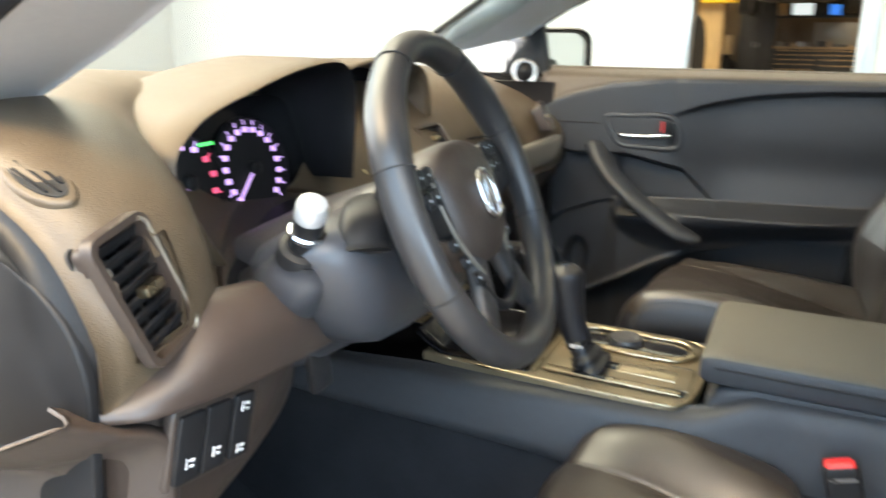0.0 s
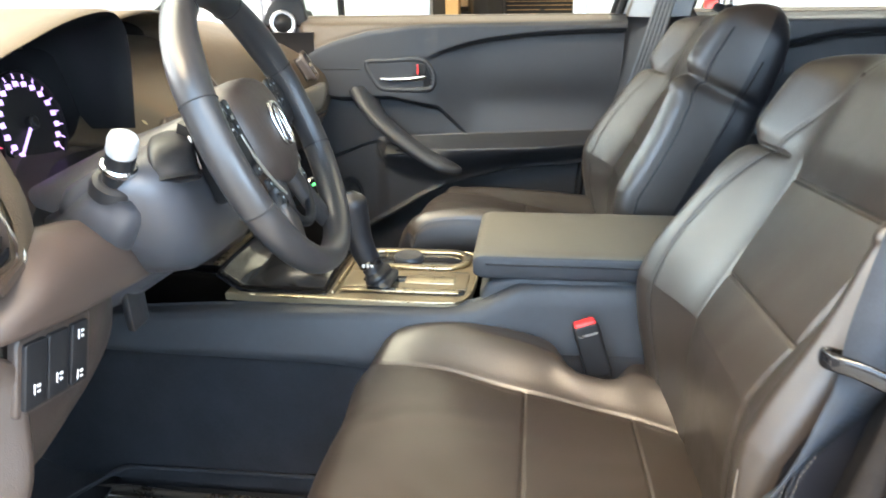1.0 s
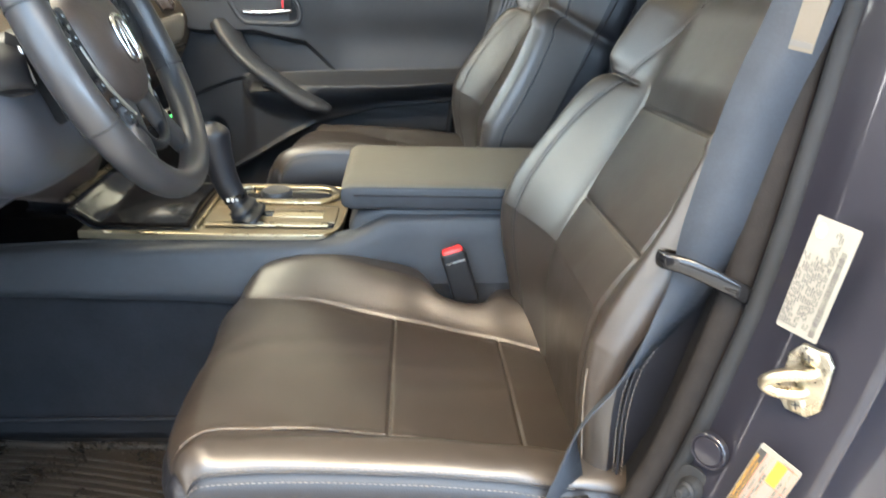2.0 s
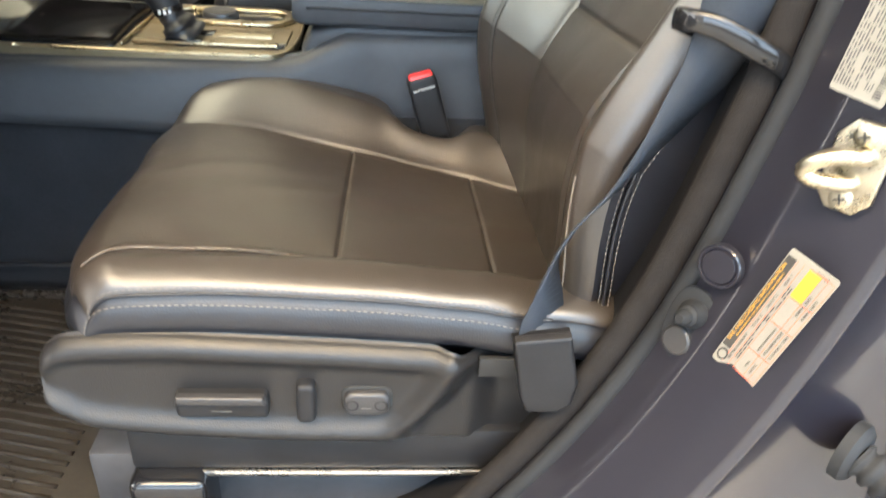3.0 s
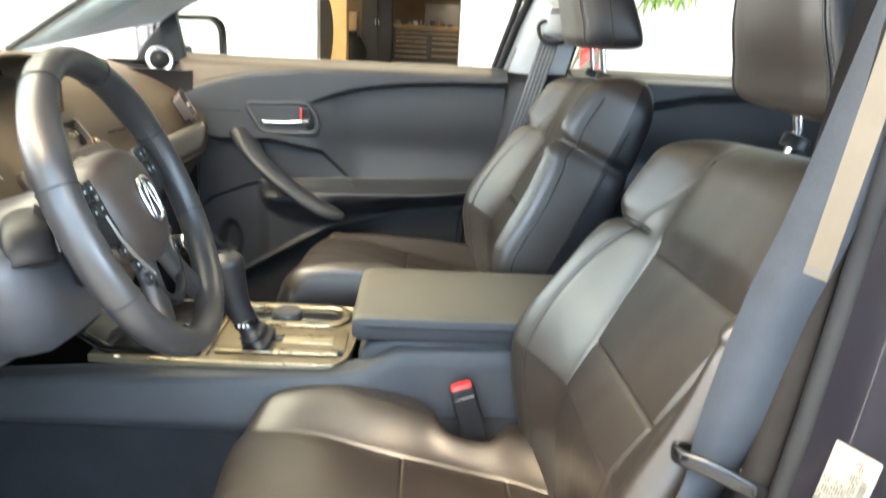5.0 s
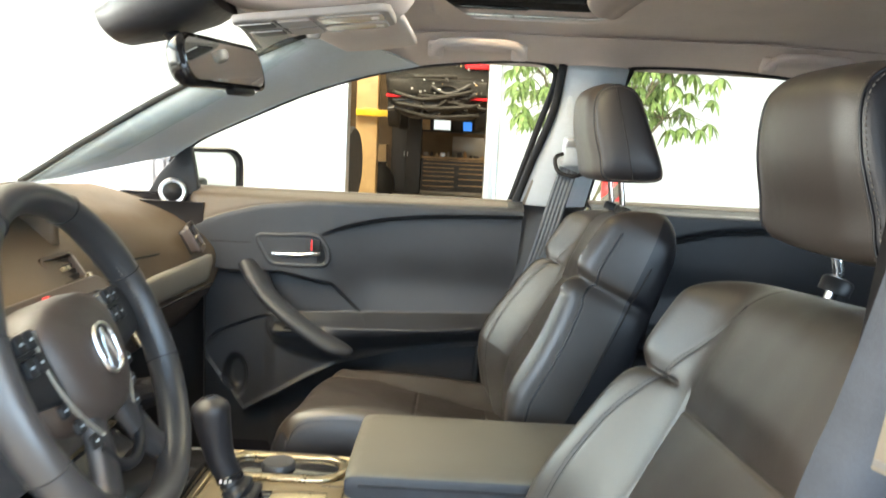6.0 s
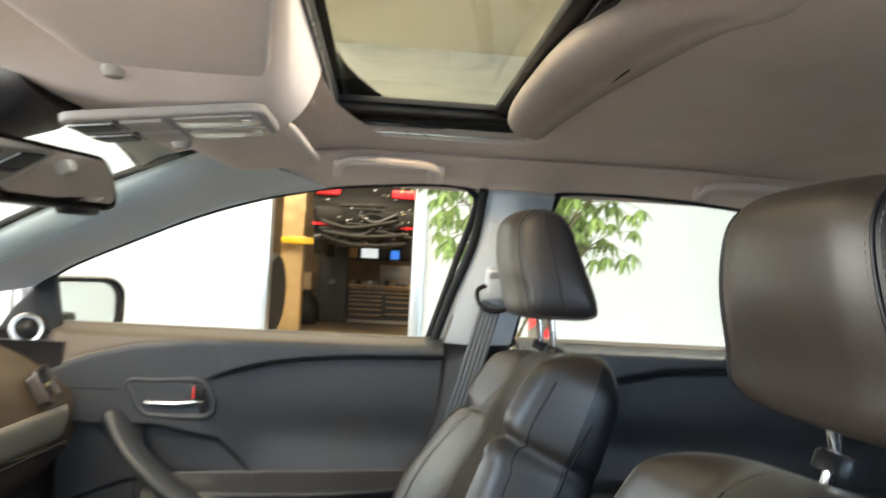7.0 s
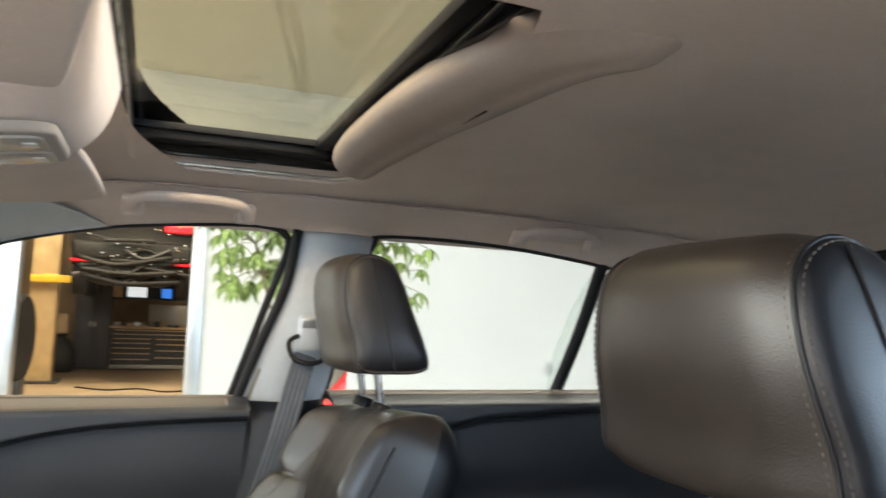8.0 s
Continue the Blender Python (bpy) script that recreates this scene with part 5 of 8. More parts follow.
    lip = cr([(-0.23, 0.668), (-0.20, 0.648), (-0.173, 0.636), (-0.061, 0.625), (0.05, 0.622), (0.12, 0.620), (0.27, 0.618)], 90)
    gx, gt = np.meshgrid(np.linspace(0, 1, 150), np.linspace(0, 1, 70), indexing="ij")
    X = -0.222 + 0.492 * gx
    top = curve(X, [(-0.222, 0.690), (-0.212, 0.706), (-0.19, 0.716), (-0.12, 0.7195), (-0.054, 0.717), (0.034, 0.713), (0.12, 0.707), (0.14, 0.700), (0.27, 0.682)])
    bot = curve(X, [(-0.222, 0.668), (-0.216, 0.640), (-0.20, 0.620), (-0.18, 0.611), (-0.06, 0.605), (0.08, 0.592), (0.27, 0.586)])
    Zb = bot + (top - bot) * gt
    low_lip = np.interp(X, lip[:90, 0], lip[:90, 1])
    rear_lip = np.interp(Zb, [0.60, 0.625, 0.640, 0.668, 0.694, 0.72], [0.060, 0.072, 0.086, 0.104, 0.116, 0.122])
    d1, d2 = Zb - low_lip, (rear_lip - X) * 0.85
    deep = -np.log(np.exp(-d1 / 0.006) + np.exp(-d2 / 0.006)) * 0.006 + 0.004
    offs = 0.004 + 0.011 * np.exp(-(deep / np.where(deep > 0, 0.010, 0.016)) ** 2) - 0.012 * smooth01(-deep, 0.004, 0.03)
    offs = offs - 0.012 * smooth01(X, 0.14, 0.17)
    rim_d = np.minimum(np.minimum((top - Zb), (Zb - bot) * 1.3), (X + 0.222) * 0.8)
    offs = offs - 0.95 * ease_drop(rim_d, 0.012) + 0.006 * np.exp(-((top - Zb - 0.014) / 0.010) ** 2) * (1 - smooth01(X, 0.09, 0.14))
    G = np.stack([X + bx, y0 + out * offs, Zb + bz], 2)
    base_panel = surface("base_panel", G if out < 0 else G[:, ::-1], M_SEATBASE, seat, "black grained plastic seat base cover", thick=0.006)
    mo = basis((bx, y0 + out * 0.004, bz), (fx, 0, 0), (0, 0, 1))
    box("base_slot", mo @ pose(fx * 0.172, 0.684, -0.010), (0.050, 0.020, 0.006), M_SEAMDARK, base_panel, "dark slot behind the switches", 0.001)
    plate("slide_switch", mo @ pose(fx * -0.073, 0.652, -0.003), rounded_rect(0.078, 0.026, 0.005), 0.013, M_BLACK, seat, "long black seat slide switch", 0.004, 3)
    plate("switch_ridge", mo @ pose(fx * -0.073, 0.6615, 0.008), [(-0.038, -0.004), (0.038, -0.004), (0.036, 0.005), (-0.036, 0.005)], 0.007, M_PLASTIC, seat, "", 0.003, 3)
    plate("recline_switch", mo @ pose(fx * -0.002, 0.656, -0.003), rounded_rect(0.0165, 0.043, 0.006), 0.015, M_BLACK, seat, "upright black recline switch", 0.005, 3)
    plate("switch_bezel", mo @ pose(fx * 0.05, 0.654, -0.003), rounded_rect(0.045, 0.031, 0.010), 0.005, M_SEAMDARK, seat, "", 0.002)
    plate("lumbar_switch", mo @ pose(fx * 0.05, 0.654, 0.0), rounded_rect(0.040, 0.025, 0.009), 0.009, M_PLASTIC, seat, "rocking black lumbar switch", 0.004, 3)
    for sgn in (-1, 1):
        lathe("thumb_dish", mo @ pose(fx * 0.05 + sgn * 0.0125, 0.654, 0.0086), [(0.0062, 0.0), (0.0058, 0.0006), (0.003, 0.0002), (0.0008, 0.0)], M_BLACK, seat, "", 18)
    for dx, w in ((-0.079, 0.006), (-0.070, 0.010), (0.048, 0.006), (0.052, 0.003)):
        box("switch_mark", mo @ pose(fx * dx, 0.648 if dx < 0 else 0.651, 0.0102 if dx < 0 else 0.0092), (w, 0.0010, 0.0006), M_PRINT, seat, "", 0)
    # under-frame and rails
    box("under_frame", (bx + 0.04, by, bz + 0.575), (0.42, 0.505, 0.052), M_BLACK, seat, "black seat frame", 0.006)
    # Satin strip stands for the lit line along the frame's lower edge.
    box("frame_edge_light", (bx + 0.06, by + out * 0.252, bz + 0.546), (0.36, 0.006, 0.007), M_SATIN, seat, "pale strip for the light along the lower edge of the seat frame", 0.002)
    for sg in (-1, 1):
        box("rail", (bx + 0.06, by + sg * 0.19, 0.475), (0.58, 0.05, 0.11), M_SHOPDARK, seat, "dark steel seat rail", 0.008)
        box("rail_cover", (bx - 0.135, by + sg * 0.245, 0.478), (0.072, 0.055, 0.145), M_GLOSSBLACK, seat, "glossy black rail end cover", 0.010, 3)
    return seat


front_seat("driver_seat", (0.0, 0.828, 0.0), -1, "dark brown leather driver's seat with power switches on its base", nod=0.085)
front_seat("passenger_seat", (-0.015, 1.615, 0.02), 1, "dark brown leather front passenger seat beside the console", 0.015, fine=0.55, plump=0.032, back_x=0.165)

# ---- centre console ----
console = thing("center_console", (-0.1, 1.2, 0.70), "black centre console with champagne trim, gear lever and padded armrest", "console")
TOPZ = 0.787
# side skins: from the dash back to the armrest box
xs = np.linspace(-0.72, 0.40, 80)
for sg, y in ((-1, 1.0), (1, 1.0)):
    top = np.interp(xs, [-0.72, -0.5, -0.10, -0.06, 0.0, 0.4], [0.765, 0.775, 0.782, 0.79, 0.822, 0.832])
    edge_y = np.interp(xs, [-0.72, -0.5, -0.3, -0.05, 0.05, 0.4], [0.165, 0.150, 0.140, 0.128, 0.112, 0.108])
    low = np.interp(xs, [-0.72, -0.6, -0.3, 0.0, 0.4], [0.715, 0.705, 0.692, 0.66, 0.64])
    P = []
    for dy, f in ((-0.03, 1.0), (-0.012, 1.0), (0.0, 0.985), (0.008, 0.93), (0.012, 0.8), (0.017, 0.6), (0.021, 0.4), (0.024, 0.2), (0.025, 0.0), (0.012, -0.05)):
        P.append(np.stack([xs, CL + sg * (edge_y + dy), low + (top - low) * f], 1))
    surface("side_skin", np.array(P), M_CONSOLE, console, "black soft side skin of the console", thick=0.004)
# top plate with rounded rear end
outline = cr([(-0.49, 1.105), (-0.40, 1.098), (-0.25, 1.094), (-0.13, 1.094), (-0.095, 1.10), (-0.078, 1.13), (-0.072, 1.21), (-0.078, 1.30), (-0.095, 1.33), (-0.13, 1.336), (-0.30, 1.338), (-0.49, 1.335)], 70)
mz = Matrix.Translation((0, 0, TOPZ - 0.012))
plate("top_plate", mz, outline, 0.014, M_CHAMPAGNE, console, "champagne satin console top plate", 0.004, 3)
rim = np.c_[outline[3:60], np.full(57, TOPZ + 0.0015)]
tube("plate_edging", rim, 0.0022, M_BRASSY, console, "thin champagne edging", 8)
# sliding lid in front
lx, ly = np.linspace(-0.50, -0.315, 24), np.linspace(1.108, 1.325, 20)
P = np.array([[(x, y, TOPZ + 0.010 + 0.006 * math.sin(np.pi * (y - 1.108) / 0.217) + 0.035 * smooth01(-x, 0.45, 0.52)) for y in ly] for x in lx])
surface("sliding_lid", P, M_GLOSSBLACK, console, "gloss black sliding storage lid", thick=0.01)
for x, w in ((-0.305, 0.004), (-0.50, 0.012)):
    box("lid_strip", (x, 1.216, TOPZ + (0.006 if x > -0.4 else 0.05)), (w, 0.215, 0.006), M_BRASSY, console, "", 0.002)
# cup holder: a long ring round a deep recess
cup = rounded_rect(0.20, 0.082, 0.04, 8) + (-0.195, 1.282)
n = len(cup)
rim = np.c_[cup, np.full(n, TOPZ + 0.005)]
sweep("cup_ring", rim, np.array([(-0.008, -0.003), (-0.008, 0.002), (-0.005, 0.004), (0.005, 0.004), (0.008, 0.002), (0.008, -0.003)]), M_BRASSY, console, "bright satin cup holder ring", ring=True)
c = np.array([-0.195, 1.282])
rows = [np.c_[c + (cup - c) * k, np.full(n, TOPZ + dz)] for k, dz in ((0.93, 0.0045), (0.92, 0.003), (0.90, 0.0026))]
plate("cup_recess", Matrix.Translation((0, 0, TOPZ + 0.002)), c + (cup - c) * 0.9, 0.0015, M_GLOSSBLACK, console, "dark cup holder well", 0.0005)
lathe("cup_divider", Matrix.Translation((-0.205, 1.282, TOPZ + 0.0)), [(0.028, 0.0), (0.028, 0.010), (0.025, 0.014), (0.004, 0.013)], M_SHOPDARK, console, "", 28)
# gear gate
box("gate_plate", (-0.19, 1.180, TOPZ + 0.003), (0.21, 0.075, 0.006), M_CHAMPAGNE, console, "", 0.002)
box("gate_slot", (-0.205, 1.178, TOPZ + 0.0065), (0.12, 0.022, 0.003), M_GLOSSBLACK, console, "", 0.001)
box("gate_strip", (-0.195, 1.128, TOPZ + 0.0065), (0.20, 0.014, 0.004), M_BRASSY, console, "champagne strip beside the gear gate", 0.0015)
box("gate_strip", (-0.150, 1.178, TOPZ + 0.0065), (0.085, 0.034, 0.0035), M_BRASSY, console, "champagne gear indicator plate", 0.0015)
box("gate_window", (-0.225, 1.128, TOPZ + 0.009), (0.05, 0.010, 0.002), M_GLOSSBLACK, console, "", 0.0005)
for y in (1.135, 1.215):
    plate("heater_button", Matrix.Translation((-0.105, y, TOPZ + 0.001)), rounded_rect(0.036, 0.016, 0.004), 0.004, M_BLACK, console, "black seat heater button", 0.0015)
    for k in (-1, 0, 1):
        box("button_mark", (-0.105 + k * 0.007, y, TOPZ + 0.0053), (0.003, 0.004, 0.0006), M_WHITEINK, console, "", 0)
# gear lever with a leather boot
lever = np.array([(-0.228, 1.165, TOPZ + 0.002), (-0.250, 1.163, 0.826), (-0.263, 1.160, 0.857), (-0.273, 1.157, 0.905), (-0.280, 1.155, 0.955)])
boot = cr(lever[:2], 16)
sweep("lever_boot", boot, circle(0.040, 24, 0.027, 2.6), M_LEATHER_SIDE, console, "creased black leather boot", up=(1, 0, 0), scale=np.linspace(1, 0.52, 16) * (1 + 0.09 * np.sin(np.linspace(0, 15, 16))))
lathe("lever_collar", basis((-0.2505, 1.163, 0.827), (0.9, 0, 0.35), (0, 1, 0)), [(0.0185, -0.005), (0.0205, -0.003), (0.0205, 0.005), (0.0185, 0.007)], M_GLOSSBLACK, console, "gloss black collar of the gear lever", 24)
for k in (-1, 0, 1):
    box("collar_mark", (-0.2505 + 0.007 * k, 1.1425, 0.829), (0.004, 0.0012, 0.006), M_CAP, console, "", 0)
sweep("lever_knob", cr(lever[1:], 30), circle(0.019, 20, 0.022), M_LEATHER_SIDE, console, "black leather gear knob", up=(1, 0, 0), scale=np.r_[np.linspace(0.9, 1.0, 10), np.linspace(1.0, 1.3, 15), [1.28, 1.2, 1.0, 0.7, 0.3]])
# armrest box and lid
bx = np.array([(-0.06, 0.80), (-0.045, 0.822), (0.0, 0.835), (0.38, 0.835), (0.38, 0.60), (-0.06, 0.60)])
plate("armrest_box", basis((0, 1.108, 0), (1, 0, 0), (0, 0, 1)) @ pose(0, 0, -0.216), bx, 0.216, M_CONSOLE, console, "black armrest box", 0.012, 3)
lid = []
lx = np.r_[-0.070 + 0.02 * (1 - np.cos(np.linspace(0, np.pi / 2, 8))), np.linspace(-0.04, 0.30, 24)]
for i, x in enumerate(lx):
    e = min(1.0, math.sqrt(max(0, 1 - (1 - min(1, (x + 0.0705) / 0.022)) ** 2)))
    prof = circle(0.118, 44, 0.0235, 7)
    lid.append(np.stack([np.full(44, x), 1.216 + prof[:, 0] * (0.97 + 0.03 * e), 0.851 + prof[:, 1] * (0.55 + 0.45 * e) + 0.004 * (1 - (prof[:, 0] / 0.118) ** 2)], 1))
lid = np.array(lid)
pad = [j for j in range(1, 22) if prof[j, 1] > 0.0135]
lid_ob = surface("armrest_lid", lid, M_CONSOLE, console, "padded armrest lid with black sides", cv=True, cap_u=True)
surface("armrest_pad", lid[1:, pad[0]:pad[-1] + 1] + np.array([0, 0, 0.0022]), M_ARMREST, lid_ob, "olive-brown padded top of the armrest")
seam = np.stack([np.linspace(-0.05, 0.30, 30), np.full(30, 1.216 - 0.1185), np.full(30, 0.856)], 1)
tube("lid_seam", seam, 0.0016, M_SEAMDARK, lid_ob, "", 6)
box("lid_latch", (-0.066, 1.216, 0.836), (0.012, 0.05, 0.016), M_BLACK, console, "", 0.004)

# ---- seat belts ----
def webbing(name, path, width, wide, parent, label="", mat=None):
    """Woven strap: wide is the direction across it."""
    w = np.asarray(wide, float)
    across = np.linspace(-0.5, 0.5, 41)
    prof = np.vstack([np.stack([across, 0.0009 + 0.0007 * np.cos(across * 2 * np.pi * 5)], 1), [(0.5, -0.0007), (-0.5, -0.0007)]])
    path = np.asarray(path, float)
    if w.ndim == 1:
        w = np.tile(w, (len(path), 1))
    t = np.gradient(path, axis=0)
    t /= np.linalg.norm(t, axis=1, keepdims=True)
    w = w - t * (w * t).sum(1, keepdims=True)
    w /= np.linalg.norm(w, axis=1, keepdims=True)
    nn = np.cross(t, w)
    P = path[:, None] + w[:, None] * prof[None, :, :1] * width + nn[:, None] * prof[None, :, 1:]
    return surface(name, P, mat or M_BELT, parent, label, cv=True, cap_u=True)


belt = thing("driver_seat_belt", (0.22, 0.56, 0.70), "blue-black driver's seat belt hanging beside the backrest", "seat belt", "seat belts")
BELT = np.array([(0.197, 0.574, 0.715, 0.040, 0.020, 0.008), (0.196, 0.572, 0.742, 0.038, 0.024, 0.008), (0.195, 0.568, 0.784, 0.022, 0.040, 0.0), (0.204, 0.566, 0.816, 0.020, 0.041, -0.010),
                 (0.215, 0.566, 0.836, 0.023, 0.040, -0.008), (0.237, 0.568, 0.864, 0.025, 0.038, -0.009), (0.256, 0.569, 0.898, 0.031, 0.034, -0.012), (0.274, 0.570, 0.934, 0.037, 0.022, -0.018),
                 (0.286, 0.566, 0.968, 0.046, 0.010, -0.012), (0.292, 0.560, 1.03, 0.046, -0.012, -0.008), (0.308, 0.555, 1.13, 0.044, -0.018, -0.008), (0.330, 0.552, 1.215, 0.042, -0.020, -0.010), (0.37, 0.546, 1.42, 0.042, -0.020, -0.010)])
bp = cr(BELT, 110)
webbing("webbing", bp[:, :3], 0.047, bp[:, 3:], belt, "woven blue-black strap")
plate("anchor_cover", basis((0.199, 0.558, 0.700), (1.0, -0.05, 0.02), (-0.02, 0.15, 1)) @ pose(0, 0, -0.004), [(-0.028, 0.026), (0.020, 0.034), (0.030, -0.012), (0.026, -0.034), (0.014, -0.042), (-0.012, -0.042), (-0.018, -0.030)], 0.018, M_BLACK, belt, "black anchor cover", 0.004, 3)
box("anchor_mouth", basis((0.195, 0.553, 0.731), (1.0, -0.05, 0.16), (-0.16, 0.15, 1)), (0.046, 0.003, 0.012), M_PLASTIC, belt, "", 0.001)
ring = cr_closed([(0.254, 0.560, 0.992), (0.275, 0.546, 0.990), (0.316, 0.541, 0.972), (0.326, 0.553, 0.964), (0.300, 0.580, 0.974), (0.262, 0.580, 0.986)], 40)
sweep("belt_guide", ring, circle(0.0036, 12, 0.0078, 2.6), M_GLOSSBLACK, belt, "gloss black belt guide loop", ring=True)
buckle = thing("seat_belt_buckle", (0.10, 1.05, 0.68), "black seat belt buckle with a red release button", "seat belt buckle")
mbk = basis((0.118, 1.046, 0.742), (1.0, 0.10, 0.30), (-0.52, 0.06, 1))

plate("body", mbk @ pose(0, 0, -0.012), rounded_rect(0.040, 0.090, 0.008), 0.024, M_BLACK, buckle, "black plastic buckle body", 0.005, 3)
box("release_button", mbk @ pose(0, 0.040, 0.0), (0.033, 0.018, 0.020), M_RED, buckle, "red release button", 0.004, 3)
box("slot", mbk @ pose(0, 0.029, 0.0125), (0.030, 0.003, 0.001), M_SATIN, buckle, "", 0)
box("stalk", mbk @ pose(0.002, -0.06, 0.0), (0.030, 0.05, 0.012), M_BLACK, buckle, "", 0.004)
pbelt = thing("passenger_seat_belt", (0.33, 1.98, 1.1), "passenger seat belt on the centre pillar, in a lit copy of the webbing", "seat belt", "seat belts")
pb = cr([(0.338, 1.925, 1.288), (0.318, 1.915, 1.22), (0.290, 1.90, 1.12), (0.255, 1.90, 1.0), (0.215, 1.90, 0.86), (0.19, 1.90, 0.74)], 40)
webbing("webbing", pb, 0.047, (1, 0.2, 0.3), pbelt, "woven strap, lightened to offset its shade", M_BELTLIT)
box("height_slider", basis((0.345, 1.935, 1.33), (1, 0, 0), (-0.15, -0.35, 1)), (0.048, 0.075, 0.03), M_PILLAR, pbelt, "grey height adjuster", 0.010, 3)
box("slider_grip", basis((0.345, 1.918, 1.352), (1, 0, 0), (-0.15, -0.35, 1)), (0.040, 0.022, 0.016), M_ALU, pbelt, "", 0.005, 3)
ring = cr_closed([(0.305, 1.925, 1.315), (0.312, 1.915, 1.282), (0.345, 1.910, 1.272), (0.372, 1.915, 1.282), (0.378, 1.928, 1.312), (0.34, 1.93, 1.326)], 36)
sweep("belt_loop", ring, circle(0.005, 10), M_BLACK, pbelt, "black belt loop", up=(0, 1, 0), ring=True)
box("slider_track", basis((0.352, 1.948, 1.39), (1, 0, 0), (-0.12, -0.40, 1)), (0.06, 0.16, 0.012), M_PILLAR, pbelt, "", 0.006)

# ---- dashboard ----
dash = thing("dashboard", (-0.7, CL, 0.8), "brown dashboard with a hooded instrument cluster and air vents", "dashboard")
STATIONS = {
    0.446: [(-0.90, 1.170), (-0.72, 1.198), (-0.53, 1.186), (-0.435, 1.150), (-0.396, 1.09), (-0.396, 1.04), (-0.404, 1.010), (-0.408, 0.96), (-0.432, 0.87), (-0.52, 0.81)],
    0.468: [(-0.90, 1.185), (-0.70, 1.215), (-0.50, 1.205), (-0.415, 1.165), (-0.388, 1.10), (-0.392, 1.045), (-0.402, 1.015), (-0.405, 0.96), (-0.43, 0.87), (-0.52, 0.81)],
    0.56: [(-0.95, 1.195), (-0.72, 1.230), (-0.53, 1.222), (-0.44, 1.175), (-0.405, 1.11), (-0.405, 1.05), (-0.398, 1.02), (-0.405, 0.96), (-0.43, 0.87), (-0.52, 0.81)],
    0.68: [(-0.98, 1.20), (-0.76, 1.235), (-0.62, 1.225), (-0.585, 1.19), (-0.58, 1.12), (-0.50, 1.055), (-0.425, 1.005), (-0.425, 0.955), (-0.435, 0.925), (-0.50, 0.90)],
    0.85: [(-1.01, 1.205), (-0.80, 1.225), (-0.66, 1.21), (-0.63, 1.17), (-0.62, 1.10), (-0.57, 1.06), (-0.545, 1.02), (-0.545, 0.985), (-0.56, 0.955), (-0.62, 0.93)],
    1.02: [(-1.02, 1.205), (-0.82, 1.215), (-0.68, 1.195), (-0.635, 1.15), (-0.58, 1.09), (-0.54, 1.04), (-0.53, 0.98), (-0.545, 0.935), (-0.58, 0.90), (-0.64, 0.885)],
    1.216: [(-1.03, 1.205), (-0.84, 1.215), (-0.70, 1.195), (-0.64, 1.145), (-0.56, 1.085), (-0.50, 1.03), (-0.475, 0.95), (-0.48, 0.90), (-0.50, 0.85), (-0.53, 0.80)],
    1.42: [(-1.01, 1.205), (-0.83, 1.205), (-0.70, 1.18), (-0.64, 1.135), (-0.60, 1.085), (-0.585, 1.03), (-0.565, 0.98), (-0.57, 0.92), (-0.60, 0.86), (-0.68, 0.80)],
    1.65: [(-0.97, 1.20), (-0.82, 1.19), (-0.70, 1.165), (-0.64, 1.13), (-0.61, 1.08), (-0.60, 1.03), (-0.575, 0.985), (-0.58, 0.92), (-0.62, 0.86), (-0.70, 0.80)],
    1.86: [(-0.90, 1.19), (-0.80, 1.175), (-0.70, 1.150), (-0.63, 1.12), (-0.57, 1.075), (-0.545, 1.03), (-0.55, 0.985), (-0.57, 0.92), (-0.62, 0.86), (-0.70, 0.80)],
    1.985: [(-0.86, 1.185), (-0.79, 1.17), (-0.70, 1.145), (-0.63, 1.115), (-0.56, 1.07), (-0.53, 1.03), (-0.54, 0.985), (-0.57, 0.92), (-0.62, 0.86), (-0.70, 0.80)],
}
sy = list(STATIONS)
prof = np.array([cr(np.array(STATIONS[y]), 64) for y in sy])
allp = np.concatenate([np.repeat(np.array(sy)[:, None, None], 64, 1), prof], 2)
fineP = np.stack([cr(allp[:, k], 130) for k in range(64)], 1)          # stations by profile points
D = np.stack([fineP[:, :, 1], fineP[:, :, 0], fineP[:, :, 2]], 2)
# The lit tan reaches down past the driver's vent.
top_skin = surface("top_skin", D[:, :45], M_DASHTOP, dash, "tan-brown soft dashboard top with warm light in its colour", thick=0.006)
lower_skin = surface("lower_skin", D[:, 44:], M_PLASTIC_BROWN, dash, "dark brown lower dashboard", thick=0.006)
# end cap towards the open door
endc = np.array([np.r_[D[0], [[-0.62, 0.446, 0.80], [-0.90, 0.446, 0.90], [-0.93, 0.446, 1.10]]]])
n = endc.shape[1]
cap_rows = [endc[0], endc[0] + (0, -0.006, 0) + (np.array([-0.62, 0.455, 1.03]) - endc[0]) * 0.02, endc[0] + (0, -0.012, 0) + (np.array([-0.62, 0.455, 1.03]) - endc[0]) * 0.10]
surface("end_cap", np.array(cap_rows), M_BLACK, dash, "dark dashboard end cap", cv=True, cap_u=True)

side = cr([(-0.80, 1.150), (-0.62, 1.146), (-0.483, 1.138), (-0.435, 1.122), (-0.405, 1.095), (-0.392, 1.060), (-0.394, 1.02), (-0.402, 0.96), (-0.425, 0.87), (-0.52, 0.805), (-0.80, 0.80)], 60)
plate("end_panel", basis((0, 0.438, 0), (1, 0, 0), (0, 0, 1)) @ pose(0, 0, -0.004), side, 0.008, M_BLACK, dash, "black panel at the end of the dashboard", 0.003)

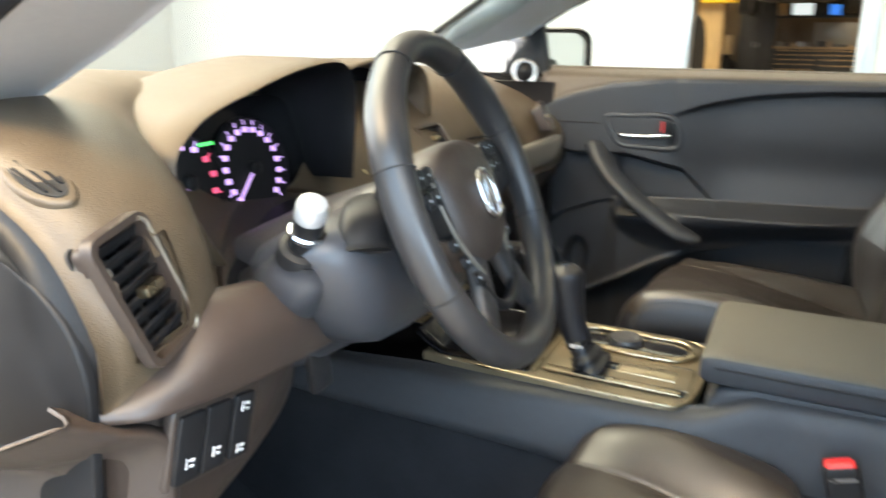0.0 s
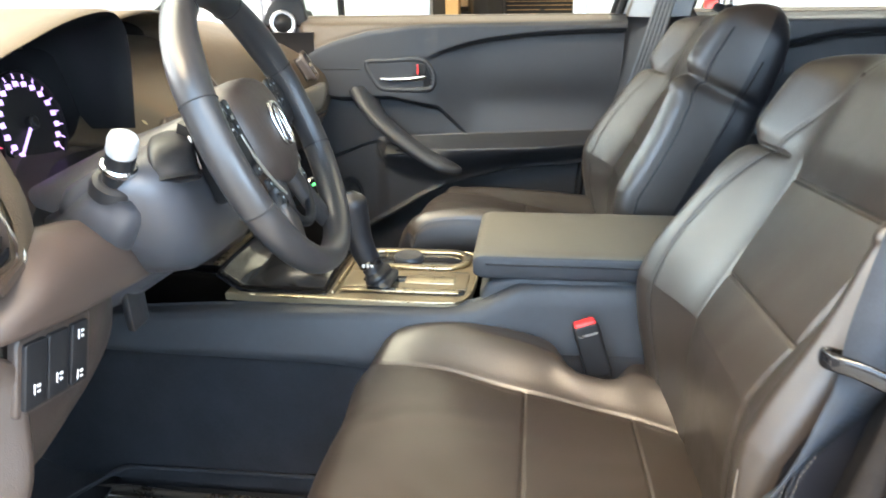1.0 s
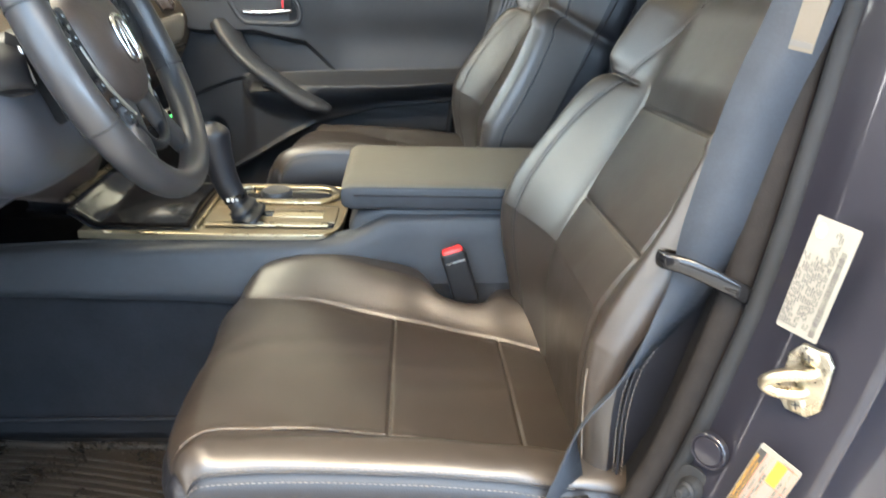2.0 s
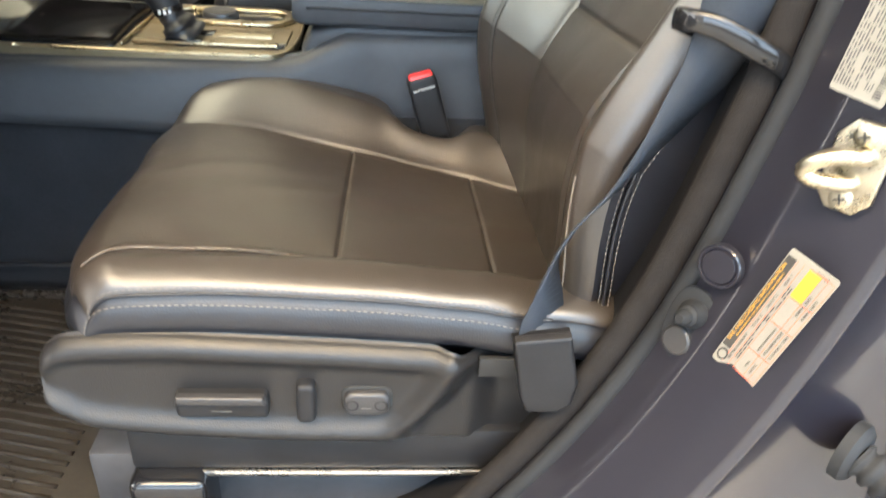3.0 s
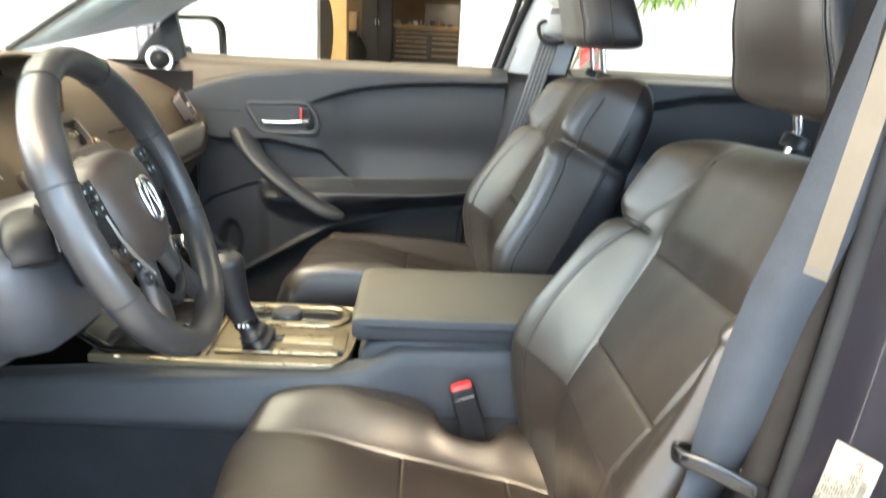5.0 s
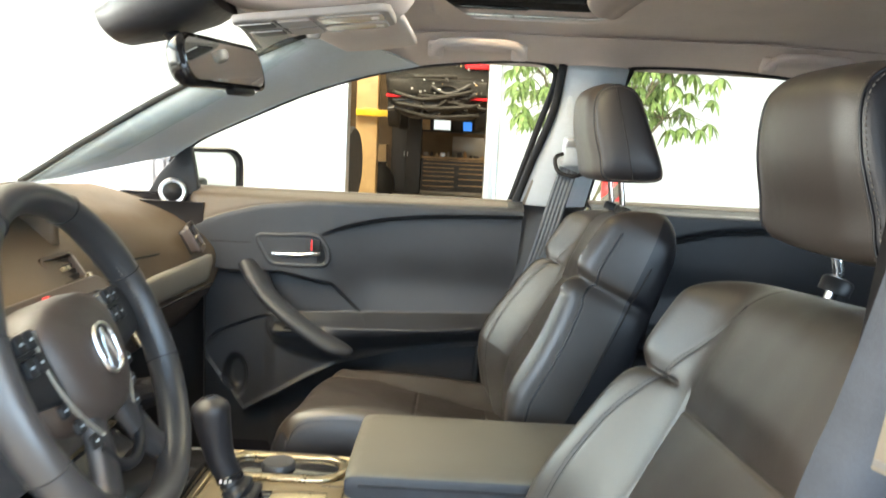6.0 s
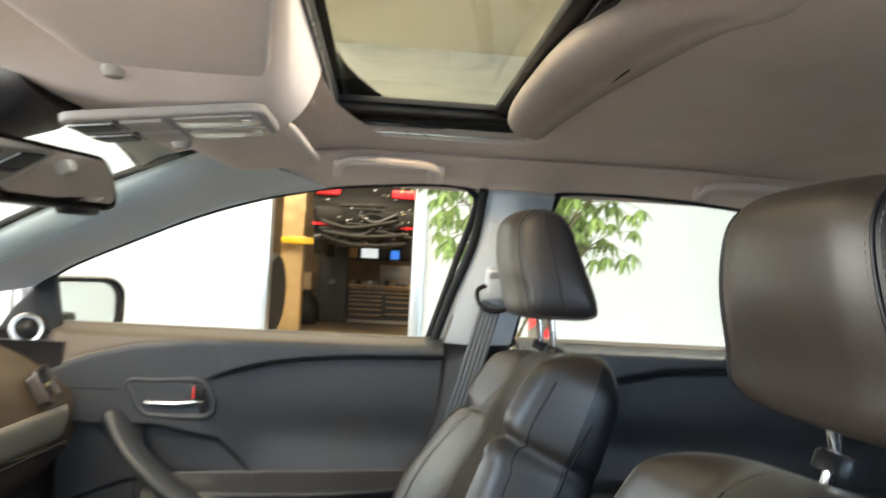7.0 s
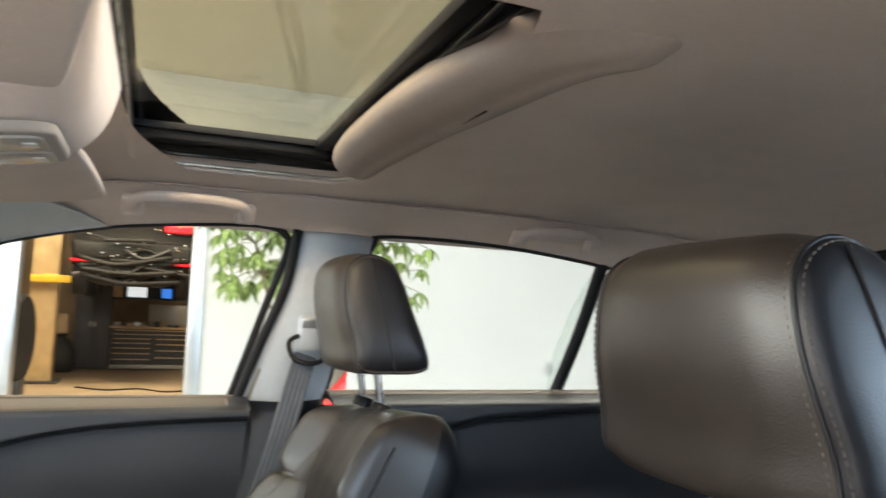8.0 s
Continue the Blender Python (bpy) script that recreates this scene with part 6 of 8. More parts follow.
# instrument hood
arch = cr([(0.662, 1.062), (0.638, 1.104), (0.618, 1.146), (0.617, 1.170), (0.636, 1.190), (0.672, 1.208), (0.738, 1.224), (0.83, 1.242), (0.915, 1.248), (0.955, 1.235), (0.972, 1.19), (0.978, 1.09)], 60)
lipx = np.interp(np.linspace(0, 1, 60), [0, 0.2, 0.5, 0.8, 1], [-0.475, -0.485, -0.50, -0.515, -0.53])
c = np.array([0.81, 1.10])
rows = []
for dx, k in ((-0.24, 1.20), (-0.16, 1.22), (-0.08, 1.14), (-0.03, 1.055), (-0.006, 1.008), (0.0, 0.985)):
    rows.append(np.stack([lipx + dx, c[0] + (arch[:, 0] - c[0]) * k, c[1] + (arch[:, 1] - c[1]) * min(k, 1.015) - (0.02 if dx < -0.2 else 0)], 1))
surface("hood_skin", np.array(rows), M_DASHTOP, dash, "tan-brown instrument hood")
rows = []
for dx, k in ((0.0, 0.985), (-0.004, 0.965), (-0.03, 0.93), (-0.09, 0.86), (-0.13, 0.80)):
    rows.append(np.stack([lipx + dx, c[0] + (arch[:, 0] - c[0]) * k, c[1] + (arch[:, 1] - c[1]) * k], 1))
surface("hood_lining", np.array(rows), M_BLACK, dash, "matt black hood lining")
box("hood_floor", basis((-0.53, 0.80, 1.055), (0.98, 0, -0.18), (0, 1, 0)), (0.17, 0.36, 0.012), M_BLACK, dash, "", 0.004)

cluster = thing("instrument_cluster", (-0.60, 0.80, 1.06), "black instrument cluster with violet-lit dials", "instrument cluster")
plate("backing", basis((-0.600, 0.80, 1.112), (0, 1, 0), (-0.2, 0, 1)) @ pose(0, 0, -0.004), rounded_rect(0.34, 0.185, 0.06, 8), 0.006, M_GLOSSBLACK, cluster, "black dial plate", 0.002)
random.seed(4)
for cy, r, a0, a1, ticks, red in ((0.850, 0.060, 225, -45, 16, False), (0.742, 0.050, 230, -50, 10, True)):
    md = basis((-0.597, cy, 1.118), (0, 1, 0), (-0.2, 0, 1))
    lathe("dial_ring", md, [(r + 0.004, 0), (r + 0.004, 0.005), (r + 0.001, 0.006), (r, 0.002)], M_BLACK, cluster, "", 40)
    for k in range(ticks + 1):
        a = math.radians(a0 + (a1 - a0) * k / ticks)
        md2 = md @ pose(0, 0, 0.003) @ Matrix.Rotation(a, 4, "Z") @ pose(r * 0.80, 0, 0)
        mt = M_GAUGERED if red and k > ticks * 0.62 else M_GAUGE
        box("numeral", md2 @ Matrix.Rotation(-a, 4, "Z"), (0.009, 0.0065, 0.0008), mt, cluster, "", 0)
        box("tick", md @ pose(0, 0, 0.003) @ Matrix.Rotation(a, 4, "Z") @ pose(r * 0.95, 0, 0), (0.006, 0.0016, 0.0008), mt, cluster, "", 0)
    an = math.radians(222 if not red else 228)
    box("needle", md @ pose(0, 0, 0.006) @ Matrix.Rotation(an, 4, "Z") @ pose(r * 0.45, 0, 0), (r * 0.7, 0.0036, 0.001), M_GAUGE, cluster, "lit violet needle", 0)
    lathe("needle_hub", md, [(0.009, 0.002), (0.009, 0.009), (0.006, 0.011)], M_BLACK, cluster, "", 20)
box("tell_tale", basis((-0.597, 0.775, 1.158), (0, 1, 0), (-0.2, 0, 1)), (0.022, 0.004, 0.002), M_GAUGEGREEN, cluster, "green indicator light", 0)
box("tell_tale", basis((-0.597, 0.775, 1.055), (0, 1, 0), (-0.2, 0, 1)), (0.007, 0.006, 0.002), M_GAUGERED, cluster, "red warning light", 0)


def cut_opening(ob, m, w, h, deep=0.03):
    """Take out the faces of a skin that lie inside a w by h opening of the frame m."""
    inv = m.inverted() @ Matrix.Translation(Vector(ORIGIN[ob]))
    bm = bmesh.new()
    bm.from_mesh(ob.data)
    gone = []
    for f in bm.faces:
        q = inv @ f.calc_center_median()
        if abs(q.x) < w / 2 and abs(q.y) < h / 2 and abs(q.z) < deep:
            gone.append(f)
    bmesh.ops.delete(bm, geom=gone, context="FACES")
    bm.to_mesh(ob.data)
    bm.free()


# slatted air vents
def air_vent(origin, u, v, w, h, slats, label, skew=0.0):
    """An outlet with a rounded frame, slats and a slider; u runs across it, v up."""
    ven = thing("air_vent", origin, label, "air vent", "air vents")
    m = basis(origin, u, v)
    sk = np.array([[1, skew], [0, 1]])
    o = rounded_rect(w, h, 0.012, 5) @ sk.T
    i = rounded_rect(w - 0.014, h - 0.014, 0.007, 5) @ sk.T
    P = np.array([[m @ Vector((*p, z)) for p in q] for q, z in ((o, -0.004), (o, 0.003), (o * 0.985, 0.005), (i * 1.02, 0.005), (i, 0.002), (i * 0.97, -0.018))])
    sharp(surface("vent_frame", P, M_PLASTIC_BROWN, ven, "dark brown vent frame", cv=True), 50)
    rt = rounded_rect(w - 0.010, h - 0.010, 0.009, 8) @ sk.T
    rt = rt[rt[:, 0] > w * 0.20]
    rt = rt[np.argsort(-rt[:, 1])]
    tube("vent_bezel", np.array([m @ Vector((*p, 0.005)) for p in rt]), 0.0016, M_ACCENT, ven, "satin grey edge of the vent", 8, up=tuple(m.to_3x3() @ Vector((0, 0, 1))))
    plate("vent_depth", m @ pose(0, 0, -0.022), i * 1.0, 0.002, M_SEAMDARK, ven, "dark inside of the outlet")
    for k in range(slats):
        t = (k + 0.5) / slats - 0.5
        y = t * (h - 0.018)
        bmat = m @ pose(skew * y, y, -0.005, 28, 0, 0)
        box("slat", bmat, (w - 0.016, 0.010, 0.0022), M_BLACK, ven, "", 0.0008)
    for k in (-1, 0, 1):
        box("fin", m @ pose(k * w * 0.24, 0, -0.014), (0.002, h - 0.02, 0.010), M_BLACK, ven, "", 0)
    box("slider", m @ pose(0.004, 0.0, 0.002), (0.022, 0.008, 0.010), M_BRASSY, ven, "bright slider tab", 0.002)
    return ven


vent_at, vent_u, vent_v = (-0.387, 0.487, 1.108), (-0.0125, 0.047, 0.008), (-0.0085, -0.032, 0.086)
for skin in (top_skin, lower_skin):
    cut_opening(skin, basis(vent_at, vent_u, vent_v), 0.052, 0.094)
air_vent(vent_at, vent_u, vent_v, 0.067, 0.108, 8, "black slatted dashboard vent with a bright slider", -0.157)
air_vent((-0.55, 1.86, 1.085), (-0.25, 1, 0), (-0.55, 0, 1), 0.10, 0.075, 5, "black slatted passenger side vent", 0.0)
air_vent((-0.585, 1.10, 1.095), (0, 1, 0), (-0.75, 0, 1), 0.10, 0.06, 4, "black slatted centre vent", 0.0)
air_vent((-0.585, 1.33, 1.095), (0, 1, 0), (-0.75, 0, 1), 0.10, 0.06, 4, "black slatted centre vent", 0.0)
dem = thing("demister_vent", (-0.47, 0.47, 1.19), "small oval side window demister vent", "air vent")
md = basis((-0.446, 0.461, 1.184), (1, 0, -0.40), (0.14, 1.0, 0.35))
plate("oval_frame", md @ pose(0, 0, -0.004), circle(0.034, 30, 0.016), 0.008, M_DASHTOP, dem, "tan oval rim", 0.003)
plate("oval_inside", md @ pose(0, 0, 0.0042), circle(0.027, 30, 0.011), 0.001, M_SEAMDARK, dem, "")
for k in (-1, 0, 1):
    box("slat", md @ pose(0, k * 0.006, 0.0055), (0.046 - 0.012 * abs(k), 0.002, 0.002), M_BLACK, dem, "", 0)

# lower switch bank and knee panel
bank = thing("switch_bank", (-0.40, 0.545, 0.95), "black dashboard switch bank with three buttons", "switches")
mb = basis((-0.3815, 0.532, 0.972), (0, 1, -0.16), (0.12, 0.02, 1))
plate("bank_plate", mb @ pose(0, 0, -0.006), rounded_rect(0.098, 0.070, 0.006), 0.008, M_PLASTIC_BROWN, bank, "brown plastic surround", 0.003)
for k, (w, marks) in enumerate(((0.031, 1), (0.031, 1), (0.027, 2))):
    mk = mb @ pose(-0.030 + k * 0.029, 0.0, 0.002)
    plate("button", mk, rounded_rect(w - 0.004, 0.058, 0.003), 0.004, M_BLACK, bank, "black rocker button", 0.0015)
    for j in range(marks):
        y = -0.012 if marks == 1 else (0.018 if j else -0.020)
        for q, (dx, dy, sx, s2) in enumerate(((-0.003, 0, 0.0012, 0.009), (0.0025, 0.002, 0.004, 0.0022), (0.0025, -0.003, 0.0035, 0.0018))):
            box("button_mark", mk @ pose(dx, y + dy, 0.0043), (sx, s2, 0.0006), M_WHITEINK, bank, "", 0)
ktop = cr([(-0.402, 0.440, 1.030), (-0.398, 0.490, 1.048), (-0.393, 0.547, 1.078), (-0.395, 0.60, 1.074), (-0.402, 0.655, 1.062), (-0.415, 0.712, 1.040), (-0.425, 0.750, 1.012)], 60)
klow = cr([(-0.398, 0.436, 1.027), (-0.374, 0.470, 1.022), (-0.366, 0.515, 1.017), (-0.366, 0.58, 1.008), (-0.372, 0.65, 0.998), (-0.385, 0.715, 0.985), (-0.400, 0.752, 0.972)], 60)
fat = (0.2 + 0.8 * smooth01(np.linspace(0, 1, 60), 0.0, 0.3))[:, None]
rows = []
for w in np.linspace(0, 1, 14):
    rows.append(ktop * (1 - w) + klow * w + np.array([0.016, 0.0, 0.003]) * math.sin(np.pi * w ** 0.85) * fat)
rows += [klow + np.array([0.0, 0.0, -0.004]), klow + np.array([-0.010, 0.0, -0.008]), klow + np.array([-0.04, 0.0, -0.009])]
surface("knee_roll", np.array([ktop + np.array([-0.02, 0, -0.002])] + rows), M_KNEE, dash, "satin brown padded knee roll with a crisp lower edge", thick=0.003)
ec = cr([(-0.388, 0.412, 1.040), (-0.384, 0.452, 1.014), (-0.382, 0.478, 1.000), (-0.383, 0.492, 0.980), (-0.386, 0.492, 0.930), (-0.392, 0.486, 0.875), (-0.42, 0.476, 0.82)], 50)
rows = [ec + np.array(d) for d in ((-0.03, 0.012, 0.0), (-0.010, 0.008, 0.0), (0.0, 0.003, 0.0), (0.003, -0.002, 0.0), (0.002, -0.008, 0.0), (-0.004, -0.014, -0.002), (-0.018, -0.035, -0.006), (-0.045, -0.055, -0.010), (-0.12, -0.065, -0.02))]
surface("end_cover", np.array(rows), M_PLASTIC_BROWN, dash, "dark brown rounded cover at the end of the lower dashboard", thick=0.003)
box("knee_bracket", basis((-0.43, 0.742, 0.935), (0.2, 1, 0.25), (0.1, -0.5, 1)), (0.030, 0.075, 0.012), M_PLASTIC, dash, "grey bracket under the column", 0.004)
gl = np.linspace(1.40, 1.90, 40)
gx = np.interp(gl, [1.40, 1.65, 1.90], [-0.575, -0.565, -0.535])
sweep("accent_strip", np.stack([gx, gl, np.interp(gl, [1.4, 1.9], [0.985, 1.005])], 1), circle(0.012, 14, 0.036, 2.6), M_ACCENT, dash, "pale satin accent strip over the glove box", up=(0.25, 0, 1))
gap = np.stack([gx + 0.010, gl, np.interp(gl, [1.4, 1.9], [0.945, 0.965])], 1)
tube("glove_gap", gap, 0.003, M_SEAMDARK, dash, "", 6)
tube("top_gap", np.stack([gx - 0.03, gl, np.interp(gl, [1.4, 1.9], [1.075, 1.055])], 1), 0.0025, M_SEAMDARK, dash, "", 6)

# navigation hood and centre stack
stack = thing("center_stack", (-0.55, CL, 1.0), "centre stack with a hooded screen and satin control panel", "centre stack")
arch = cr([(1.05, 1.13), (1.055, 1.185), (1.09, 1.222), (1.216, 1.238), (1.34, 1.222), (1.375, 1.185), (1.38, 1.13)], 50)
rows = [np.stack([np.full(50, x), CL + (arch[:, 0] - CL) * k, 1.14 + (arch[:, 1] - 1.14) * k], 1) for x, k in ((-0.80, 0.9), (-0.72, 1.0), (-0.625, 1.02), (-0.615, 0.98), (-0.63, 0.93), (-0.70, 0.86))]
surface("screen_hood", np.array(rows), M_DASHTOP, stack, "tan-brown screen hood")
box("screen", basis((-0.695, CL, 1.165), (0, 1, 0), (-0.25, 0, 1)), (0.26, 0.115, 0.01), M_GLOSSBLACK, stack, "dark navigation screen", 0.004)
box("screen_glow", basis((-0.688, 1.15, 1.14), (0, 1, 0), (-0.25, 0, 1)), (0.11, 0.045, 0.002), M_SCREENBLUE, stack, "violet lit part of the screen", 0)
mp = basis((-0.515, CL, 1.035), (0, 1, 0), (-0.75, 0, 1))
plate("control_panel", mp @ pose(0, 0, 0.0), rounded_rect(0.30, 0.115, 0.02), 0.012, M_PLASTIC_BROWN, stack, "satin brown control panel", 0.005, 3)
lathe("control_knob", mp @ pose(0, 0.012, 0.011), [(0.030, 0), (0.030, 0.010), (0.026, 0.018), (0.010, 0.019)], M_SATIN, stack, "satin control knob", 30)
for k in range(8):
    sx = (-1 if k < 4 else 1)
    box("panel_button", mp @ pose(sx * (0.055 + 0.03 * (k % 4 % 2) * 1.0 + 0.02), 0.025 - 0.045 * (k % 4 // 2), 0.012), (0.026, 0.012, 0.005), M_BLACK if k % 3 else M_SATIN, stack, "", 0.002)
box("hazard_button", mp @ pose(-0.03, 0.045, 0.012), (0.018, 0.010, 0.005), M_RED, stack, "red hazard button", 0.002)
for sg in (-1, 1):
    box("stack_trim", basis((-0.52, CL + sg * 0.16, 1.02), (0, 1, 0), (-0.75, 0, 1)), (0.010, 0.16, 0.014), M_BRASSY, stack, "champagne trim strip", 0.004)
mb = basis((-0.362, 1.222, 0.942), (0.25, 0.9, 0.1), (-0.35, 0.05, 0.9))
lathe("start_button", mb, [(0.030, -0.09), (0.022, -0.03), (0.0165, 0.0), (0.0165, 0.004), (0.013, 0.006)], M_GLOSSBLACK, stack, "black start button housing", 28)
lathe("button_ring", mb, [(0.0175, 0.002), (0.0175, 0.006), (0.0150, 0.0075), (0.0135, 0.006)], M_CHROME, stack, "bright ring of the start button", 28)
box("button_light", mb @ pose(0, 0.004, 0.0065), (0.009, 0.004, 0.001), M_GAUGEGREEN, stack, "green light on the start button", 0)
lathe("volume_knob", basis((-0.455, 1.10, 0.93), (0, 1, 0), (-0.1, 0, 1)), [(0.017, 0), (0.017, 0.014), (0.014, 0.018), (0.004, 0.018)], M_SATIN, stack, "satin knob", 24)

# ---- steering wheel and column ----
wheel_thing = thing("steering_wheel", (-0.271, 0.798, 1.1245), "black leather steering wheel with satin spokes and control buttons", "steering wheel")
tilt, yaw = 0.411, 0.098
WN = Vector((math.cos(tilt) * math.cos(yaw), math.cos(tilt) * math.sin(yaw), math.sin(tilt)))
MW = basis((-0.271, 0.798, 1.1245), Vector((0, 0, 1)).cross(WN), WN.cross(Vector((0, 0, 1)).cross(WN)))      # x to the driver's right hand side, y up the wheel, z at the driver
R = 0.1574
th = np.linspace(0, 2 * np.pi, 120, endpoint=False)
prof = circle(0.0150, 20, 0.0175)
bulge = 1 + 0.10 * np.exp(-((np.degrees(th) - 35) / 14) ** 2) + 0.10 * np.exp(-((np.degrees(th) - 145) / 14) ** 2)
RP = np.zeros((120, 20, 3))
for i, t in enumerate(th):
    for j, (a, b) in enumerate(prof):
        RP[i, j] = MW @ Vector(((R + a * bulge[i]) * math.cos(t), (R + a * bulge[i]) * math.sin(t), b * bulge[i]))
rim = surface("rim", RP, M_RIM, wheel_thing, "black leather-wrapped rim", cu=True, cv=True)
for a in (20, 62, 118, 160, 200, 340):
    t = math.radians(a)
    ring = np.array([MW @ Vector(((R + p * 1.01) * math.cos(t), (R + p * 1.01) * math.sin(t), q * 1.01)) for p, q in circle(0.0155 * 1.0, 24, 0.018)])
    sweep("rim_seam", ring, circle(0.0008, 6), M_SEAMDARK, rim, "", up=tuple((MW.to_3x3() @ Vector((math.sin(t), -math.cos(t), 0)))), ring=True)
inner = np.array([MW @ Vector(((R - 0.0152) * math.cos(t), (R - 0.0152) * math.sin(t), 0.004)) for t in np.linspace(-0.4, 0.5, 40)])
stitches("stitching", inner, M_THREAD, rim, 0.005, 0.0035, 0.0006, tuple(WN))
# hub: a padded centre, wider at the top
hub = cr_closed([(0, 0.062), (0.045, 0.056), (0.068, 0.035), (0.070, 0.0), (0.056, -0.038), (0.028, -0.060), (0, -0.064), (-0.028, -0.060), (-0.056, -0.038), (-0.070, 0.0), (-0.068, 0.035), (-0.045, 0.056)], 60)
rows = [(1.02, -0.045), (1.02, -0.018), (0.985, -0.006), (0.93, 0.001), (0.80, 0.007), (0.55, 0.012), (0.25, 0.014), (0.02, 0.0145)]
surface("hub_pad", np.array([[MW @ Vector((p[0] * k, p[1] * k, z)) for p in hub] for k, z in rows]), M_PLASTIC_BROWN, wheel_thing, "dark brown padded hub", cv=True, cap_u=True)
# spokes: two level ones with switches, two in the lower part
for sg in (-1, 1):
    sp = cr([(sg * 0.055, 0.010), (sg * 0.09, 0.014), (sg * 0.12, 0.016), (sg * 0.148, 0.016)], 16)
    path = np.array([MW @ Vector((x, y, -0.014)) for x, y in sp])
    sweep("spoke", path, circle(0.036, 20, 0.011, 3.2), M_BLACK, wheel_thing, "black spoke", up=tuple(WN), scale=np.linspace(1, 0.75, 16))
    lo = cr([(sg * 0.030, -0.052), (sg * 0.045, -0.09), (sg * 0.062, -0.118), (sg * 0.075, -0.132)], 16)
    path = np.array([MW @ Vector((x, y, -0.012)) for x, y in lo])
    sweep("lower_spoke", path, circle(0.016, 16, 0.009, 3), M_PLASTIC, wheel_thing, "dark satin lower spoke", up=tuple(WN))
    arcp = cr([(sg * 0.071, 0.045), (sg * 0.078, 0.02), (sg * 0.074, -0.01), (sg * 0.060, -0.042), (sg * 0.040, -0.068)], 24)
    path = np.array([MW @ Vector((x, y, -0.004)) for x, y in arcp])
    tube("hub_edging", path, 0.0022, M_ACCENT, wheel_thing, "satin edging of the hub", 8, up=tuple(WN))
    for k in range(4):
        x, y = sg * (0.085 + 0.017 * (k % 2)), 0.040 - 0.021 * (k // 2)
        mk = MW @ pose(x, y, -0.004)
        plate("wheel_button", mk, rounded_rect(0.015, 0.017, 0.004), 0.004, M_BLACK, wheel_thing, "", 0.0015)
        box("button_mark", mk @ pose(0, 0, 0.0042), (0.004, 0.0022, 0.0006), M_PILLAR, wheel_thing, "", 0)
    for k in range(3):
        mk = MW @ pose(sg * (0.078 - 0.012 * k), -0.028 - 0.020 * k, -0.008)
        plate("wheel_button", mk, rounded_rect(0.014, 0.013, 0.004), 0.004, M_BLACK, wheel_thing, "", 0.0015)
        box("button_mark", mk @ pose(0, 0, 0.0042), (0.004, 0.0022, 0.0006), M_PILLAR, wheel_thing, "", 0)
bottom = cr([(-0.05, -0.075), (-0.03, -0.102), (0, -0.112), (0.03, -0.102), (0.05, -0.075)], 24)
tube("lower_hoop", np.array([MW @ Vector((x, y, -0.008)) for x, y in bottom]), 0.006, M_BLACK, wheel_thing, "", 10, up=tuple(WN))
# maker's badge as a plain oval ring with an upright bar pair
badge = cr_closed([(0, 0.024), (0.015, 0.018), (0.019, 0.0), (0.015, -0.018), (0, -0.024), (-0.015, -0.018), (-0.019, 0.0), (-0.015, 0.018)], 40)
sweep("badge", np.array([MW @ Vector((x, y, 0.0155)) for x, y in badge]), circle(0.0028, 8), M_CHROME, wheel_thing, "chrome oval badge", up=tuple(WN), ring=True)
for sg in (-1, 1):
    box("badge_bar", MW @ pose(sg * 0.006, 0.0, 0.0155, 0, 0, sg * 14), (0.004, 0.042, 0.004), M_CHROME, wheel_thing, "", 0.001)
# column shroud
col = thing("steering_column", (-0.42, 0.79, 1.05), "dark grey steering column shroud with a stalk and a silver knob", "steering column")
MC = MW.copy()
rows = []
for d, w, h, dy in ((-0.055, 0.052, 0.050, -0.004), (-0.065, 0.060, 0.056, -0.006), (-0.11, 0.068, 0.066, -0.014), (-0.17, 0.078, 0.078, -0.022), (-0.23, 0.085, 0.082, -0.028), (-0.33, 0.088, 0.080, -0.03)):
    rows.append([MC @ Vector((x, y + dy, d)) for x, y in circle(w, 40, h, 2.8)])
surface("shroud", np.array(rows), M_SHROUD, col, "dark grey column shroud", cv=True, cap_u=True)
# the shoulder that carries the silver knob
kb, kd = np.array((-0.368, 0.640, 1.088)), np.array((0.44, -0.30, 0.85))
kd /= np.linalg.norm(kd)
pod = cr([(-0.46, 0.70, 1.02), (-0.41, 0.672, 1.045), (-0.370, 0.645, 1.078), (-0.362, 0.640, 1.096)], 16)
sweep("knob_pod", pod, circle(0.040, 28, 0.040, 2.5), M_SHROUD, col, "dark grey knob housing", up=(0, 1, 0), scale=np.r_[np.ones(10) * 0.9, [0.88, 0.84, 0.8, 0.76, 0.70, 0.6]])
blob = cr_closed([(-0.445, 1.070), (-0.39, 1.112), (-0.345, 1.120), (-0.318, 1.104), (-0.307, 1.060), (-0.318, 1.010), (-0.345, 0.982), (-0.41, 0.985)], 48)
bc = blob.mean(0)
rows = []
for y, k in ((0.622, 0.05), (0.623, 0.35), (0.627, 0.62), (0.638, 0.84), (0.660, 0.97), (0.70, 1.02), (0.80, 1.04), (0.90, 1.0), (0.94, 0.85), (0.95, 0.4)):
    bz_ = bc[1] + (blob[:, 1] - bc[1]) * k
    rows.append(np.stack([bc[0] + (blob[:, 0] - bc[0]) * k, y + 0.62 * (1.085 - bz_) * smooth01(0.90 - y, 0.0, 0.2), bz_], 1))
surface("shroud_lower", np.array(rows), M_SHROUD, col, "dark grey rounded lower shroud", cv=True, cap_u=True)
mk = basis(tuple(kb), (0.9, 0.1, -0.4), (0.2, 1, 0.15))
mk = Matrix.Translation(tuple(kb)) @ Vector(kd).to_track_quat("Z", "Y").to_matrix().to_4x4()
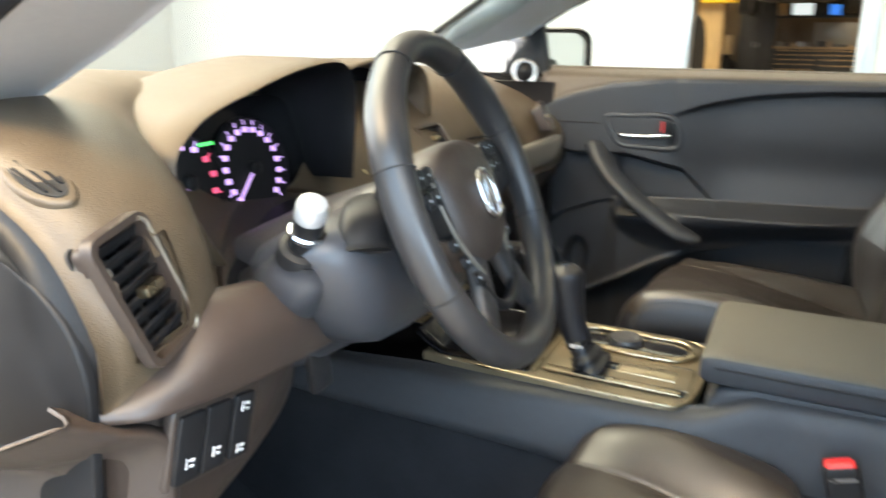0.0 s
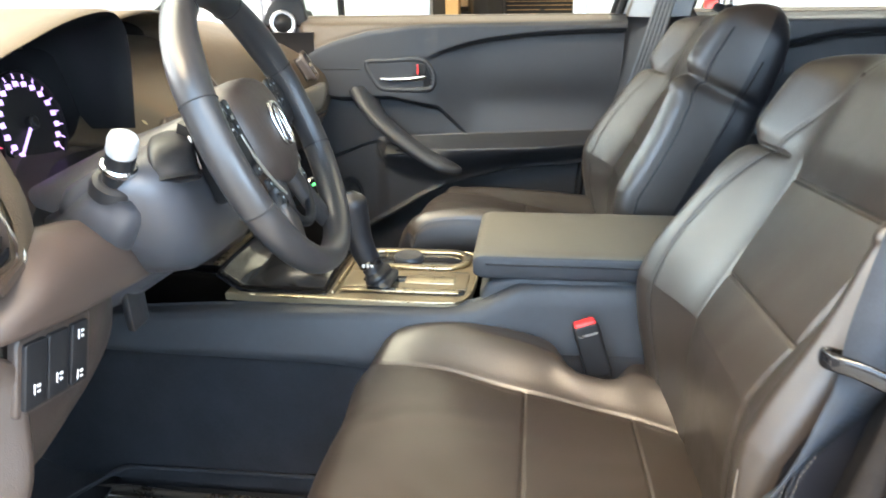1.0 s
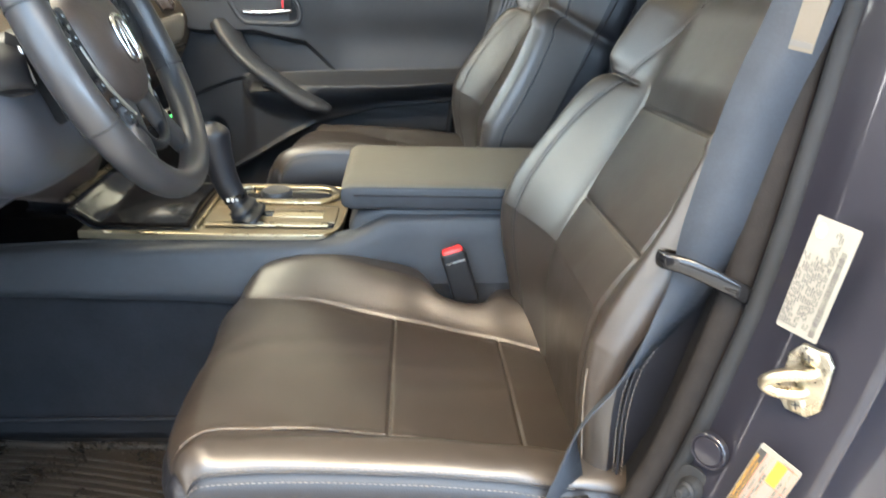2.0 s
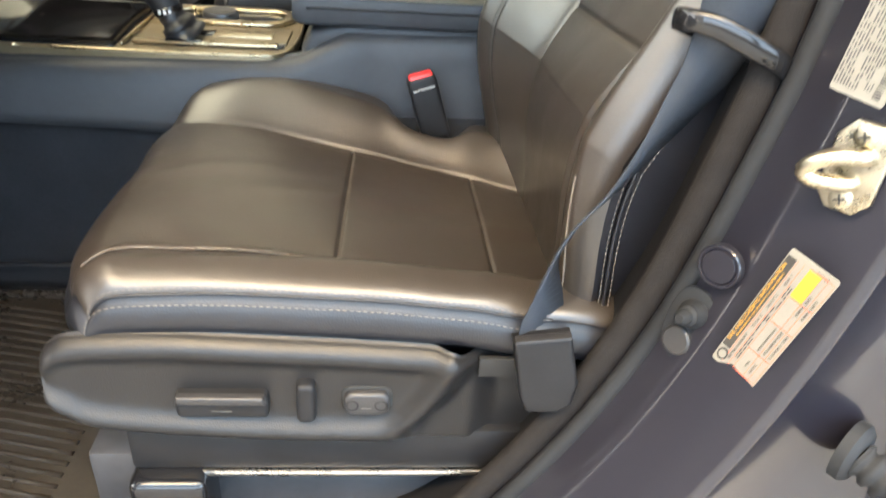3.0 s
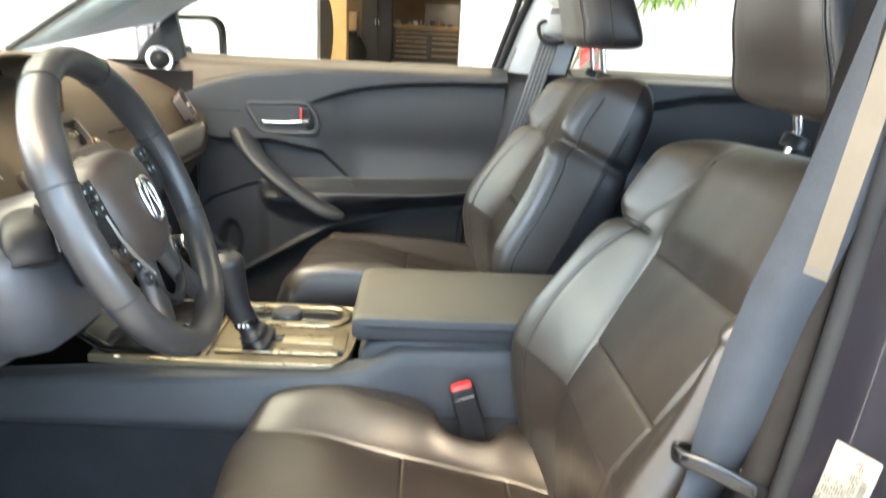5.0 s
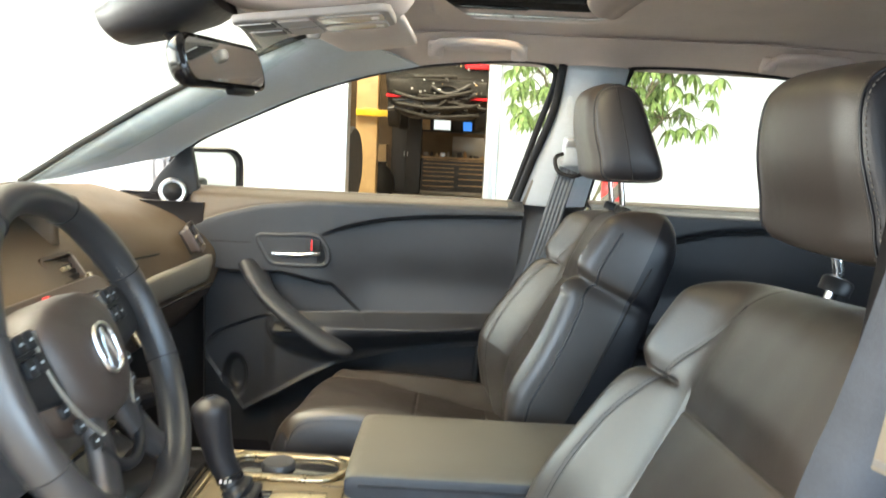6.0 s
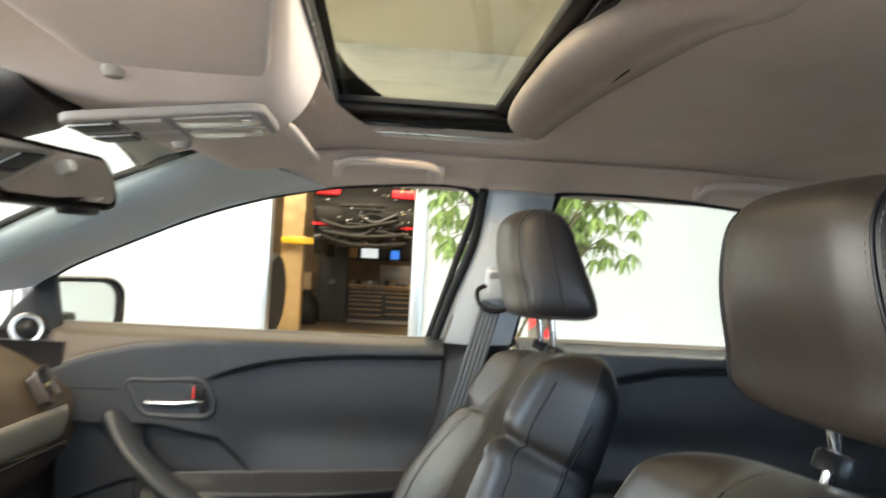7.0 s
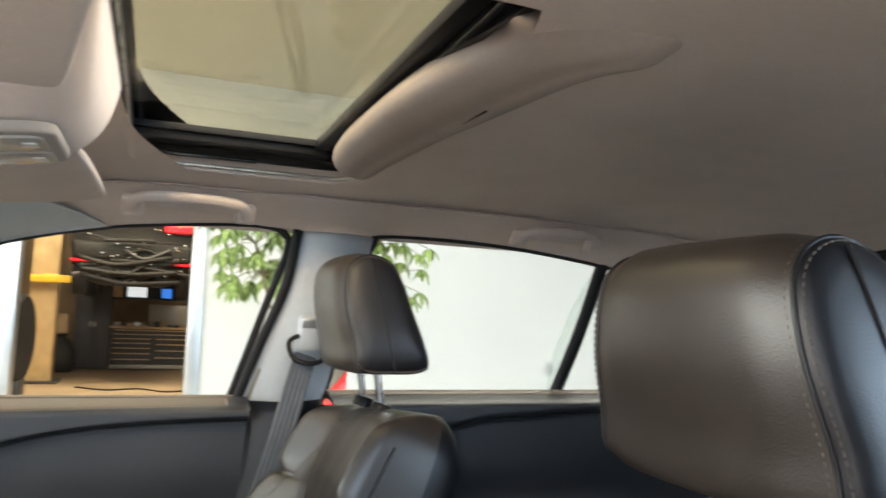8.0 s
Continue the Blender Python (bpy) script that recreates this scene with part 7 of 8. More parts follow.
lathe("knob_base", mk, [(0.0235, 0.0), (0.0235, 0.014), (0.021, 0.020), (0.016, 0.022)], M_BLACK, col, "black knob base", 32)
lathe("knob_collar", mk, [(0.0150, 0.034), (0.0160, 0.0355), (0.0160, 0.0395), (0.0140, 0.041)], M_CHROME, col, "bright collar", 32)
lathe("knob_stem", mk, [(0.0132, 0.020), (0.0132, 0.056)], M_BLACK, col, "", 28)
lathe("knob_cap", mk, [(0.0130, 0.054), (0.0136, 0.057), (0.0136, 0.068), (0.0122, 0.072), (0.006, 0.0735)], M_CAP, col, "silver cap", 32)
# stalk and paddle on the near side
st = cr([(-0.345, 0.735, 1.125), (-0.335, 0.70, 1.128), (-0.322, 0.672, 1.120), (-0.312, 0.66, 1.10)], 16)
sweep("stalk", st, circle(0.022, 16, 0.009, 2.6), M_BLACK, col, "black indicator stalk", up=(0, 0, 1))
pad = plate("shift_paddle", basis((-0.305, 0.705, 1.105), (0.15, 0.35, -1.0), (-0.8, 0.5, 0.1)) @ pose(0, 0, -0.004), [(-0.045, -0.012), (0.040, -0.016), (0.048, 0.0), (0.036, 0.020), (-0.03, 0.026), (-0.048, 0.01)], 0.008, M_BLACK, col, "black shift paddle", 0.003)
box("stalk_mark", basis((-0.312, 0.688, 1.118), (0.15, 0.2, -1.0), (-0.8, 0.5, 0.1)) @ pose(0, 0, 0.006), (0.035, 0.0022, 0.0012), M_WHITEINK, col, "white marking on the stalk", 0)

# ---- overhead ----
# roof console bulge between the visors, with the lamps
over = thing("overhead_console", (-0.12, CL, 1.50), "warm grey overhead console with map lamps", "overhead console")
ny = 41
P = []
for x, drop, half in ((-0.36, 0.0, 0.23), (-0.33, 0.03, 0.225), (-0.27, 0.06, 0.215), (-0.18, 0.092, 0.205), (-0.10, 0.108, 0.195), (-0.045, 0.105, 0.188), (-0.012, 0.07, 0.182), (-0.004, 0.0, 0.178)):
    yy = np.linspace(-1, 1, ny)
    z = roof_z(np.full(ny, x), CL + yy * half) - drop * (1 - np.abs(yy) ** 3.2)
    P.append(np.stack([np.full(ny, x), CL + yy * half, z], 1))
P = np.array([cr(np.array(P)[:, k], 40) for k in range(ny)]).transpose(1, 0, 2)
surface("console_shell", P, M_HEADLINER, over, "warm grey moulded console shell", thick=0.004)
mo = basis((-0.140, CL - 0.026, 1.503), (0.985, 0, 0.12), (0, 1, 0)) @ pose(0, 0, 0, 180, 0, 0)
plate("lamp_bezel", mo @ pose(0, 0, 0.0), rounded_rect(0.215, 0.135, 0.022), 0.010, M_OVERTRIM, over, "grey lamp surround", 0.004)
for sg in (-1, 1):
    lens = plate("lamp_lens", mo @ pose(0.052, sg * 0.032, 0.0095), rounded_rect(0.088, 0.050, 0.010), 0.003, M_LENS, over, "frosted map lamp lens", 0.001)
    box("lens_mark", mo @ pose(0.084, sg * 0.032, 0.0130), (0.010, 0.016, 0.001), M_WHITEINK, lens, "", 0)
    plate("lamp_switch", mo @ pose(-0.022, sg * 0.032, 0.0095), rounded_rect(0.046, 0.050, 0.006), 0.004, M_OVERTRIM, over, "grey lamp switch", 0.001)
    box("switch_gap", mo @ pose(-0.049, sg * 0.032, 0.0102), (0.004, 0.050, 0.001), M_SEAMDARK, over, "", 0)
    plate("roof_switch", mo @ pose(-0.076, sg * 0.032, 0.0095), rounded_rect(0.042, 0.040, 0.005), 0.003, M_PLASTIC, over, "dark sunroof switch", 0.001)
    box("switch_edge", mo @ pose(-0.076, sg * 0.032 + 0.022, 0.0125), (0.046, 0.003, 0.002), M_CAP, over, "", 0.0005)
# sun visors
for sg, nm in ((-1, "driver"), (1, "passenger")):
    vis = thing("sun_visor", (-0.16, CL + sg * 0.40, 1.56), "warm grey sun visor folded against the roof", "sun visor", "sun visors")
    rear_in, rear_out = (-0.012, 0.050) if sg < 0 else (-0.015, -0.030)
    lo_in, lo_out = (1.535, 1.525) if sg < 0 else (1.505, 1.520)
    nu, nw = 24, 40
    board = []
    for side in (1, -1):
        rows = []
        for u in np.sin(np.linspace(-1, 1, nu) * np.pi / 2):
            row = []
            for w in np.sin(np.linspace(-1, 1, nw) * np.pi / 2):
                # a rounded rectangle swollen between its two faces
                p = (0.5 + 0.5 * u * (1 - 0.05 * abs(w) ** 8), 0.5 + 0.5 * w * (1 - 0.03 * abs(u) ** 8))
                out_ = p[1]
                xr = rear_in + (rear_out - rear_in) * out_
                edge = math.sqrt(max(0.0, 1 - max(abs(u), abs(w)) ** 14))
                z = lo_in + (lo_out - lo_in) * out_ + 0.022 * p[0] * (sg > 0) + 0.008 - side * 0.008 * edge - 0.003 * (1 - u * u)
                row.append((-0.205 + 0.015 * out_ + (xr + 0.19) * p[0], CL + sg * (0.103 + 0.455 * out_), z))
            rows.append(row)
        board.append(np.array(rows))
    verts = np.vstack([b.reshape(-1, 3) for b in board])
    fcs = grid_faces(nu, nw)
    fcs = fcs + [tuple(q + nu * nw for q in f[::-1]) for f in fcs]
    link_mesh("visor_board", verts, fcs if sg < 0 else [f[::-1] for f in fcs], M_HEADLINER, vis, "warm grey padded visor board")
    clip_z = lo_in - 0.002
    lathe("visor_clip", basis((-0.175, CL + sg * 0.125, clip_z), (1, 0, 0), (0, -1, 0)), [(0.013, -0.012), (0.013, 0.004), (0.009, 0.010), (0.003, 0.011)], M_LENS, vis, "small pale visor clip", 20)
# interior mirror with its housing
rvm = thing("rear_view_mirror", (-0.30, 1.2, 1.45), "black rear-view mirror on a dark housing at the windscreen", "mirror")
mm = basis((-0.277, 1.206, 1.433), (0.17, 0.98, 0.03), (-0.25, 0.05, 1))
o = rounded_rect(0.245, 0.070, 0.028, 8)
rows = []
for k, z in ((0.6, -0.030), (0.86, -0.026), (0.97, -0.014), (1.0, 0.0), (0.985, 0.006), (0.95, 0.007)):
    rows.append([mm @ Vector((p[0] * k, p[1] * (k if k > 0.9 else k * 0.9), z)) for p in o])
surface("mirror_shell", np.array(rows), M_GLOSSBLACK, rvm, "black mirror shell", cv=True, cap_u=True)
plate("mirror_glass", mm @ pose(0, 0, 0.0065), rounded_rect(0.226, 0.056, 0.022, 8), 0.0015, M_MIRROR, rvm, "silvered mirror glass")
box("mirror_button", mm @ pose(0.04, -0.036, -0.002), (0.07, 0.012, 0.016), M_BLACK, rvm, "", 0.004)
tube("mirror_arm", cr([(-0.31, 1.21, 1.445), (-0.35, 1.21, 1.47), (-0.375, 1.21, 1.50)], 10), 0.011, M_BLACK, rvm, "", 12, up=(0, 1, 0))
hs = []
for u, w, h in ((0, 0.02, 0.012), (0.06, 0.055, 0.026), (0.4, 0.075, 0.034), (0.8, 0.085, 0.036), (1.0, 0.08, 0.030)):
    c = np.array([-0.445, 1.215, 1.475]) * (1 - u) + np.array([-0.29, 1.215, 1.535]) * u
    hs.append([c + np.array([0, a, 0]) + np.array([-0.5, 0, 0.86]) * b for a, b in circle(w, 28, h, 2.8)])
surface("sensor_housing", np.array(hs), M_SHOPDARK, rvm, "dark grey sensor housing", cv=True, cap_u=True)

# grab handles over the far doors
for x, wide in ((0.10, 0.20), (0.84, 0.19)):
    gh = thing("grab_handle", (x, 1.80, 1.55), "warm grey folding grab handle at the roof edge", "grab handle", "grab handles")
    zt = float(roof_z(np.array(x), np.array(1.80)))
    m = basis((x, 1.815, zt - 0.035), (1, 0, 0), (0, -0.62, 0.78))
    bow = cr([(-wide / 2, -0.024, 0.0), (-wide / 2 + 0.012, 0.006, 0.010), (-wide / 2 + 0.04, 0.016, 0.014), (0, 0.019, 0.015), (wide / 2 - 0.04, 0.016, 0.014), (wide / 2 - 0.012, 0.006, 0.010), (wide / 2, -0.024, 0.0)], 50)
    sweep("grip", np.array([m @ Vector(p) for p in bow]), circle(0.010, 14, 0.007, 2.6), M_HEADLINER, gh, "warm grey moulded grip", up=tuple(m.to_3x3() @ Vector((0, 0, 1))))
    for sg in (-1, 1):
        box("mount", m @ pose(sg * (wide / 2 - 0.006), -0.014, -0.002), (0.036, 0.040, 0.016), M_HEADLINER, gh, "", 0.007, 3)
    plate("recess", m @ pose(0, -0.004, -0.012), rounded_rect(wide - 0.05, 0.034, 0.012), 0.006, M_HEADLINER, gh, "", 0.002)

# ---- floor mats ----
mat_ob = thing("floor_mat", (-0.45, 0.80, 0.41), "ribbed black rubber floor mat, scuffed and dusty", "floor mat")
o = cr_closed([(-0.80, 0.60), (-0.55, 0.57), (-0.28, 0.575), (-0.235, 0.62), (-0.235, 0.96), (-0.28, 1.02), (-0.55, 1.035), (-0.80, 1.00)], 60)
plate("mat_base", Matrix.Translation((0, 0, 0.41)), o, 0.008, M_RUBBERMAT, mat_ob, "black rubber mat", 0.003)
rim = np.c_[o, np.full(60, 0.420)]
sweep("mat_rim", rim, circle(0.006, 8, 0.008), M_RUBBERMAT, mat_ob, "", ring=True)
for k in range(22):
    y = 0.63 + 0.0165 * k
    bend = cr([(-0.72, y + 0.05, 0.4185), (-0.50, y + 0.03, 0.4185), (-0.30, y - 0.012, 0.4185)], 14)
    sweep("rib", bend, circle(0.0035, 6, 0.003), M_RUBBERMAT, mat_ob, "")
edge = np.linspace(-0.78, -0.20, 40)
tube("carpet_edge", np.stack([edge, np.interp(edge, [-0.78, -0.70, -0.2], [0.99, 1.06, 1.062]), np.interp(edge, [-0.78, -0.70, -0.2], [0.43, 0.455, 0.46])], 1), 0.005, M_CARPET, car, "raised carpet edge", 8)

# ---- fittings of the near pillar ----
def jamb_frame(x, y, z, lean=0.10):
    """A frame on the painted pillar face: across it, up it, out of it."""
    return basis((x, y, z), (0.62, -0.785, 0.0), (lean, 0.04, 1.0))


def text_bars(m, w, h, rows, ink, parent, seed, name="print_line", fill=0.85):
    random.seed(seed)
    for r in range(rows):
        y = h / 2 - (r + 0.5) * h / rows
        x = -w / 2
        while x < w / 2 - 0.002:
            l = min(random.uniform(0.003, 0.010), w / 2 - x)
            if random.random() < fill:
                box(name, m @ pose(x + l / 2, y, 0.0002), (l * 0.86, h / rows * 0.45, 0.0002), ink, parent, "", 0)
            x += l + 0.001


def writing(body, size, m, mat, parent, name="lettering"):
    c = bpy.data.curves.new(name, "FONT")
    c.body, c.size, c.align_x, c.align_y, c.extrude = body, size, "CENTER", "CENTER", 0.00008
    tmp = new("tmp_text", c)
    me = bpy.data.meshes.new_from_object(tmp.evaluated_get(bpy.context.evaluated_depsgraph_get()))
    bpy.data.objects.remove(tmp)
    verts = [m @ v.co for v in me.vertices]
    faces = [tuple(p.vertices) for p in me.polygons]
    return link_mesh(name, [v[:] for v in verts], faces, mat, parent, "", False)


# tyre label
tl = thing("tire_label", (0.333, 0.476, 0.80), "cream tyre and loading label with black header and yellow panel", "label")
mt = basis((0.3255, 0.4665, 0.8155), (0.62, -0.785, -0.26), (0.072, -0.095, 1.0)) @ Matrix.Diagonal((0.63, 0.92, 1.0, 1.0))
plate("paper", mt, rounded_rect(0.056, 0.122, 0.003), 0.0006, M_LABEL, tl, "cream paper label")
turn = Matrix.Rotation(radians(90), 4, "Z")
mr = mt @ pose(0, 0, 0.0008) @ turn                       # rows read up the pillar
box("header", mr @ pose(0.006, 0.022, 0), (0.098, 0.010, 0.0002), M_INK, tl, "black header band", 0)
writing("TIRE AND LOADING INFORMATION", 0.0052, mr @ pose(0.006, 0.0242, 0.0002), M_LABELYEL, tl)
writing("RENSEIGNEMENTS SUR LES PNEUS ET LE CHARGEMENT", 0.0028, mr @ pose(0.006, 0.0195, 0.0002), M_LABELYEL, tl)
lathe("symbol", mr @ pose(-0.051, 0.020, 0), [(0.0062, 0), (0.0062, 0.0003)], M_INK, tl, "", 20)
lathe("symbol_ring", mr @ pose(-0.051, 0.020, 0.0003), [(0.0042, 0), (0.0042, 0.0001)], M_LABEL, tl, "", 20)
box("yellow_panel", mr @ pose(0.042, -0.005, 0), (0.026, 0.014, 0.0002), M_LABELYEL, tl, "yellow panel", 0)
for y, l in ((0.0155, 0.112), (0.0085, 0.112), (0.002, 0.084), (-0.012, 0.112), (-0.019, 0.112), (-0.026, 0.112)):
    box("rule", mr @ pose(-0.0 if l > 0.1 else -0.014, y, 0), (l, 0.0006, 0.0002), M_INKRED, tl, "", 0)
for x in (-0.055, -0.030, 0.002, 0.028, 0.056):
    box("rule", mr @ pose(x, -0.012, 0), (0.0006, 0.028, 0.0002), M_INKRED, tl, "", 0)
writing("SEATING CAPACITY", 0.0034, mr @ pose(-0.036, 0.012, 0.0001), M_INK, tl)
writing("TOTAL 5", 0.0034, mr @ pose(-0.006, 0.012, 0.0001), M_INK, tl)
writing("FRONT 2", 0.0034, mr @ pose(0.016, 0.012, 0.0001), M_INK, tl)
writing("REAR 3", 0.0034, mr @ pose(0.038, 0.012, 0.0001), M_INK, tl)
writing("TIRE", 0.0036, mr @ pose(-0.043, -0.008, 0.0001), M_INK, tl)
writing("SIZE DIMENSIONS", 0.0032, mr @ pose(-0.014, -0.008, 0.0001), M_INK, tl)
writing("FRONT", 0.0034, mr @ pose(-0.043, -0.0155, 0.0001), M_INK, tl)
writing("P235/60R18 102V", 0.0036, mr @ pose(-0.013, -0.0155, 0.0001), M_INK, tl)
writing("T165/90R17 105M", 0.0036, mr @ pose(-0.013, -0.0225, 0.0001), M_INK, tl)
writing("230KPA, 33PSI", 0.0034, mr @ pose(0.028, -0.0155, 0.0001), M_INK, tl)
writing("420KPA, 60PSI", 0.0034, mr @ pose(0.028, -0.0225, 0.0001), M_INK, tl)
writing("TX4 C0", 0.0042, mt @ pose(0.012, 0.0562, 0.0008), M_INK, tl)
text_bars(mr @ pose(-0.005, 0.0055, 0), 0.08, 0.005, 2, M_INK, tl, 3)
# certification label, its small print as bars
cl = thing("certification_label", (0.35, 0.50, 0.99), "white certification label with small print and a bar code", "label")
mc = basis((0.3295, 0.4615, 1.021), (0.62, -0.785, -0.12), (0.03, -0.03, 1.0)) @ Matrix.Diagonal((0.60, 1.0, 1.0, 1.0))
plate("paper", mc, rounded_rect(0.052, 0.092, 0.002), 0.0006, M_LABEL, cl, "white paper label")
mcr = mc @ pose(0, 0, 0.0008) @ turn
lathe("stamp", mcr @ pose(0.036, 0.016, 0), [(0.006, 0), (0.006, 0.0002)], M_ALU, cl, "", 24)
text_bars(mcr @ pose(-0.012, 0.012, 0), 0.060, 0.026, 9, M_PRINT, cl, 7)
text_bars(mcr @ pose(0.0, -0.006, 0), 0.080, 0.010, 4, M_PRINT, cl, 8)
random.seed(9)
for k in range(44):
    box("bar_code", mcr @ pose(-0.042 + k * 0.0016, -0.017, 0), (random.choice((0.0005, 0.0009)), 0.007, 0.0002), M_INK, cl, "", 0)
# upper cream label strip beside the belt
ul = thing("upper_label", (0.325, 0.53, 1.22), "plain cream label on the pillar edge", "label")
box("paper", basis((0.3125, 0.5005, 1.265), (0.62, -0.785, -0.1), (0.06, -0.02, 1)), (0.017, 0.185, 0.001), M_LABELCREAM, ul, "cream paper strip", 0)
box("printed_edge", basis((0.3125, 0.5005, 1.265), (0.62, -0.785, -0.1), (0.06, -0.02, 1)) @ pose(0, -0.088, 0.0008), (0.0165, 0.004, 0.0004), M_PRINT, ul, "grey printed edge", 0)

# door striker: a looped zinc bar on a plate with two screws
stk = thing("door_striker", (0.345, 0.475, 0.92), "zinc-plated door striker loop screwed to the pillar", "door striker")
ms = jamb_frame(0.3500, 0.4760, 0.928, 0.08) @ Matrix.Scale(0.85, 4)
plate("striker_plate", ms, [(-0.020, 0.020), (-0.010, 0.034), (0.012, 0.034), (0.020, 0.024), (0.020, -0.022), (0.010, -0.034), (-0.010, -0.034), (-0.020, -0.022)], 0.005, M_ZINC, stk, "zinc striker plate", 0.002)
loop = cr([(0.008, 0.011, 0.0), (0.004, 0.011, 0.014), (-0.010, 0.009, 0.028), (-0.024, -0.004, 0.030), (-0.018, -0.011, 0.026), (-0.002, -0.011, 0.014), (0.004, -0.011, 0.0)], 36)
sweep("striker_loop", np.array([ms @ Vector(p) for p in loop]), circle(0.0052, 12), M_ZINC, stk, "bright zinc loop", up=(0.3, 0.2, 1))
for sg in (-1, 1):
    lathe("screw", ms @ pose(0, sg * 0.024, 0.004), [(0.0085, 0), (0.0085, 0.003), (0.006, 0.0045), (0.001, 0.0045)], M_ZINC, stk, "", 20)
    for a in (0, 90):
        box("cross_slot", ms @ pose(0, sg * 0.024, 0.0086, 0, 0, a + 20), (0.008, 0.0014, 0.0006), M_INK, stk, "", 0)
# round plug and the door switch below it
pl = thing("body_plug", (0.303, 0.507, 0.835), "round painted plug in the pillar", "plug")
lathe("plug", jamb_frame(0.3025, 0.5105, 0.832), [(0.0165, -0.004), (0.0165, 0.002), (0.0155, 0.003), (0.0140, 0.003), (0.0132, 0.0015), (0.0122, 0.003), (0.002, 0.0034)], M_PAINT, pl, "", 36)
dsw = thing("door_switch", (0.295, 0.512, 0.785), "grey rubber door switch with a plunger", "door switch")
mw = jamb_frame(0.2955, 0.5195, 0.773, 0.25) @ Matrix.Scale(1.12, 4)
plate("gasket", mw @ pose(0, 0, 0), cr_closed([(-0.008, 0.026), (0.010, 0.026), (0.017, 0.008), (0.014, -0.016), (0.0, -0.027), (-0.013, -0.018), (-0.015, 0.006)], 36), 0.003, M_RUBBER, dsw, "dark rubber gasket", 0.001)
lathe("plunger", mw @ pose(0.003, 0.011, 0.002), [(0.010, 0), (0.010, 0.005), (0.0075, 0.008), (0.0075, 0.012), (0.0055, 0.014), (0.0055, 0.019), (0.003, 0.022)], M_RUBBER, dsw, "ribbed rubber plunger", 24)
lathe("switch_plug", mw @ pose(-0.001, -0.012, 0.002), [(0.0105, 0), (0.0105, 0.004), (0.009, 0.0055), (0.001, 0.0055)], M_PLASTIC, dsw, "", 24)
# rear door hinge with its booted check strap
hg = thing("door_hinge", (0.40, 0.46, 0.73), "dark grey rear door hinge with a ribbed rubber boot", "hinge")
mh = basis((0.408, 0.452, 0.712), (1, 0, 0), (0, 0, 1))
lathe("hinge_disc", mh @ pose(0, 0, 0, 0, 35, 0), [(0.024, 0), (0.024, 0.008), (0.020, 0.012), (0.010, 0.013)], M_RUBBER, hg, "round rubber flange", 32)
sweep("boot", np.array([mh @ Vector(p) for p in cr([(0.004, 0, 0.01), (0.02, -0.008, 0.03), (0.035, -0.025, 0.045), (0.05, -0.05, 0.05)], 40)]), circle(0.013, 20), M_RUBBER, hg, "ribbed rubber boot", scale=1 + 0.12 * np.sign(np.sin(np.linspace(0, 50, 40))))

# ---- the driver's door, swung wide open ahead of the camera ----
ddoor = thing("driver_door", (-0.60, 0.40, 0.36), "open driver's door with black trim and a dark window frame", "car door")
md = basis((-0.62, 0.36, 0.70), (-0.42, -0.91, 0), (0, 0, 1))
inner = cr_closed([(0.02, -0.34), (0.50, -0.36), (0.96, -0.34), (1.02, -0.10), (1.04, 0.20), (1.00, 0.42), (0.50, 0.45), (0.02, 0.46), (0.0, 0.0)], 60)
plate("outer_skin", md @ pose(0, 0, -0.10), inner, 0.05, M_PAINT, ddoor, "dark grey painted outer skin", 0.012, 3)
plate("trim_panel", md @ pose(0, 0, -0.05), inner * 0.97 + (0.012, 0.0), 0.05, M_DOORSKIN, ddoor, "black inner trim panel", 0.015, 3)
box("armrest", md @ pose(0.55, 0.17, 0.02), (0.50, 0.06, 0.07), M_DOORSKIN, ddoor, "black armrest", 0.02, 3)
frame_path = cr([(0.02, 0.46, -0.06), (0.20, 0.62, -0.05), (0.50, 0.80, -0.03), (0.85, 0.88, -0.01), (0.98, 0.82, -0.01), (1.02, 0.62, -0.04), (1.02, 0.42, -0.06)], 50)
sweep("window_frame", np.array([tuple(md @ Vector(p)) for p in frame_path]), circle(0.018, 10, 0.026), M_RUBBER, ddoor, "black window frame", up=(0.9, -0.42, 0))

# ---- things in the workshop ----
cab = thing("tool_cabinet", (0.05, 18.6, 0), "black tool cabinet with pale drawer fronts and a wooden top", "tool cabinet")
CX0, CX1, CY = -0.80, 0.95, 18.55
box("carcass", ((CX0 + CX1) / 2, CY + 0.30, 0.47), (CX1 - CX0, 0.60, 0.90), M_SHOPDARK, cab, "black steel carcass", 0.01)
box("worktop", ((CX0 + CX1) / 2, CY + 0.28, 0.945), (CX1 - CX0 + 0.06, 0.66, 0.05), M_WOOD, cab, "pale wooden worktop", 0.008)
box("plinth", ((CX0 + CX1) / 2, CY + 0.01, 0.07), (CX1 - CX0, 0.06, 0.09), M_LENS, cab, "pale plinth", 0.006)
for col_x, w, zs in ((-0.36, 0.82, (0.20, 0.33, 0.45, 0.56, 0.66)), (0.52, 0.80, (0.24, 0.40, 0.54, 0.66))):
    for z in zs:
        d = box("drawer", (col_x, CY - 0.006, z), (w, 0.03, 0.095), M_SHOPDARK, cab, "black drawer front", 0.006)
        box("drawer_pull", (col_x, CY - 0.028, z + 0.036), (w - 0.04, 0.02, 0.026), M_WOOD, d, "pale full-width pull", 0.004)
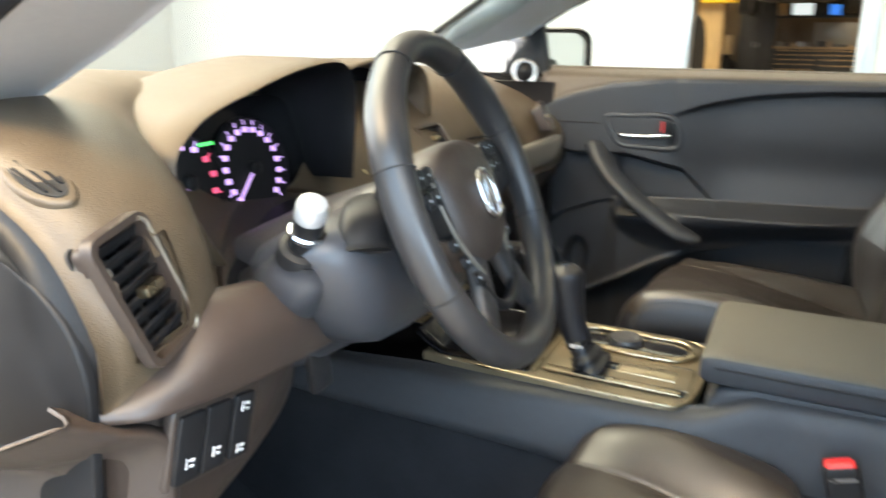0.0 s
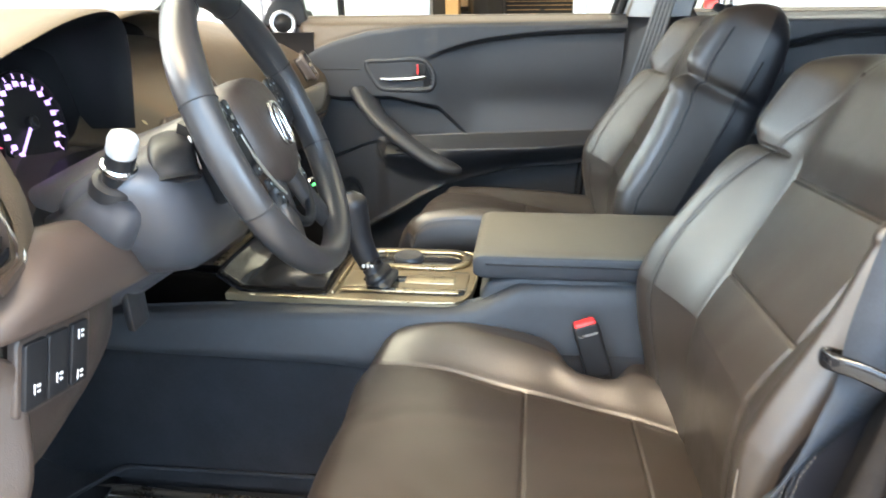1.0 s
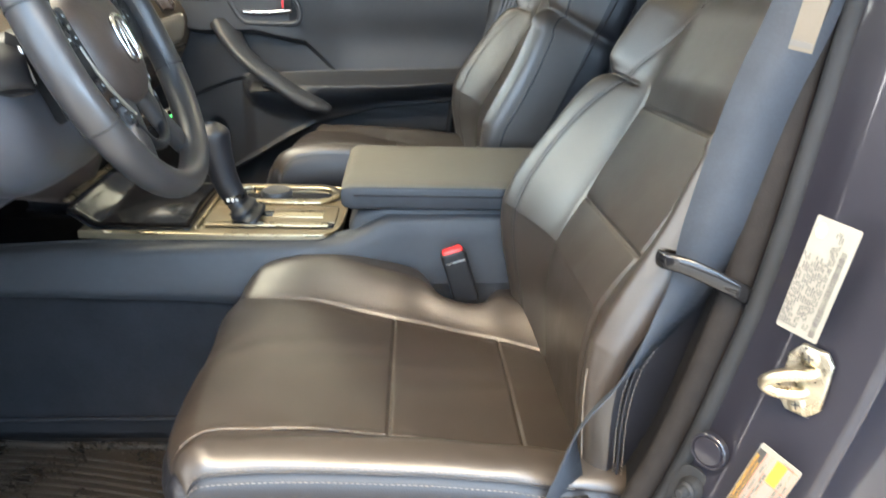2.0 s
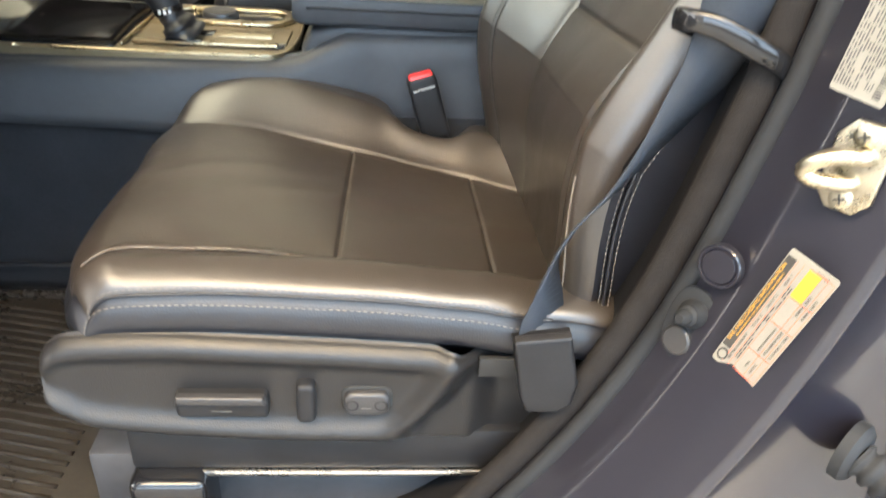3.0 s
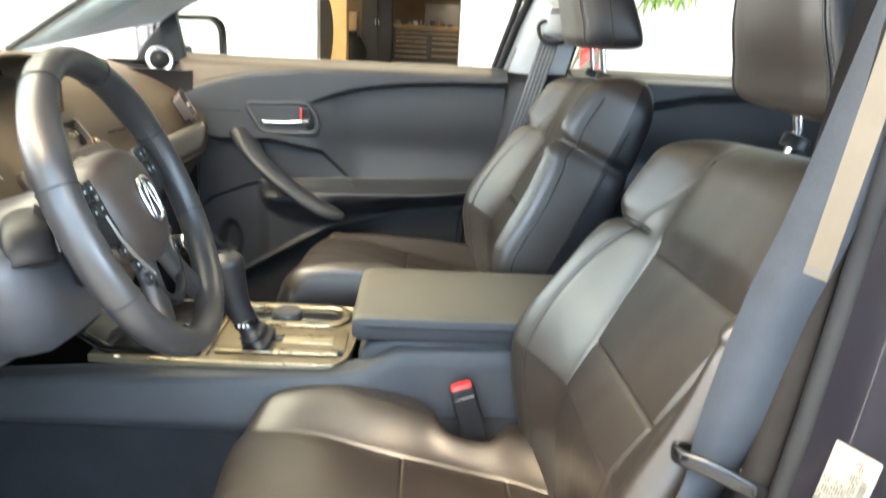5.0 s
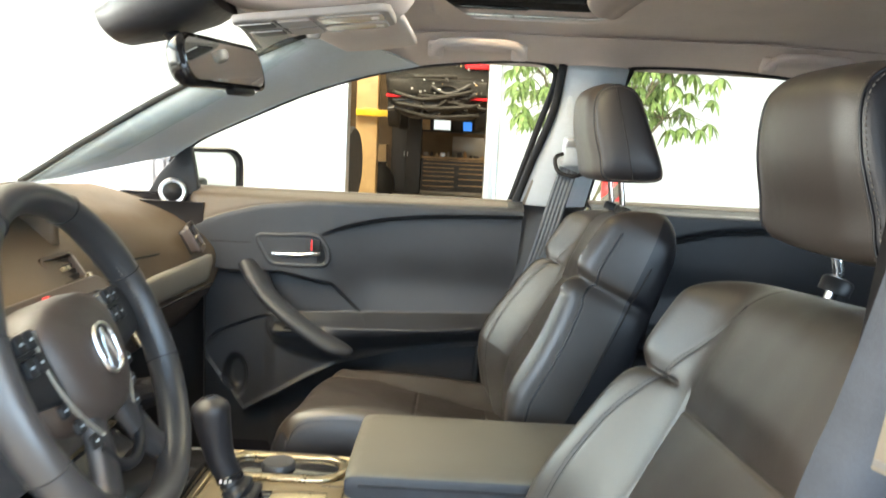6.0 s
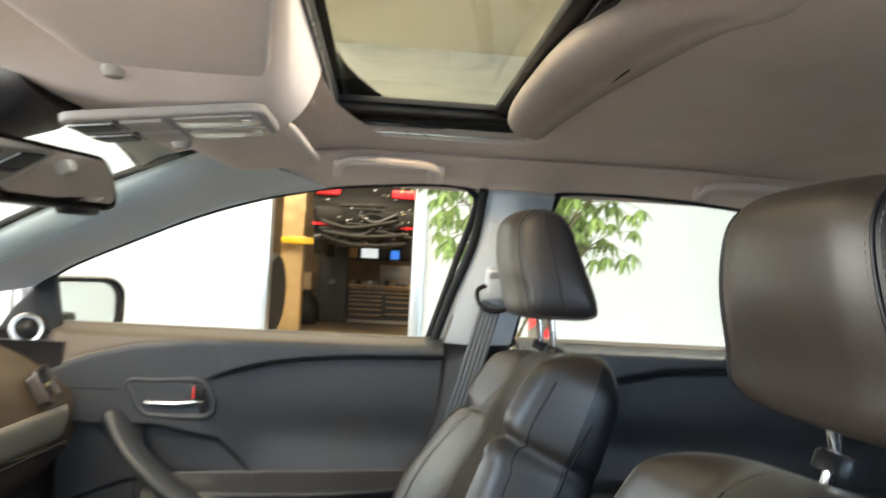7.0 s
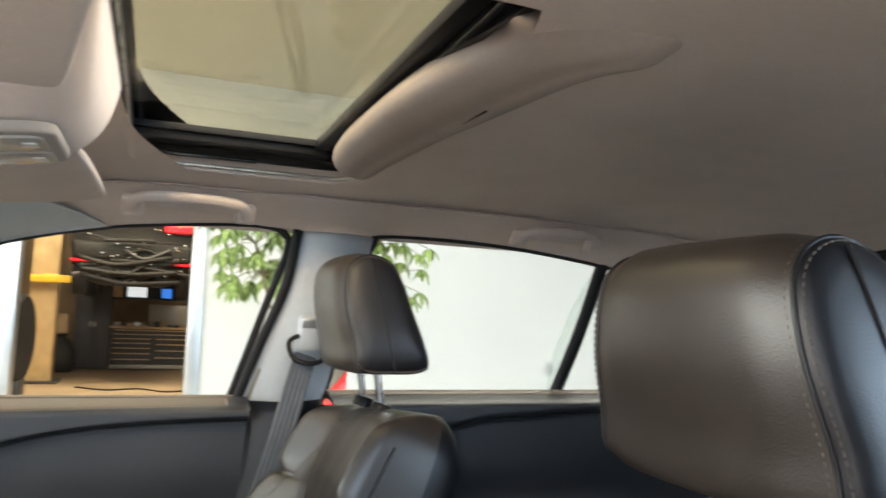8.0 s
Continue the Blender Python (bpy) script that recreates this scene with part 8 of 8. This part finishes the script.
for z in (0.77, 0.86):
    d = box("drawer", ((CX0 + CX1) / 2, CY - 0.006, z), (CX1 - CX0 - 0.06, 0.03, 0.075), M_SHOPDARK, cab, "black long drawer front", 0.006)
    box("drawer_pull", ((CX0 + CX1) / 2, CY - 0.028, z + 0.026), (CX1 - CX0 - 0.10, 0.02, 0.024), M_WOOD, d, "pale full-width pull", 0.004)
random.seed(12)
for k in range(12):
    x = CX0 + 0.10 + k * 0.14
    h = random.uniform(0.05, 0.16)
    it = thing("bench_clutter", (x, CY + 0.2, 0.97), "small bottles and cartons standing on the wooden worktop", "clutter", "bench clutter")
    mt = random.choice((M_LABEL, M_SHOPDARK, M_WOOD, M_ALU, M_LENS))
    if k % 3:
        lathe("bottle", Matrix.Translation((x, CY + 0.15, 0.97)), [(0.035, 0), (0.037, h * 0.6), (0.018, h * 0.85), (0.016, h)], mt, it, "", 14)
    else:
        box("carton", (x, CY + 0.18, 0.97 + h / 2), (0.12, 0.10, h), mt, it, "", 0.008)
tall = thing("tall_cabinet", (-1.2, 18.9, 0), "tall dark steel locker with double doors", "cabinet")
box("carcass", (-1.20, 18.95, 0.98), (0.74, 0.6, 1.94), M_SHOPDARK, tall, "dark steel carcass", 0.01)
for sg in (-1, 1):
    dd = box("locker_door", (-1.20 + sg * 0.18, 18.635, 0.98), (0.35, 0.02, 1.86), M_SHOPDARK, tall, "", 0.006)
    box("locker_handle", (-1.20 + sg * 0.04, 18.615, 1.0), (0.02, 0.02, 0.12), M_ALU, dd, "", 0.004)
back = thing("pegboard", (0.4, 19.2, 1.3), "pale panel above the workbench", "pegboard")
box("board", (0.50, 19.14, 1.225), (1.1, 0.03, 0.52), M_LENS, back, "", 0.004)
shelf = thing("wall_shelf", (0.2, 19.1, 1.65), "dark shelf with boxes above the bench", "shelf")
box("shelf_board", (0.05, 19.05, 1.60), (1.9, 0.35, 0.04), M_SHOPDARK, shelf, "", 0.004)
box("shelf_back", (0.05, 19.22, 1.85), (1.9, 0.03, 0.5), M_SHOPDARK, shelf, "", 0.004)
for x, s, mt, nm, lb in ((-0.33, (0.42, 0.05, 0.30), M_SCREEN, "monitor", "white lit monitor on the shelf"), (0.32, (0.24, 0.05, 0.22), M_BLUESCREEN, "tester_screen", "blue lit tester screen on the shelf")):
    mo_ = thing(nm, (x, 18.95, 1.62), lb, "screen")
    box("casing", (x, 18.97, 1.62 + s[2] / 2 + 0.02), (s[0] + 0.05, s[1], s[2] + 0.05), M_BLACK, mo_, "", 0.006)
    box("display", (x, 18.94, 1.62 + s[2] / 2 + 0.02), (s[0], 0.008, s[2]), mt, mo_, "", 0.002)
for x, s, mt in ((-0.75, (0.22, 0.25, 0.34), M_WOOD), (0.72, (0.3, 0.25, 0.2), M_BLACK)):
    bxo = thing("carton", (x, 19.0, 1.62), "cardboard carton on the shelf", "carton", "cartons")
    box("box", (x, 19.0, 1.62 + s[2] / 2), s, mt, bxo, "", 0.006)
# two-post lift with a car raised on it
lift = thing("vehicle_lift", (-1.6, 15.5, 0), "two-post vehicle lift with tan columns and yellow arms", "vehicle lift")
for x in (-1.80, 1.9):
    box("column", (x, 15.5, 1.9), (0.44, 0.42, 3.8), M_SHOPTAN, lift, "tan lift column", 0.02)
    box("foot_plate", (x, 15.5, 0.02), (0.7, 0.8, 0.04), M_SHOPDARK, lift, "", 0.006)
    sg = 1 if x < 0 else -1
    box("arm", (x + sg * 0.20, 15.15, 1.85), (0.80, 0.14, 0.13), M_SHOPYEL, lift, "yellow lift arm", 0.02)
    box("arm_pad", (x + sg * 0.55, 15.15, 1.95), (0.16, 0.16, 0.10), M_SHOPDARK, lift, "", 0.02)
    box("carriage", (x + sg * 0.12, 15.25, 1.86), (0.30, 0.22, 0.16), M_SHOPYEL, lift, "", 0.03)
RX = -0.35
raised = thing("raised_car", (RX, 16.5, 1.75), "dark car raised on the lift, its underside showing", "car")
ux, uy = np.linspace(-0.98, 0.98, 41), np.linspace(14.4, 18.4, 60)
rng = np.random.default_rng(5)
P = np.array([[(RX + x, y, 1.86 + 0.10 * abs(math.sin(3 * y)) * (abs(x) < 0.5) + 0.05 * math.sin(9 * x) * math.sin(5 * y) + 0.16 * abs(x / 0.98) ** 6 + 0.22 * float(smooth01(14.9 - y, 0, 0.5)) + rng.uniform(0, 0.04)) for x in ux] for y in uy])
surface("underbody", P, M_UNDER, raised, "dark dirty underbody", thick=0.03)
body = [[(RX + a, y, 2.62 + b) for a, b in circle(1.0, 32, 0.66, 3.2)] for y in (14.35, 14.42, 15.2, 17.5, 18.4, 18.45)]
surface("body_shell", np.array(body), M_UNDER, raised, "dark car body", cv=True, cap_u=True)
for sg in (-1, 1):
    box("tail_lamp", (RX + sg * 0.72, 14.34, 2.80), (0.46, 0.12, 0.17), M_TAIL, raised, "red tail lamp", 0.04, 3)
    box("reflector", (RX + sg * 0.80, 14.34, 2.17), (0.36, 0.06, 0.06), M_TAIL, raised, "red bumper reflector", 0.015)
    tube("exhaust_pipe", cr([(RX + sg * 0.55, 14.36, 1.98), (RX + sg * 0.5, 15.2, 1.90), (RX + sg * 0.2, 16.5, 1.88)], 16), 0.04, M_SATIN, raised, "", 12)
    for y in (15.0, 17.7):
        m = basis((RX + sg * 0.86, y, 1.92), (0, 1, 0), (0, 0, 1))
        lathe("tyre", m, [(0.19, -0.11), (0.31, -0.11), (0.33, -0.08), (0.33, 0.08), (0.31, 0.11), (0.19, 0.11)], M_RUBBER, raised, "black tyre", 30)
    sweep("suspension_arm", cr([(RX + sg * 0.15, 14.9, 1.86), (RX + sg * 0.45, 14.95, 1.80), (RX + sg * 0.78, 15.0, 1.90)], 12), circle(0.05, 8, 0.03), M_SHOPDARK, raised, "dark suspension arm")
box("bumper", (RX, 14.36, 2.34), (1.94, 0.16, 0.34), M_UNDER, raised, "dark rear bumper", 0.08, 3)
box("silencer", (RX + 0.1, 15.1, 1.86), (0.9, 0.36, 0.18), M_UNDER, raised, "dull metal silencer", 0.08, 3)
for k in range(16):
    x0, x1, zz = rng.uniform(-0.95, 0.1), rng.uniform(0.1, 0.95), rng.uniform(1.86, 2.75)
    y0 = 14.25 - 0.10 * rng.uniform()
    mid = (RX + (x0 + x1) / 2 + rng.uniform(-0.2, 0.2), y0, zz + rng.uniform(-0.16, 0.10))
    tube("pipe", cr([(RX + x0, y0, zz), mid, (RX + x1, y0, zz + rng.uniform(-0.1, 0.1))], 14), rng.uniform(0.012, 0.045), M_UNDER if k % 4 else M_SHOPDARK, raised, "", 8, up=(0, 1, 0))
# Small pale blocks stand for glints on the dark rear and underside.
for k in range(26):
    box("underside_glint", (RX + rng.uniform(-0.9, 0.9), 14.16, rng.uniform(1.95, 2.85)), (rng.uniform(0.015, 0.06), 0.02, rng.uniform(0.01, 0.025)), M_ALU if k % 3 else M_SHOPTAN, raised, "", 0.004)
# Chrome blocks stand for highlights farther under the car.
for k in range(14):
    box("underside_highlight", (RX + rng.uniform(-0.8, 0.8), rng.uniform(14.5, 16.0), 1.82 + rng.uniform(0.0, 0.06)), (0.05, 0.05, 0.04), M_CHROME, raised, "", 0.012)
stack_t = thing("spare_tire", (-1.45, 11.6, 0), "black tyre leaning by the doorway", "tyre")
lathe("tyre", basis((-1.60, 11.6, 0.93), (0.10, 1, 0), (0, 0, 1)), [(0.36, -0.09), (0.55, -0.09), (0.58, -0.06), (0.58, 0.06), (0.55, 0.09), (0.36, 0.09)], M_RUBBER, stack_t, "", 40)
box("tyre_stand", (-1.60, 11.6, 0.19), (0.2, 0.5, 0.38), M_SHOPDARK, stack_t, "", 0.01)
bench = thing("brown_cabinet", (-2.1, 19.0, 0), "brown wooden cupboard by the back wall", "cupboard")
box("carcass", (-2.1, 19.0, 0.6), (0.8, 0.6, 1.2), M_SHOPTAN, bench, "", 0.01)
bag = thing("rubbish_bag", (-1.75, 17.8, 0), "black sack slumped beside the locker", "bag")
lathe("sack", Matrix.Translation((-1.72, 17.9, 0)), [(0.25, 0), (0.33, 0.15), (0.32, 0.4), (0.22, 0.62), (0.10, 0.72), (0.12, 0.80)], M_BLACK, bag, "", 18)
cable = thing("floor_cable", (-0.8, 14.0, 0), "black air hose lying on the workshop floor", "hose")
tube("hose", cr([(-1.1, 14.5, 0.012), (-0.6, 14.0, 0.012), (-0.1, 14.2, 0.012), (0.3, 13.7, 0.012), (0.7, 13.9, 0.012)], 40), 0.012, M_BLACK, cable, "", 8)

# ---- red and white barrier post and the plant in the showroom ----
post = thing("barrier_post", (0.70, 3.2, 0), "white post with red diagonal stripes", "post")
tube("post", np.array([(0.80, 3.6, 0.0), (0.80, 3.6, 0.5), (0.80, 3.6, 1.30)]), 0.045, M_LABEL, post, "white post", 20, up=(1, 0, 0))
for k in range(6):
    zz = 0.42 + k * 0.15
    ang = np.linspace(0, 2 * np.pi, 30)
    P = np.array([[(0.80 + 0.0462 * math.cos(a), 3.6 + 0.0462 * math.sin(a), zz + dz + 0.055 * math.cos(a)) for dz in (0.0, 0.075)] for a in ang])
    surface("red_stripe", P, M_RED, post, "red diagonal stripe", thick=-0.0008)
lathe("post_foot", Matrix.Translation((0.80, 3.6, 0)), [(0.20, 0), (0.20, 0.03), (0.06, 0.06), (0.05, 0.09)], M_BLACK, post, "black round foot", 30)

plant = thing("potted_plant", (1.15, 6.4, 0), "tall umbrella plant with glossy green leaves in a pot", "plant")
lathe("pot", Matrix.Translation((1.15, 6.4, 0)), [(0.17, 0), (0.19, 0.03), (0.24, 0.40), (0.25, 0.42), (0.22, 0.42), (0.21, 0.36)], M_LENS, plant, "pale pot", 32)
lathe("soil", Matrix.Translation((1.15, 6.4, 0.36)), [(0.205, 0.0), (0.20, 0.01), (0.02, 0.012)], M_STEM, plant, "", 24)
random.seed(21)
tips = []
for k in range(9):
    a = k * 0.7 + 0.3
    top = (1.28 + 0.52 * math.cos(2.4 * k), 6.4 + 0.3 * math.sin(a), 1.62 + 0.075 * k)
    tube("trunk", cr([(1.15 + 0.04 * math.cos(a), 6.4 + 0.04 * math.sin(a), 0.36), (1.15 + 0.10 * math.cos(a), 6.4 + 0.08 * math.sin(a), 0.9), top], 14), 0.011, M_STEM, plant, "thin brown stem", 8, up=(1, 0, 0))
    tips.append(top)


def leaf_mesh(verts, faces, base, direction, length, width, droop):
    d = Vector(direction).normalized()
    side = d.cross(Vector((0, 0, 1)))
    side = side.normalized() if side.length > 0.01 else Vector((1, 0, 0))
    up = side.cross(d)
    k = len(verts)
    for s, w in ((0.0, 0.10), (0.2, 0.62), (0.45, 1.0), (0.72, 0.80), (0.92, 0.35), (1.0, 0.03)):
        c = Vector(base) + d * (length * s) - Vector((0, 0, 1)) * (droop * length * s * s)
        for q in (-1, 0, 1):
            verts.append(c + side * (q * w * width / 2) + up * (0.15 * width * abs(q) * w))
    for i in range(5):
        b = k + 3 * i
        faces += [(b, b + 1, b + 4, b + 3), (b + 1, b + 2, b + 5, b + 4)]


# leaf whorls: six to nine leaflets hang round each stalk end; the first three hundred leaves are parts of their own
rest_v, rest_f, made = [], [], 0
for top in tips:
    for j in range(20):
        a, el = random.uniform(0, 2 * np.pi), random.uniform(-0.5, 0.8)
        rad = random.uniform(0.10, 0.40)
        c = Vector(top) + Vector((math.cos(a) * rad * 1.3, math.sin(a) * rad * 0.8, el * 0.28))
        tube("leaf_stalk", cr([top, tuple((Vector(top) + c) / 2 + Vector((0, 0, 0.05))), tuple(c)], 8), 0.003, M_STEM, plant, "", 5, up=(1, 0.1, 0))
        n_l = random.randint(6, 9)
        for q in range(n_l):
            b = q / n_l * 2 * np.pi + random.uniform(-0.2, 0.2)
            verts, faces = [], []
            leaf_mesh(verts, faces, c, (math.cos(b), math.sin(b), -0.35), random.uniform(0.075, 0.125), random.uniform(0.034, 0.05), random.uniform(0.5, 1.3))
            if made < 300:
                link_mesh("leaf", [v[:] for v in verts], faces, M_LEAF, plant)
            else:
                k = len(rest_v)
                rest_v += [v[:] for v in verts]
                rest_f += [tuple(k + g for g in f) for f in faces]
            made += 1
foliage = link_mesh("foliage", rest_v, rest_f, M_LEAF, plant, "dense glossy green leaflets")
tagged(foliage, kind="stuff")
